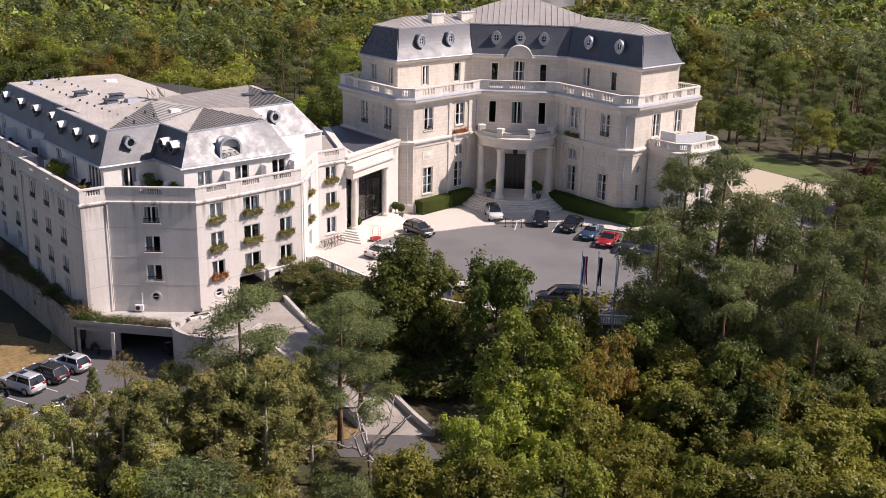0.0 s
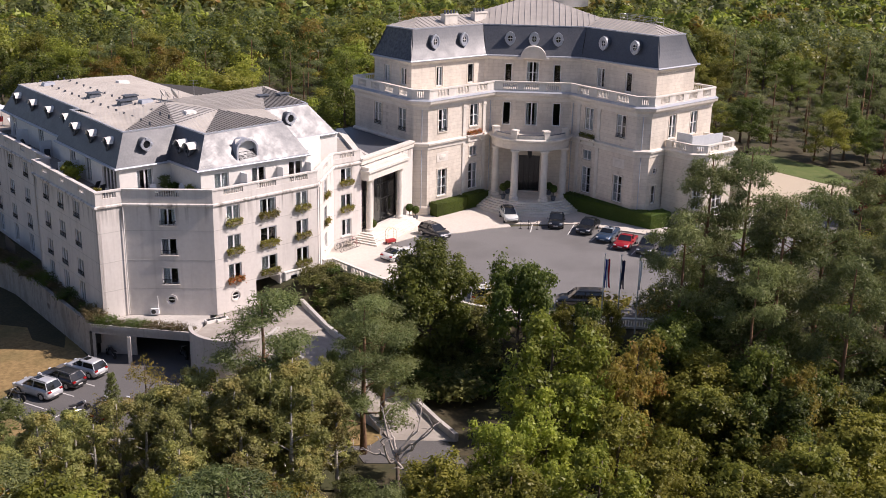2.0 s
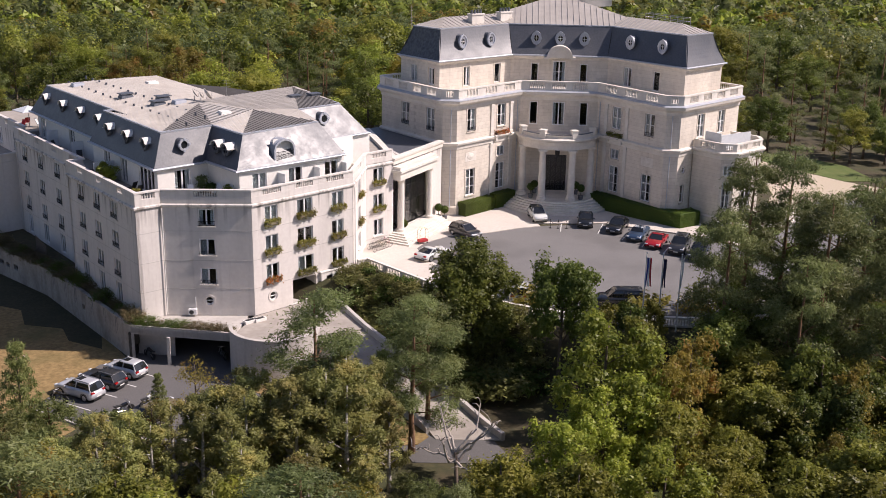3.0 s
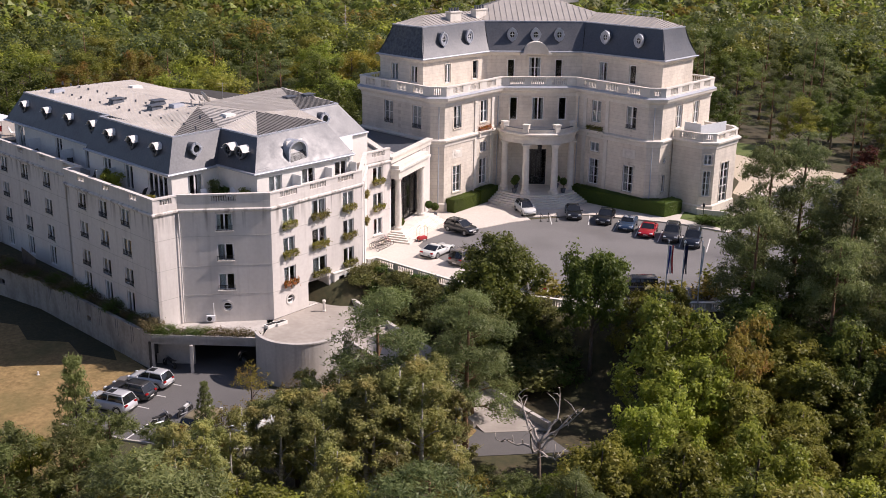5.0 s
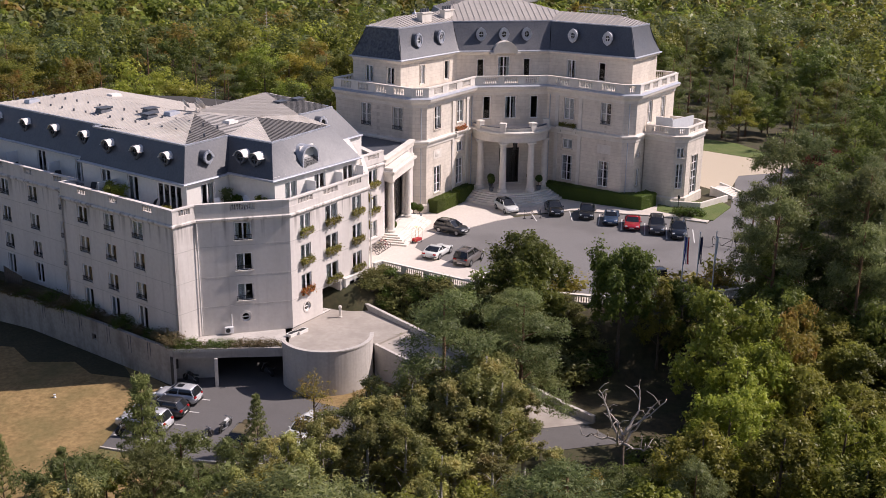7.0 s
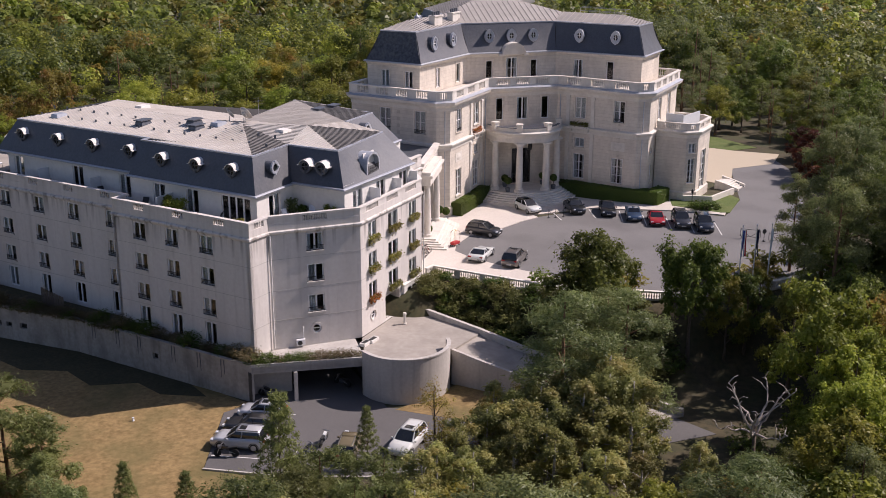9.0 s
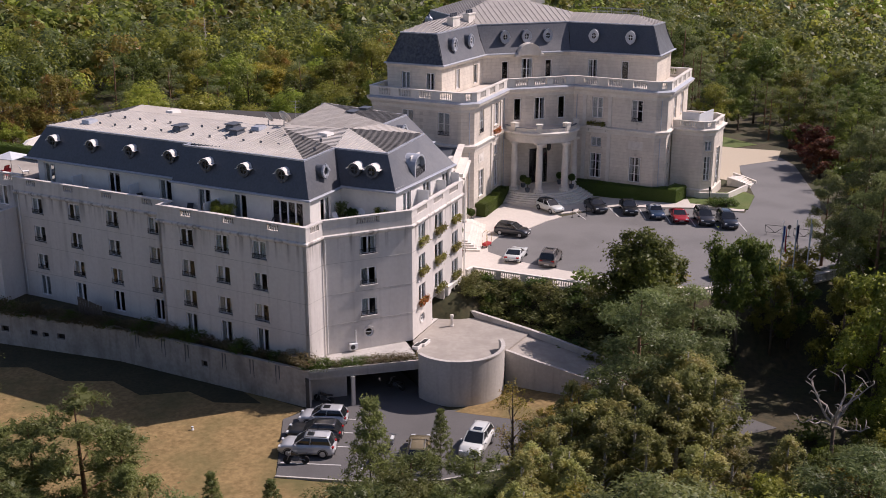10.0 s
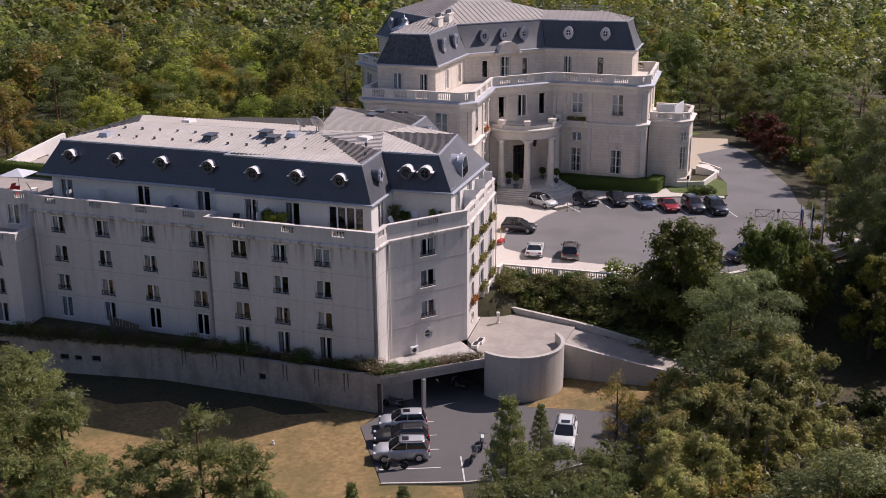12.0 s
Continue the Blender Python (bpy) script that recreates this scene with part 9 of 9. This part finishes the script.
# downpipes on the mansion
for x, y in ((-12.9, -0.25), (12.9, -0.25), (-5.1, 8.0), (5.1, 8.0)):
    b = bmesh.new()
    tube(b, [(x, y, 3.0), (x, y, 10.2)], 0.06, 6), tube(b, [(x, y, 11.1), (x, y, 15.0)], 0.06, 6)
    part("downpipe", b, M["zinc_trim"], manor)


# ---- the bare dead tree at the foot of the ramp ----
def dead_tree(x, y, fork, top):
    rg = random.Random(77)
    z0 = ground_z(x, y)
    th = empty("dead_tree", pose(x, y, z0), "bare dead tree with bleached crooked branches", "tree")
    f, h = fork - z0, top - z0
    bm = bmesh.new()
    tube(bm, [(0, 0, -0.3), (0.15, 0.1, f * 0.5), (0, 0, f + 0.1)], [0.2, 0.15, 0.11], 8)
    part("trunk", bm, M["bark"], th, smooth=True)
    for k, (a, reach, climb) in enumerate(((0.15, 3.0, 0.55), (0.7, 2.4, 1.0), (1.5, 1.8, 0.9), (2.6, 2.2, 1.05), (3.1, 3.0, 0.35), (3.9, 2.0, 0.7), (5.3, 2.6, 0.25), (6.0, 2.7, 0.95))):
        p, pts = Vector((0, 0, f - 0.1 * k)), []
        for q in range(9):
            pts.append(p.copy())
            a += rg.uniform(-0.45, 0.45)
            p += Vector((math.cos(a) * reach / 8, math.sin(a) * reach / 8, (h - f) * climb / 8 + rg.uniform(-0.28, 0.3)))
        bm = bmesh.new()
        tube(bm, pts, [0.11 - 0.0105 * q for q in range(9)], 6)
        for q in (3, 5, 6, 7, 8):
            d = Vector((rg.uniform(-1, 1), rg.uniform(-1, 1), rg.uniform(-0.3, 1.0))) * rg.uniform(0.5, 1.1)
            tube(bm, [pts[q], pts[q] + d * 0.5 + Vector((0.05, 0, 0.15)), pts[q] + d], [0.045, 0.03, 0.012], 4)
        part("branch", bm, M["bark_dead"], th, smooth=True)


dead_tree(27.6, -34.6, 3.6, 6.6)


def bare_spruce(x, y, top):
    """A standing dead spruce: a thin grey pole with drooping whorls of bare twigs."""
    rg = random.Random(78)
    z0 = ground_z(x, y)
    h = top - z0
    th = empty("dead_spruce", pose(x, y, z0), "bare grey dead spruce among the forest trees", "tree")
    bm = bmesh.new()
    tube(bm, [(0, 0, -0.3), (0.1, 0, h * 0.5), (0, 0.05, h)], [0.22, 0.13, 0.03], 6)
    part("trunk", bm, M["bark_dead"], th, smooth=True)
    bm = bmesh.new()
    z = h * 0.25
    while z < h * 0.98:
        w = 0.3 + (1 - z / h) * 2.3
        for k in range(5):
            a = k * 1.257 + z * 1.7 + rg.uniform(-0.3, 0.3)
            q = w * rg.uniform(0.5, 1.1)
            tube(bm, [(0, 0, z), (q * 0.5 * math.cos(a), q * 0.5 * math.sin(a), z + 0.05), (q * math.cos(a), q * math.sin(a), z - 0.25 * q)], [0.05, 0.035, 0.015], 4)
        z += h * 0.045
    part("branch", bm, M["bark_dead"], th)


bare_spruce(26.6, 147.0, 16.5)


# guard rail on the mansion roof
gr = empty("roof_guard_rail", pose(55.24, 42.18, 24.2), "thin grey metal guard rail on the mansion roof", "railing")
g_end = Vector((3.30, -6.12, 0.0))
g_side = Vector((-g_end.y, g_end.x, 0)).normalized() * 1.2
for k in range(4):
    for side in (0, 1):
        b = bmesh.new()
        tube(b, [g_end * (k / 3) + g_side * side + Vector((0, 0, -0.8)), g_end * (k / 3) + g_side * side + Vector((0, 0, 1.0))], 0.03, 5)
        part("post", b, M["rim"], gr)
for z in (0.55, 1.0):
    b = bmesh.new()
    tube(b, [Vector((0, 0, z)), g_end + Vector((0, 0, z)), g_end + g_side + Vector((0, 0, z)), g_side + Vector((0, 0, z)), Vector((0, 0, z))], 0.025, 5)
    part("rail", b, M["rim"], gr)

# the model plants were only patterns for their copies
for model in models:
    for ob in (*model.children_recursive, model):
        bpy.data.objects.remove(ob)
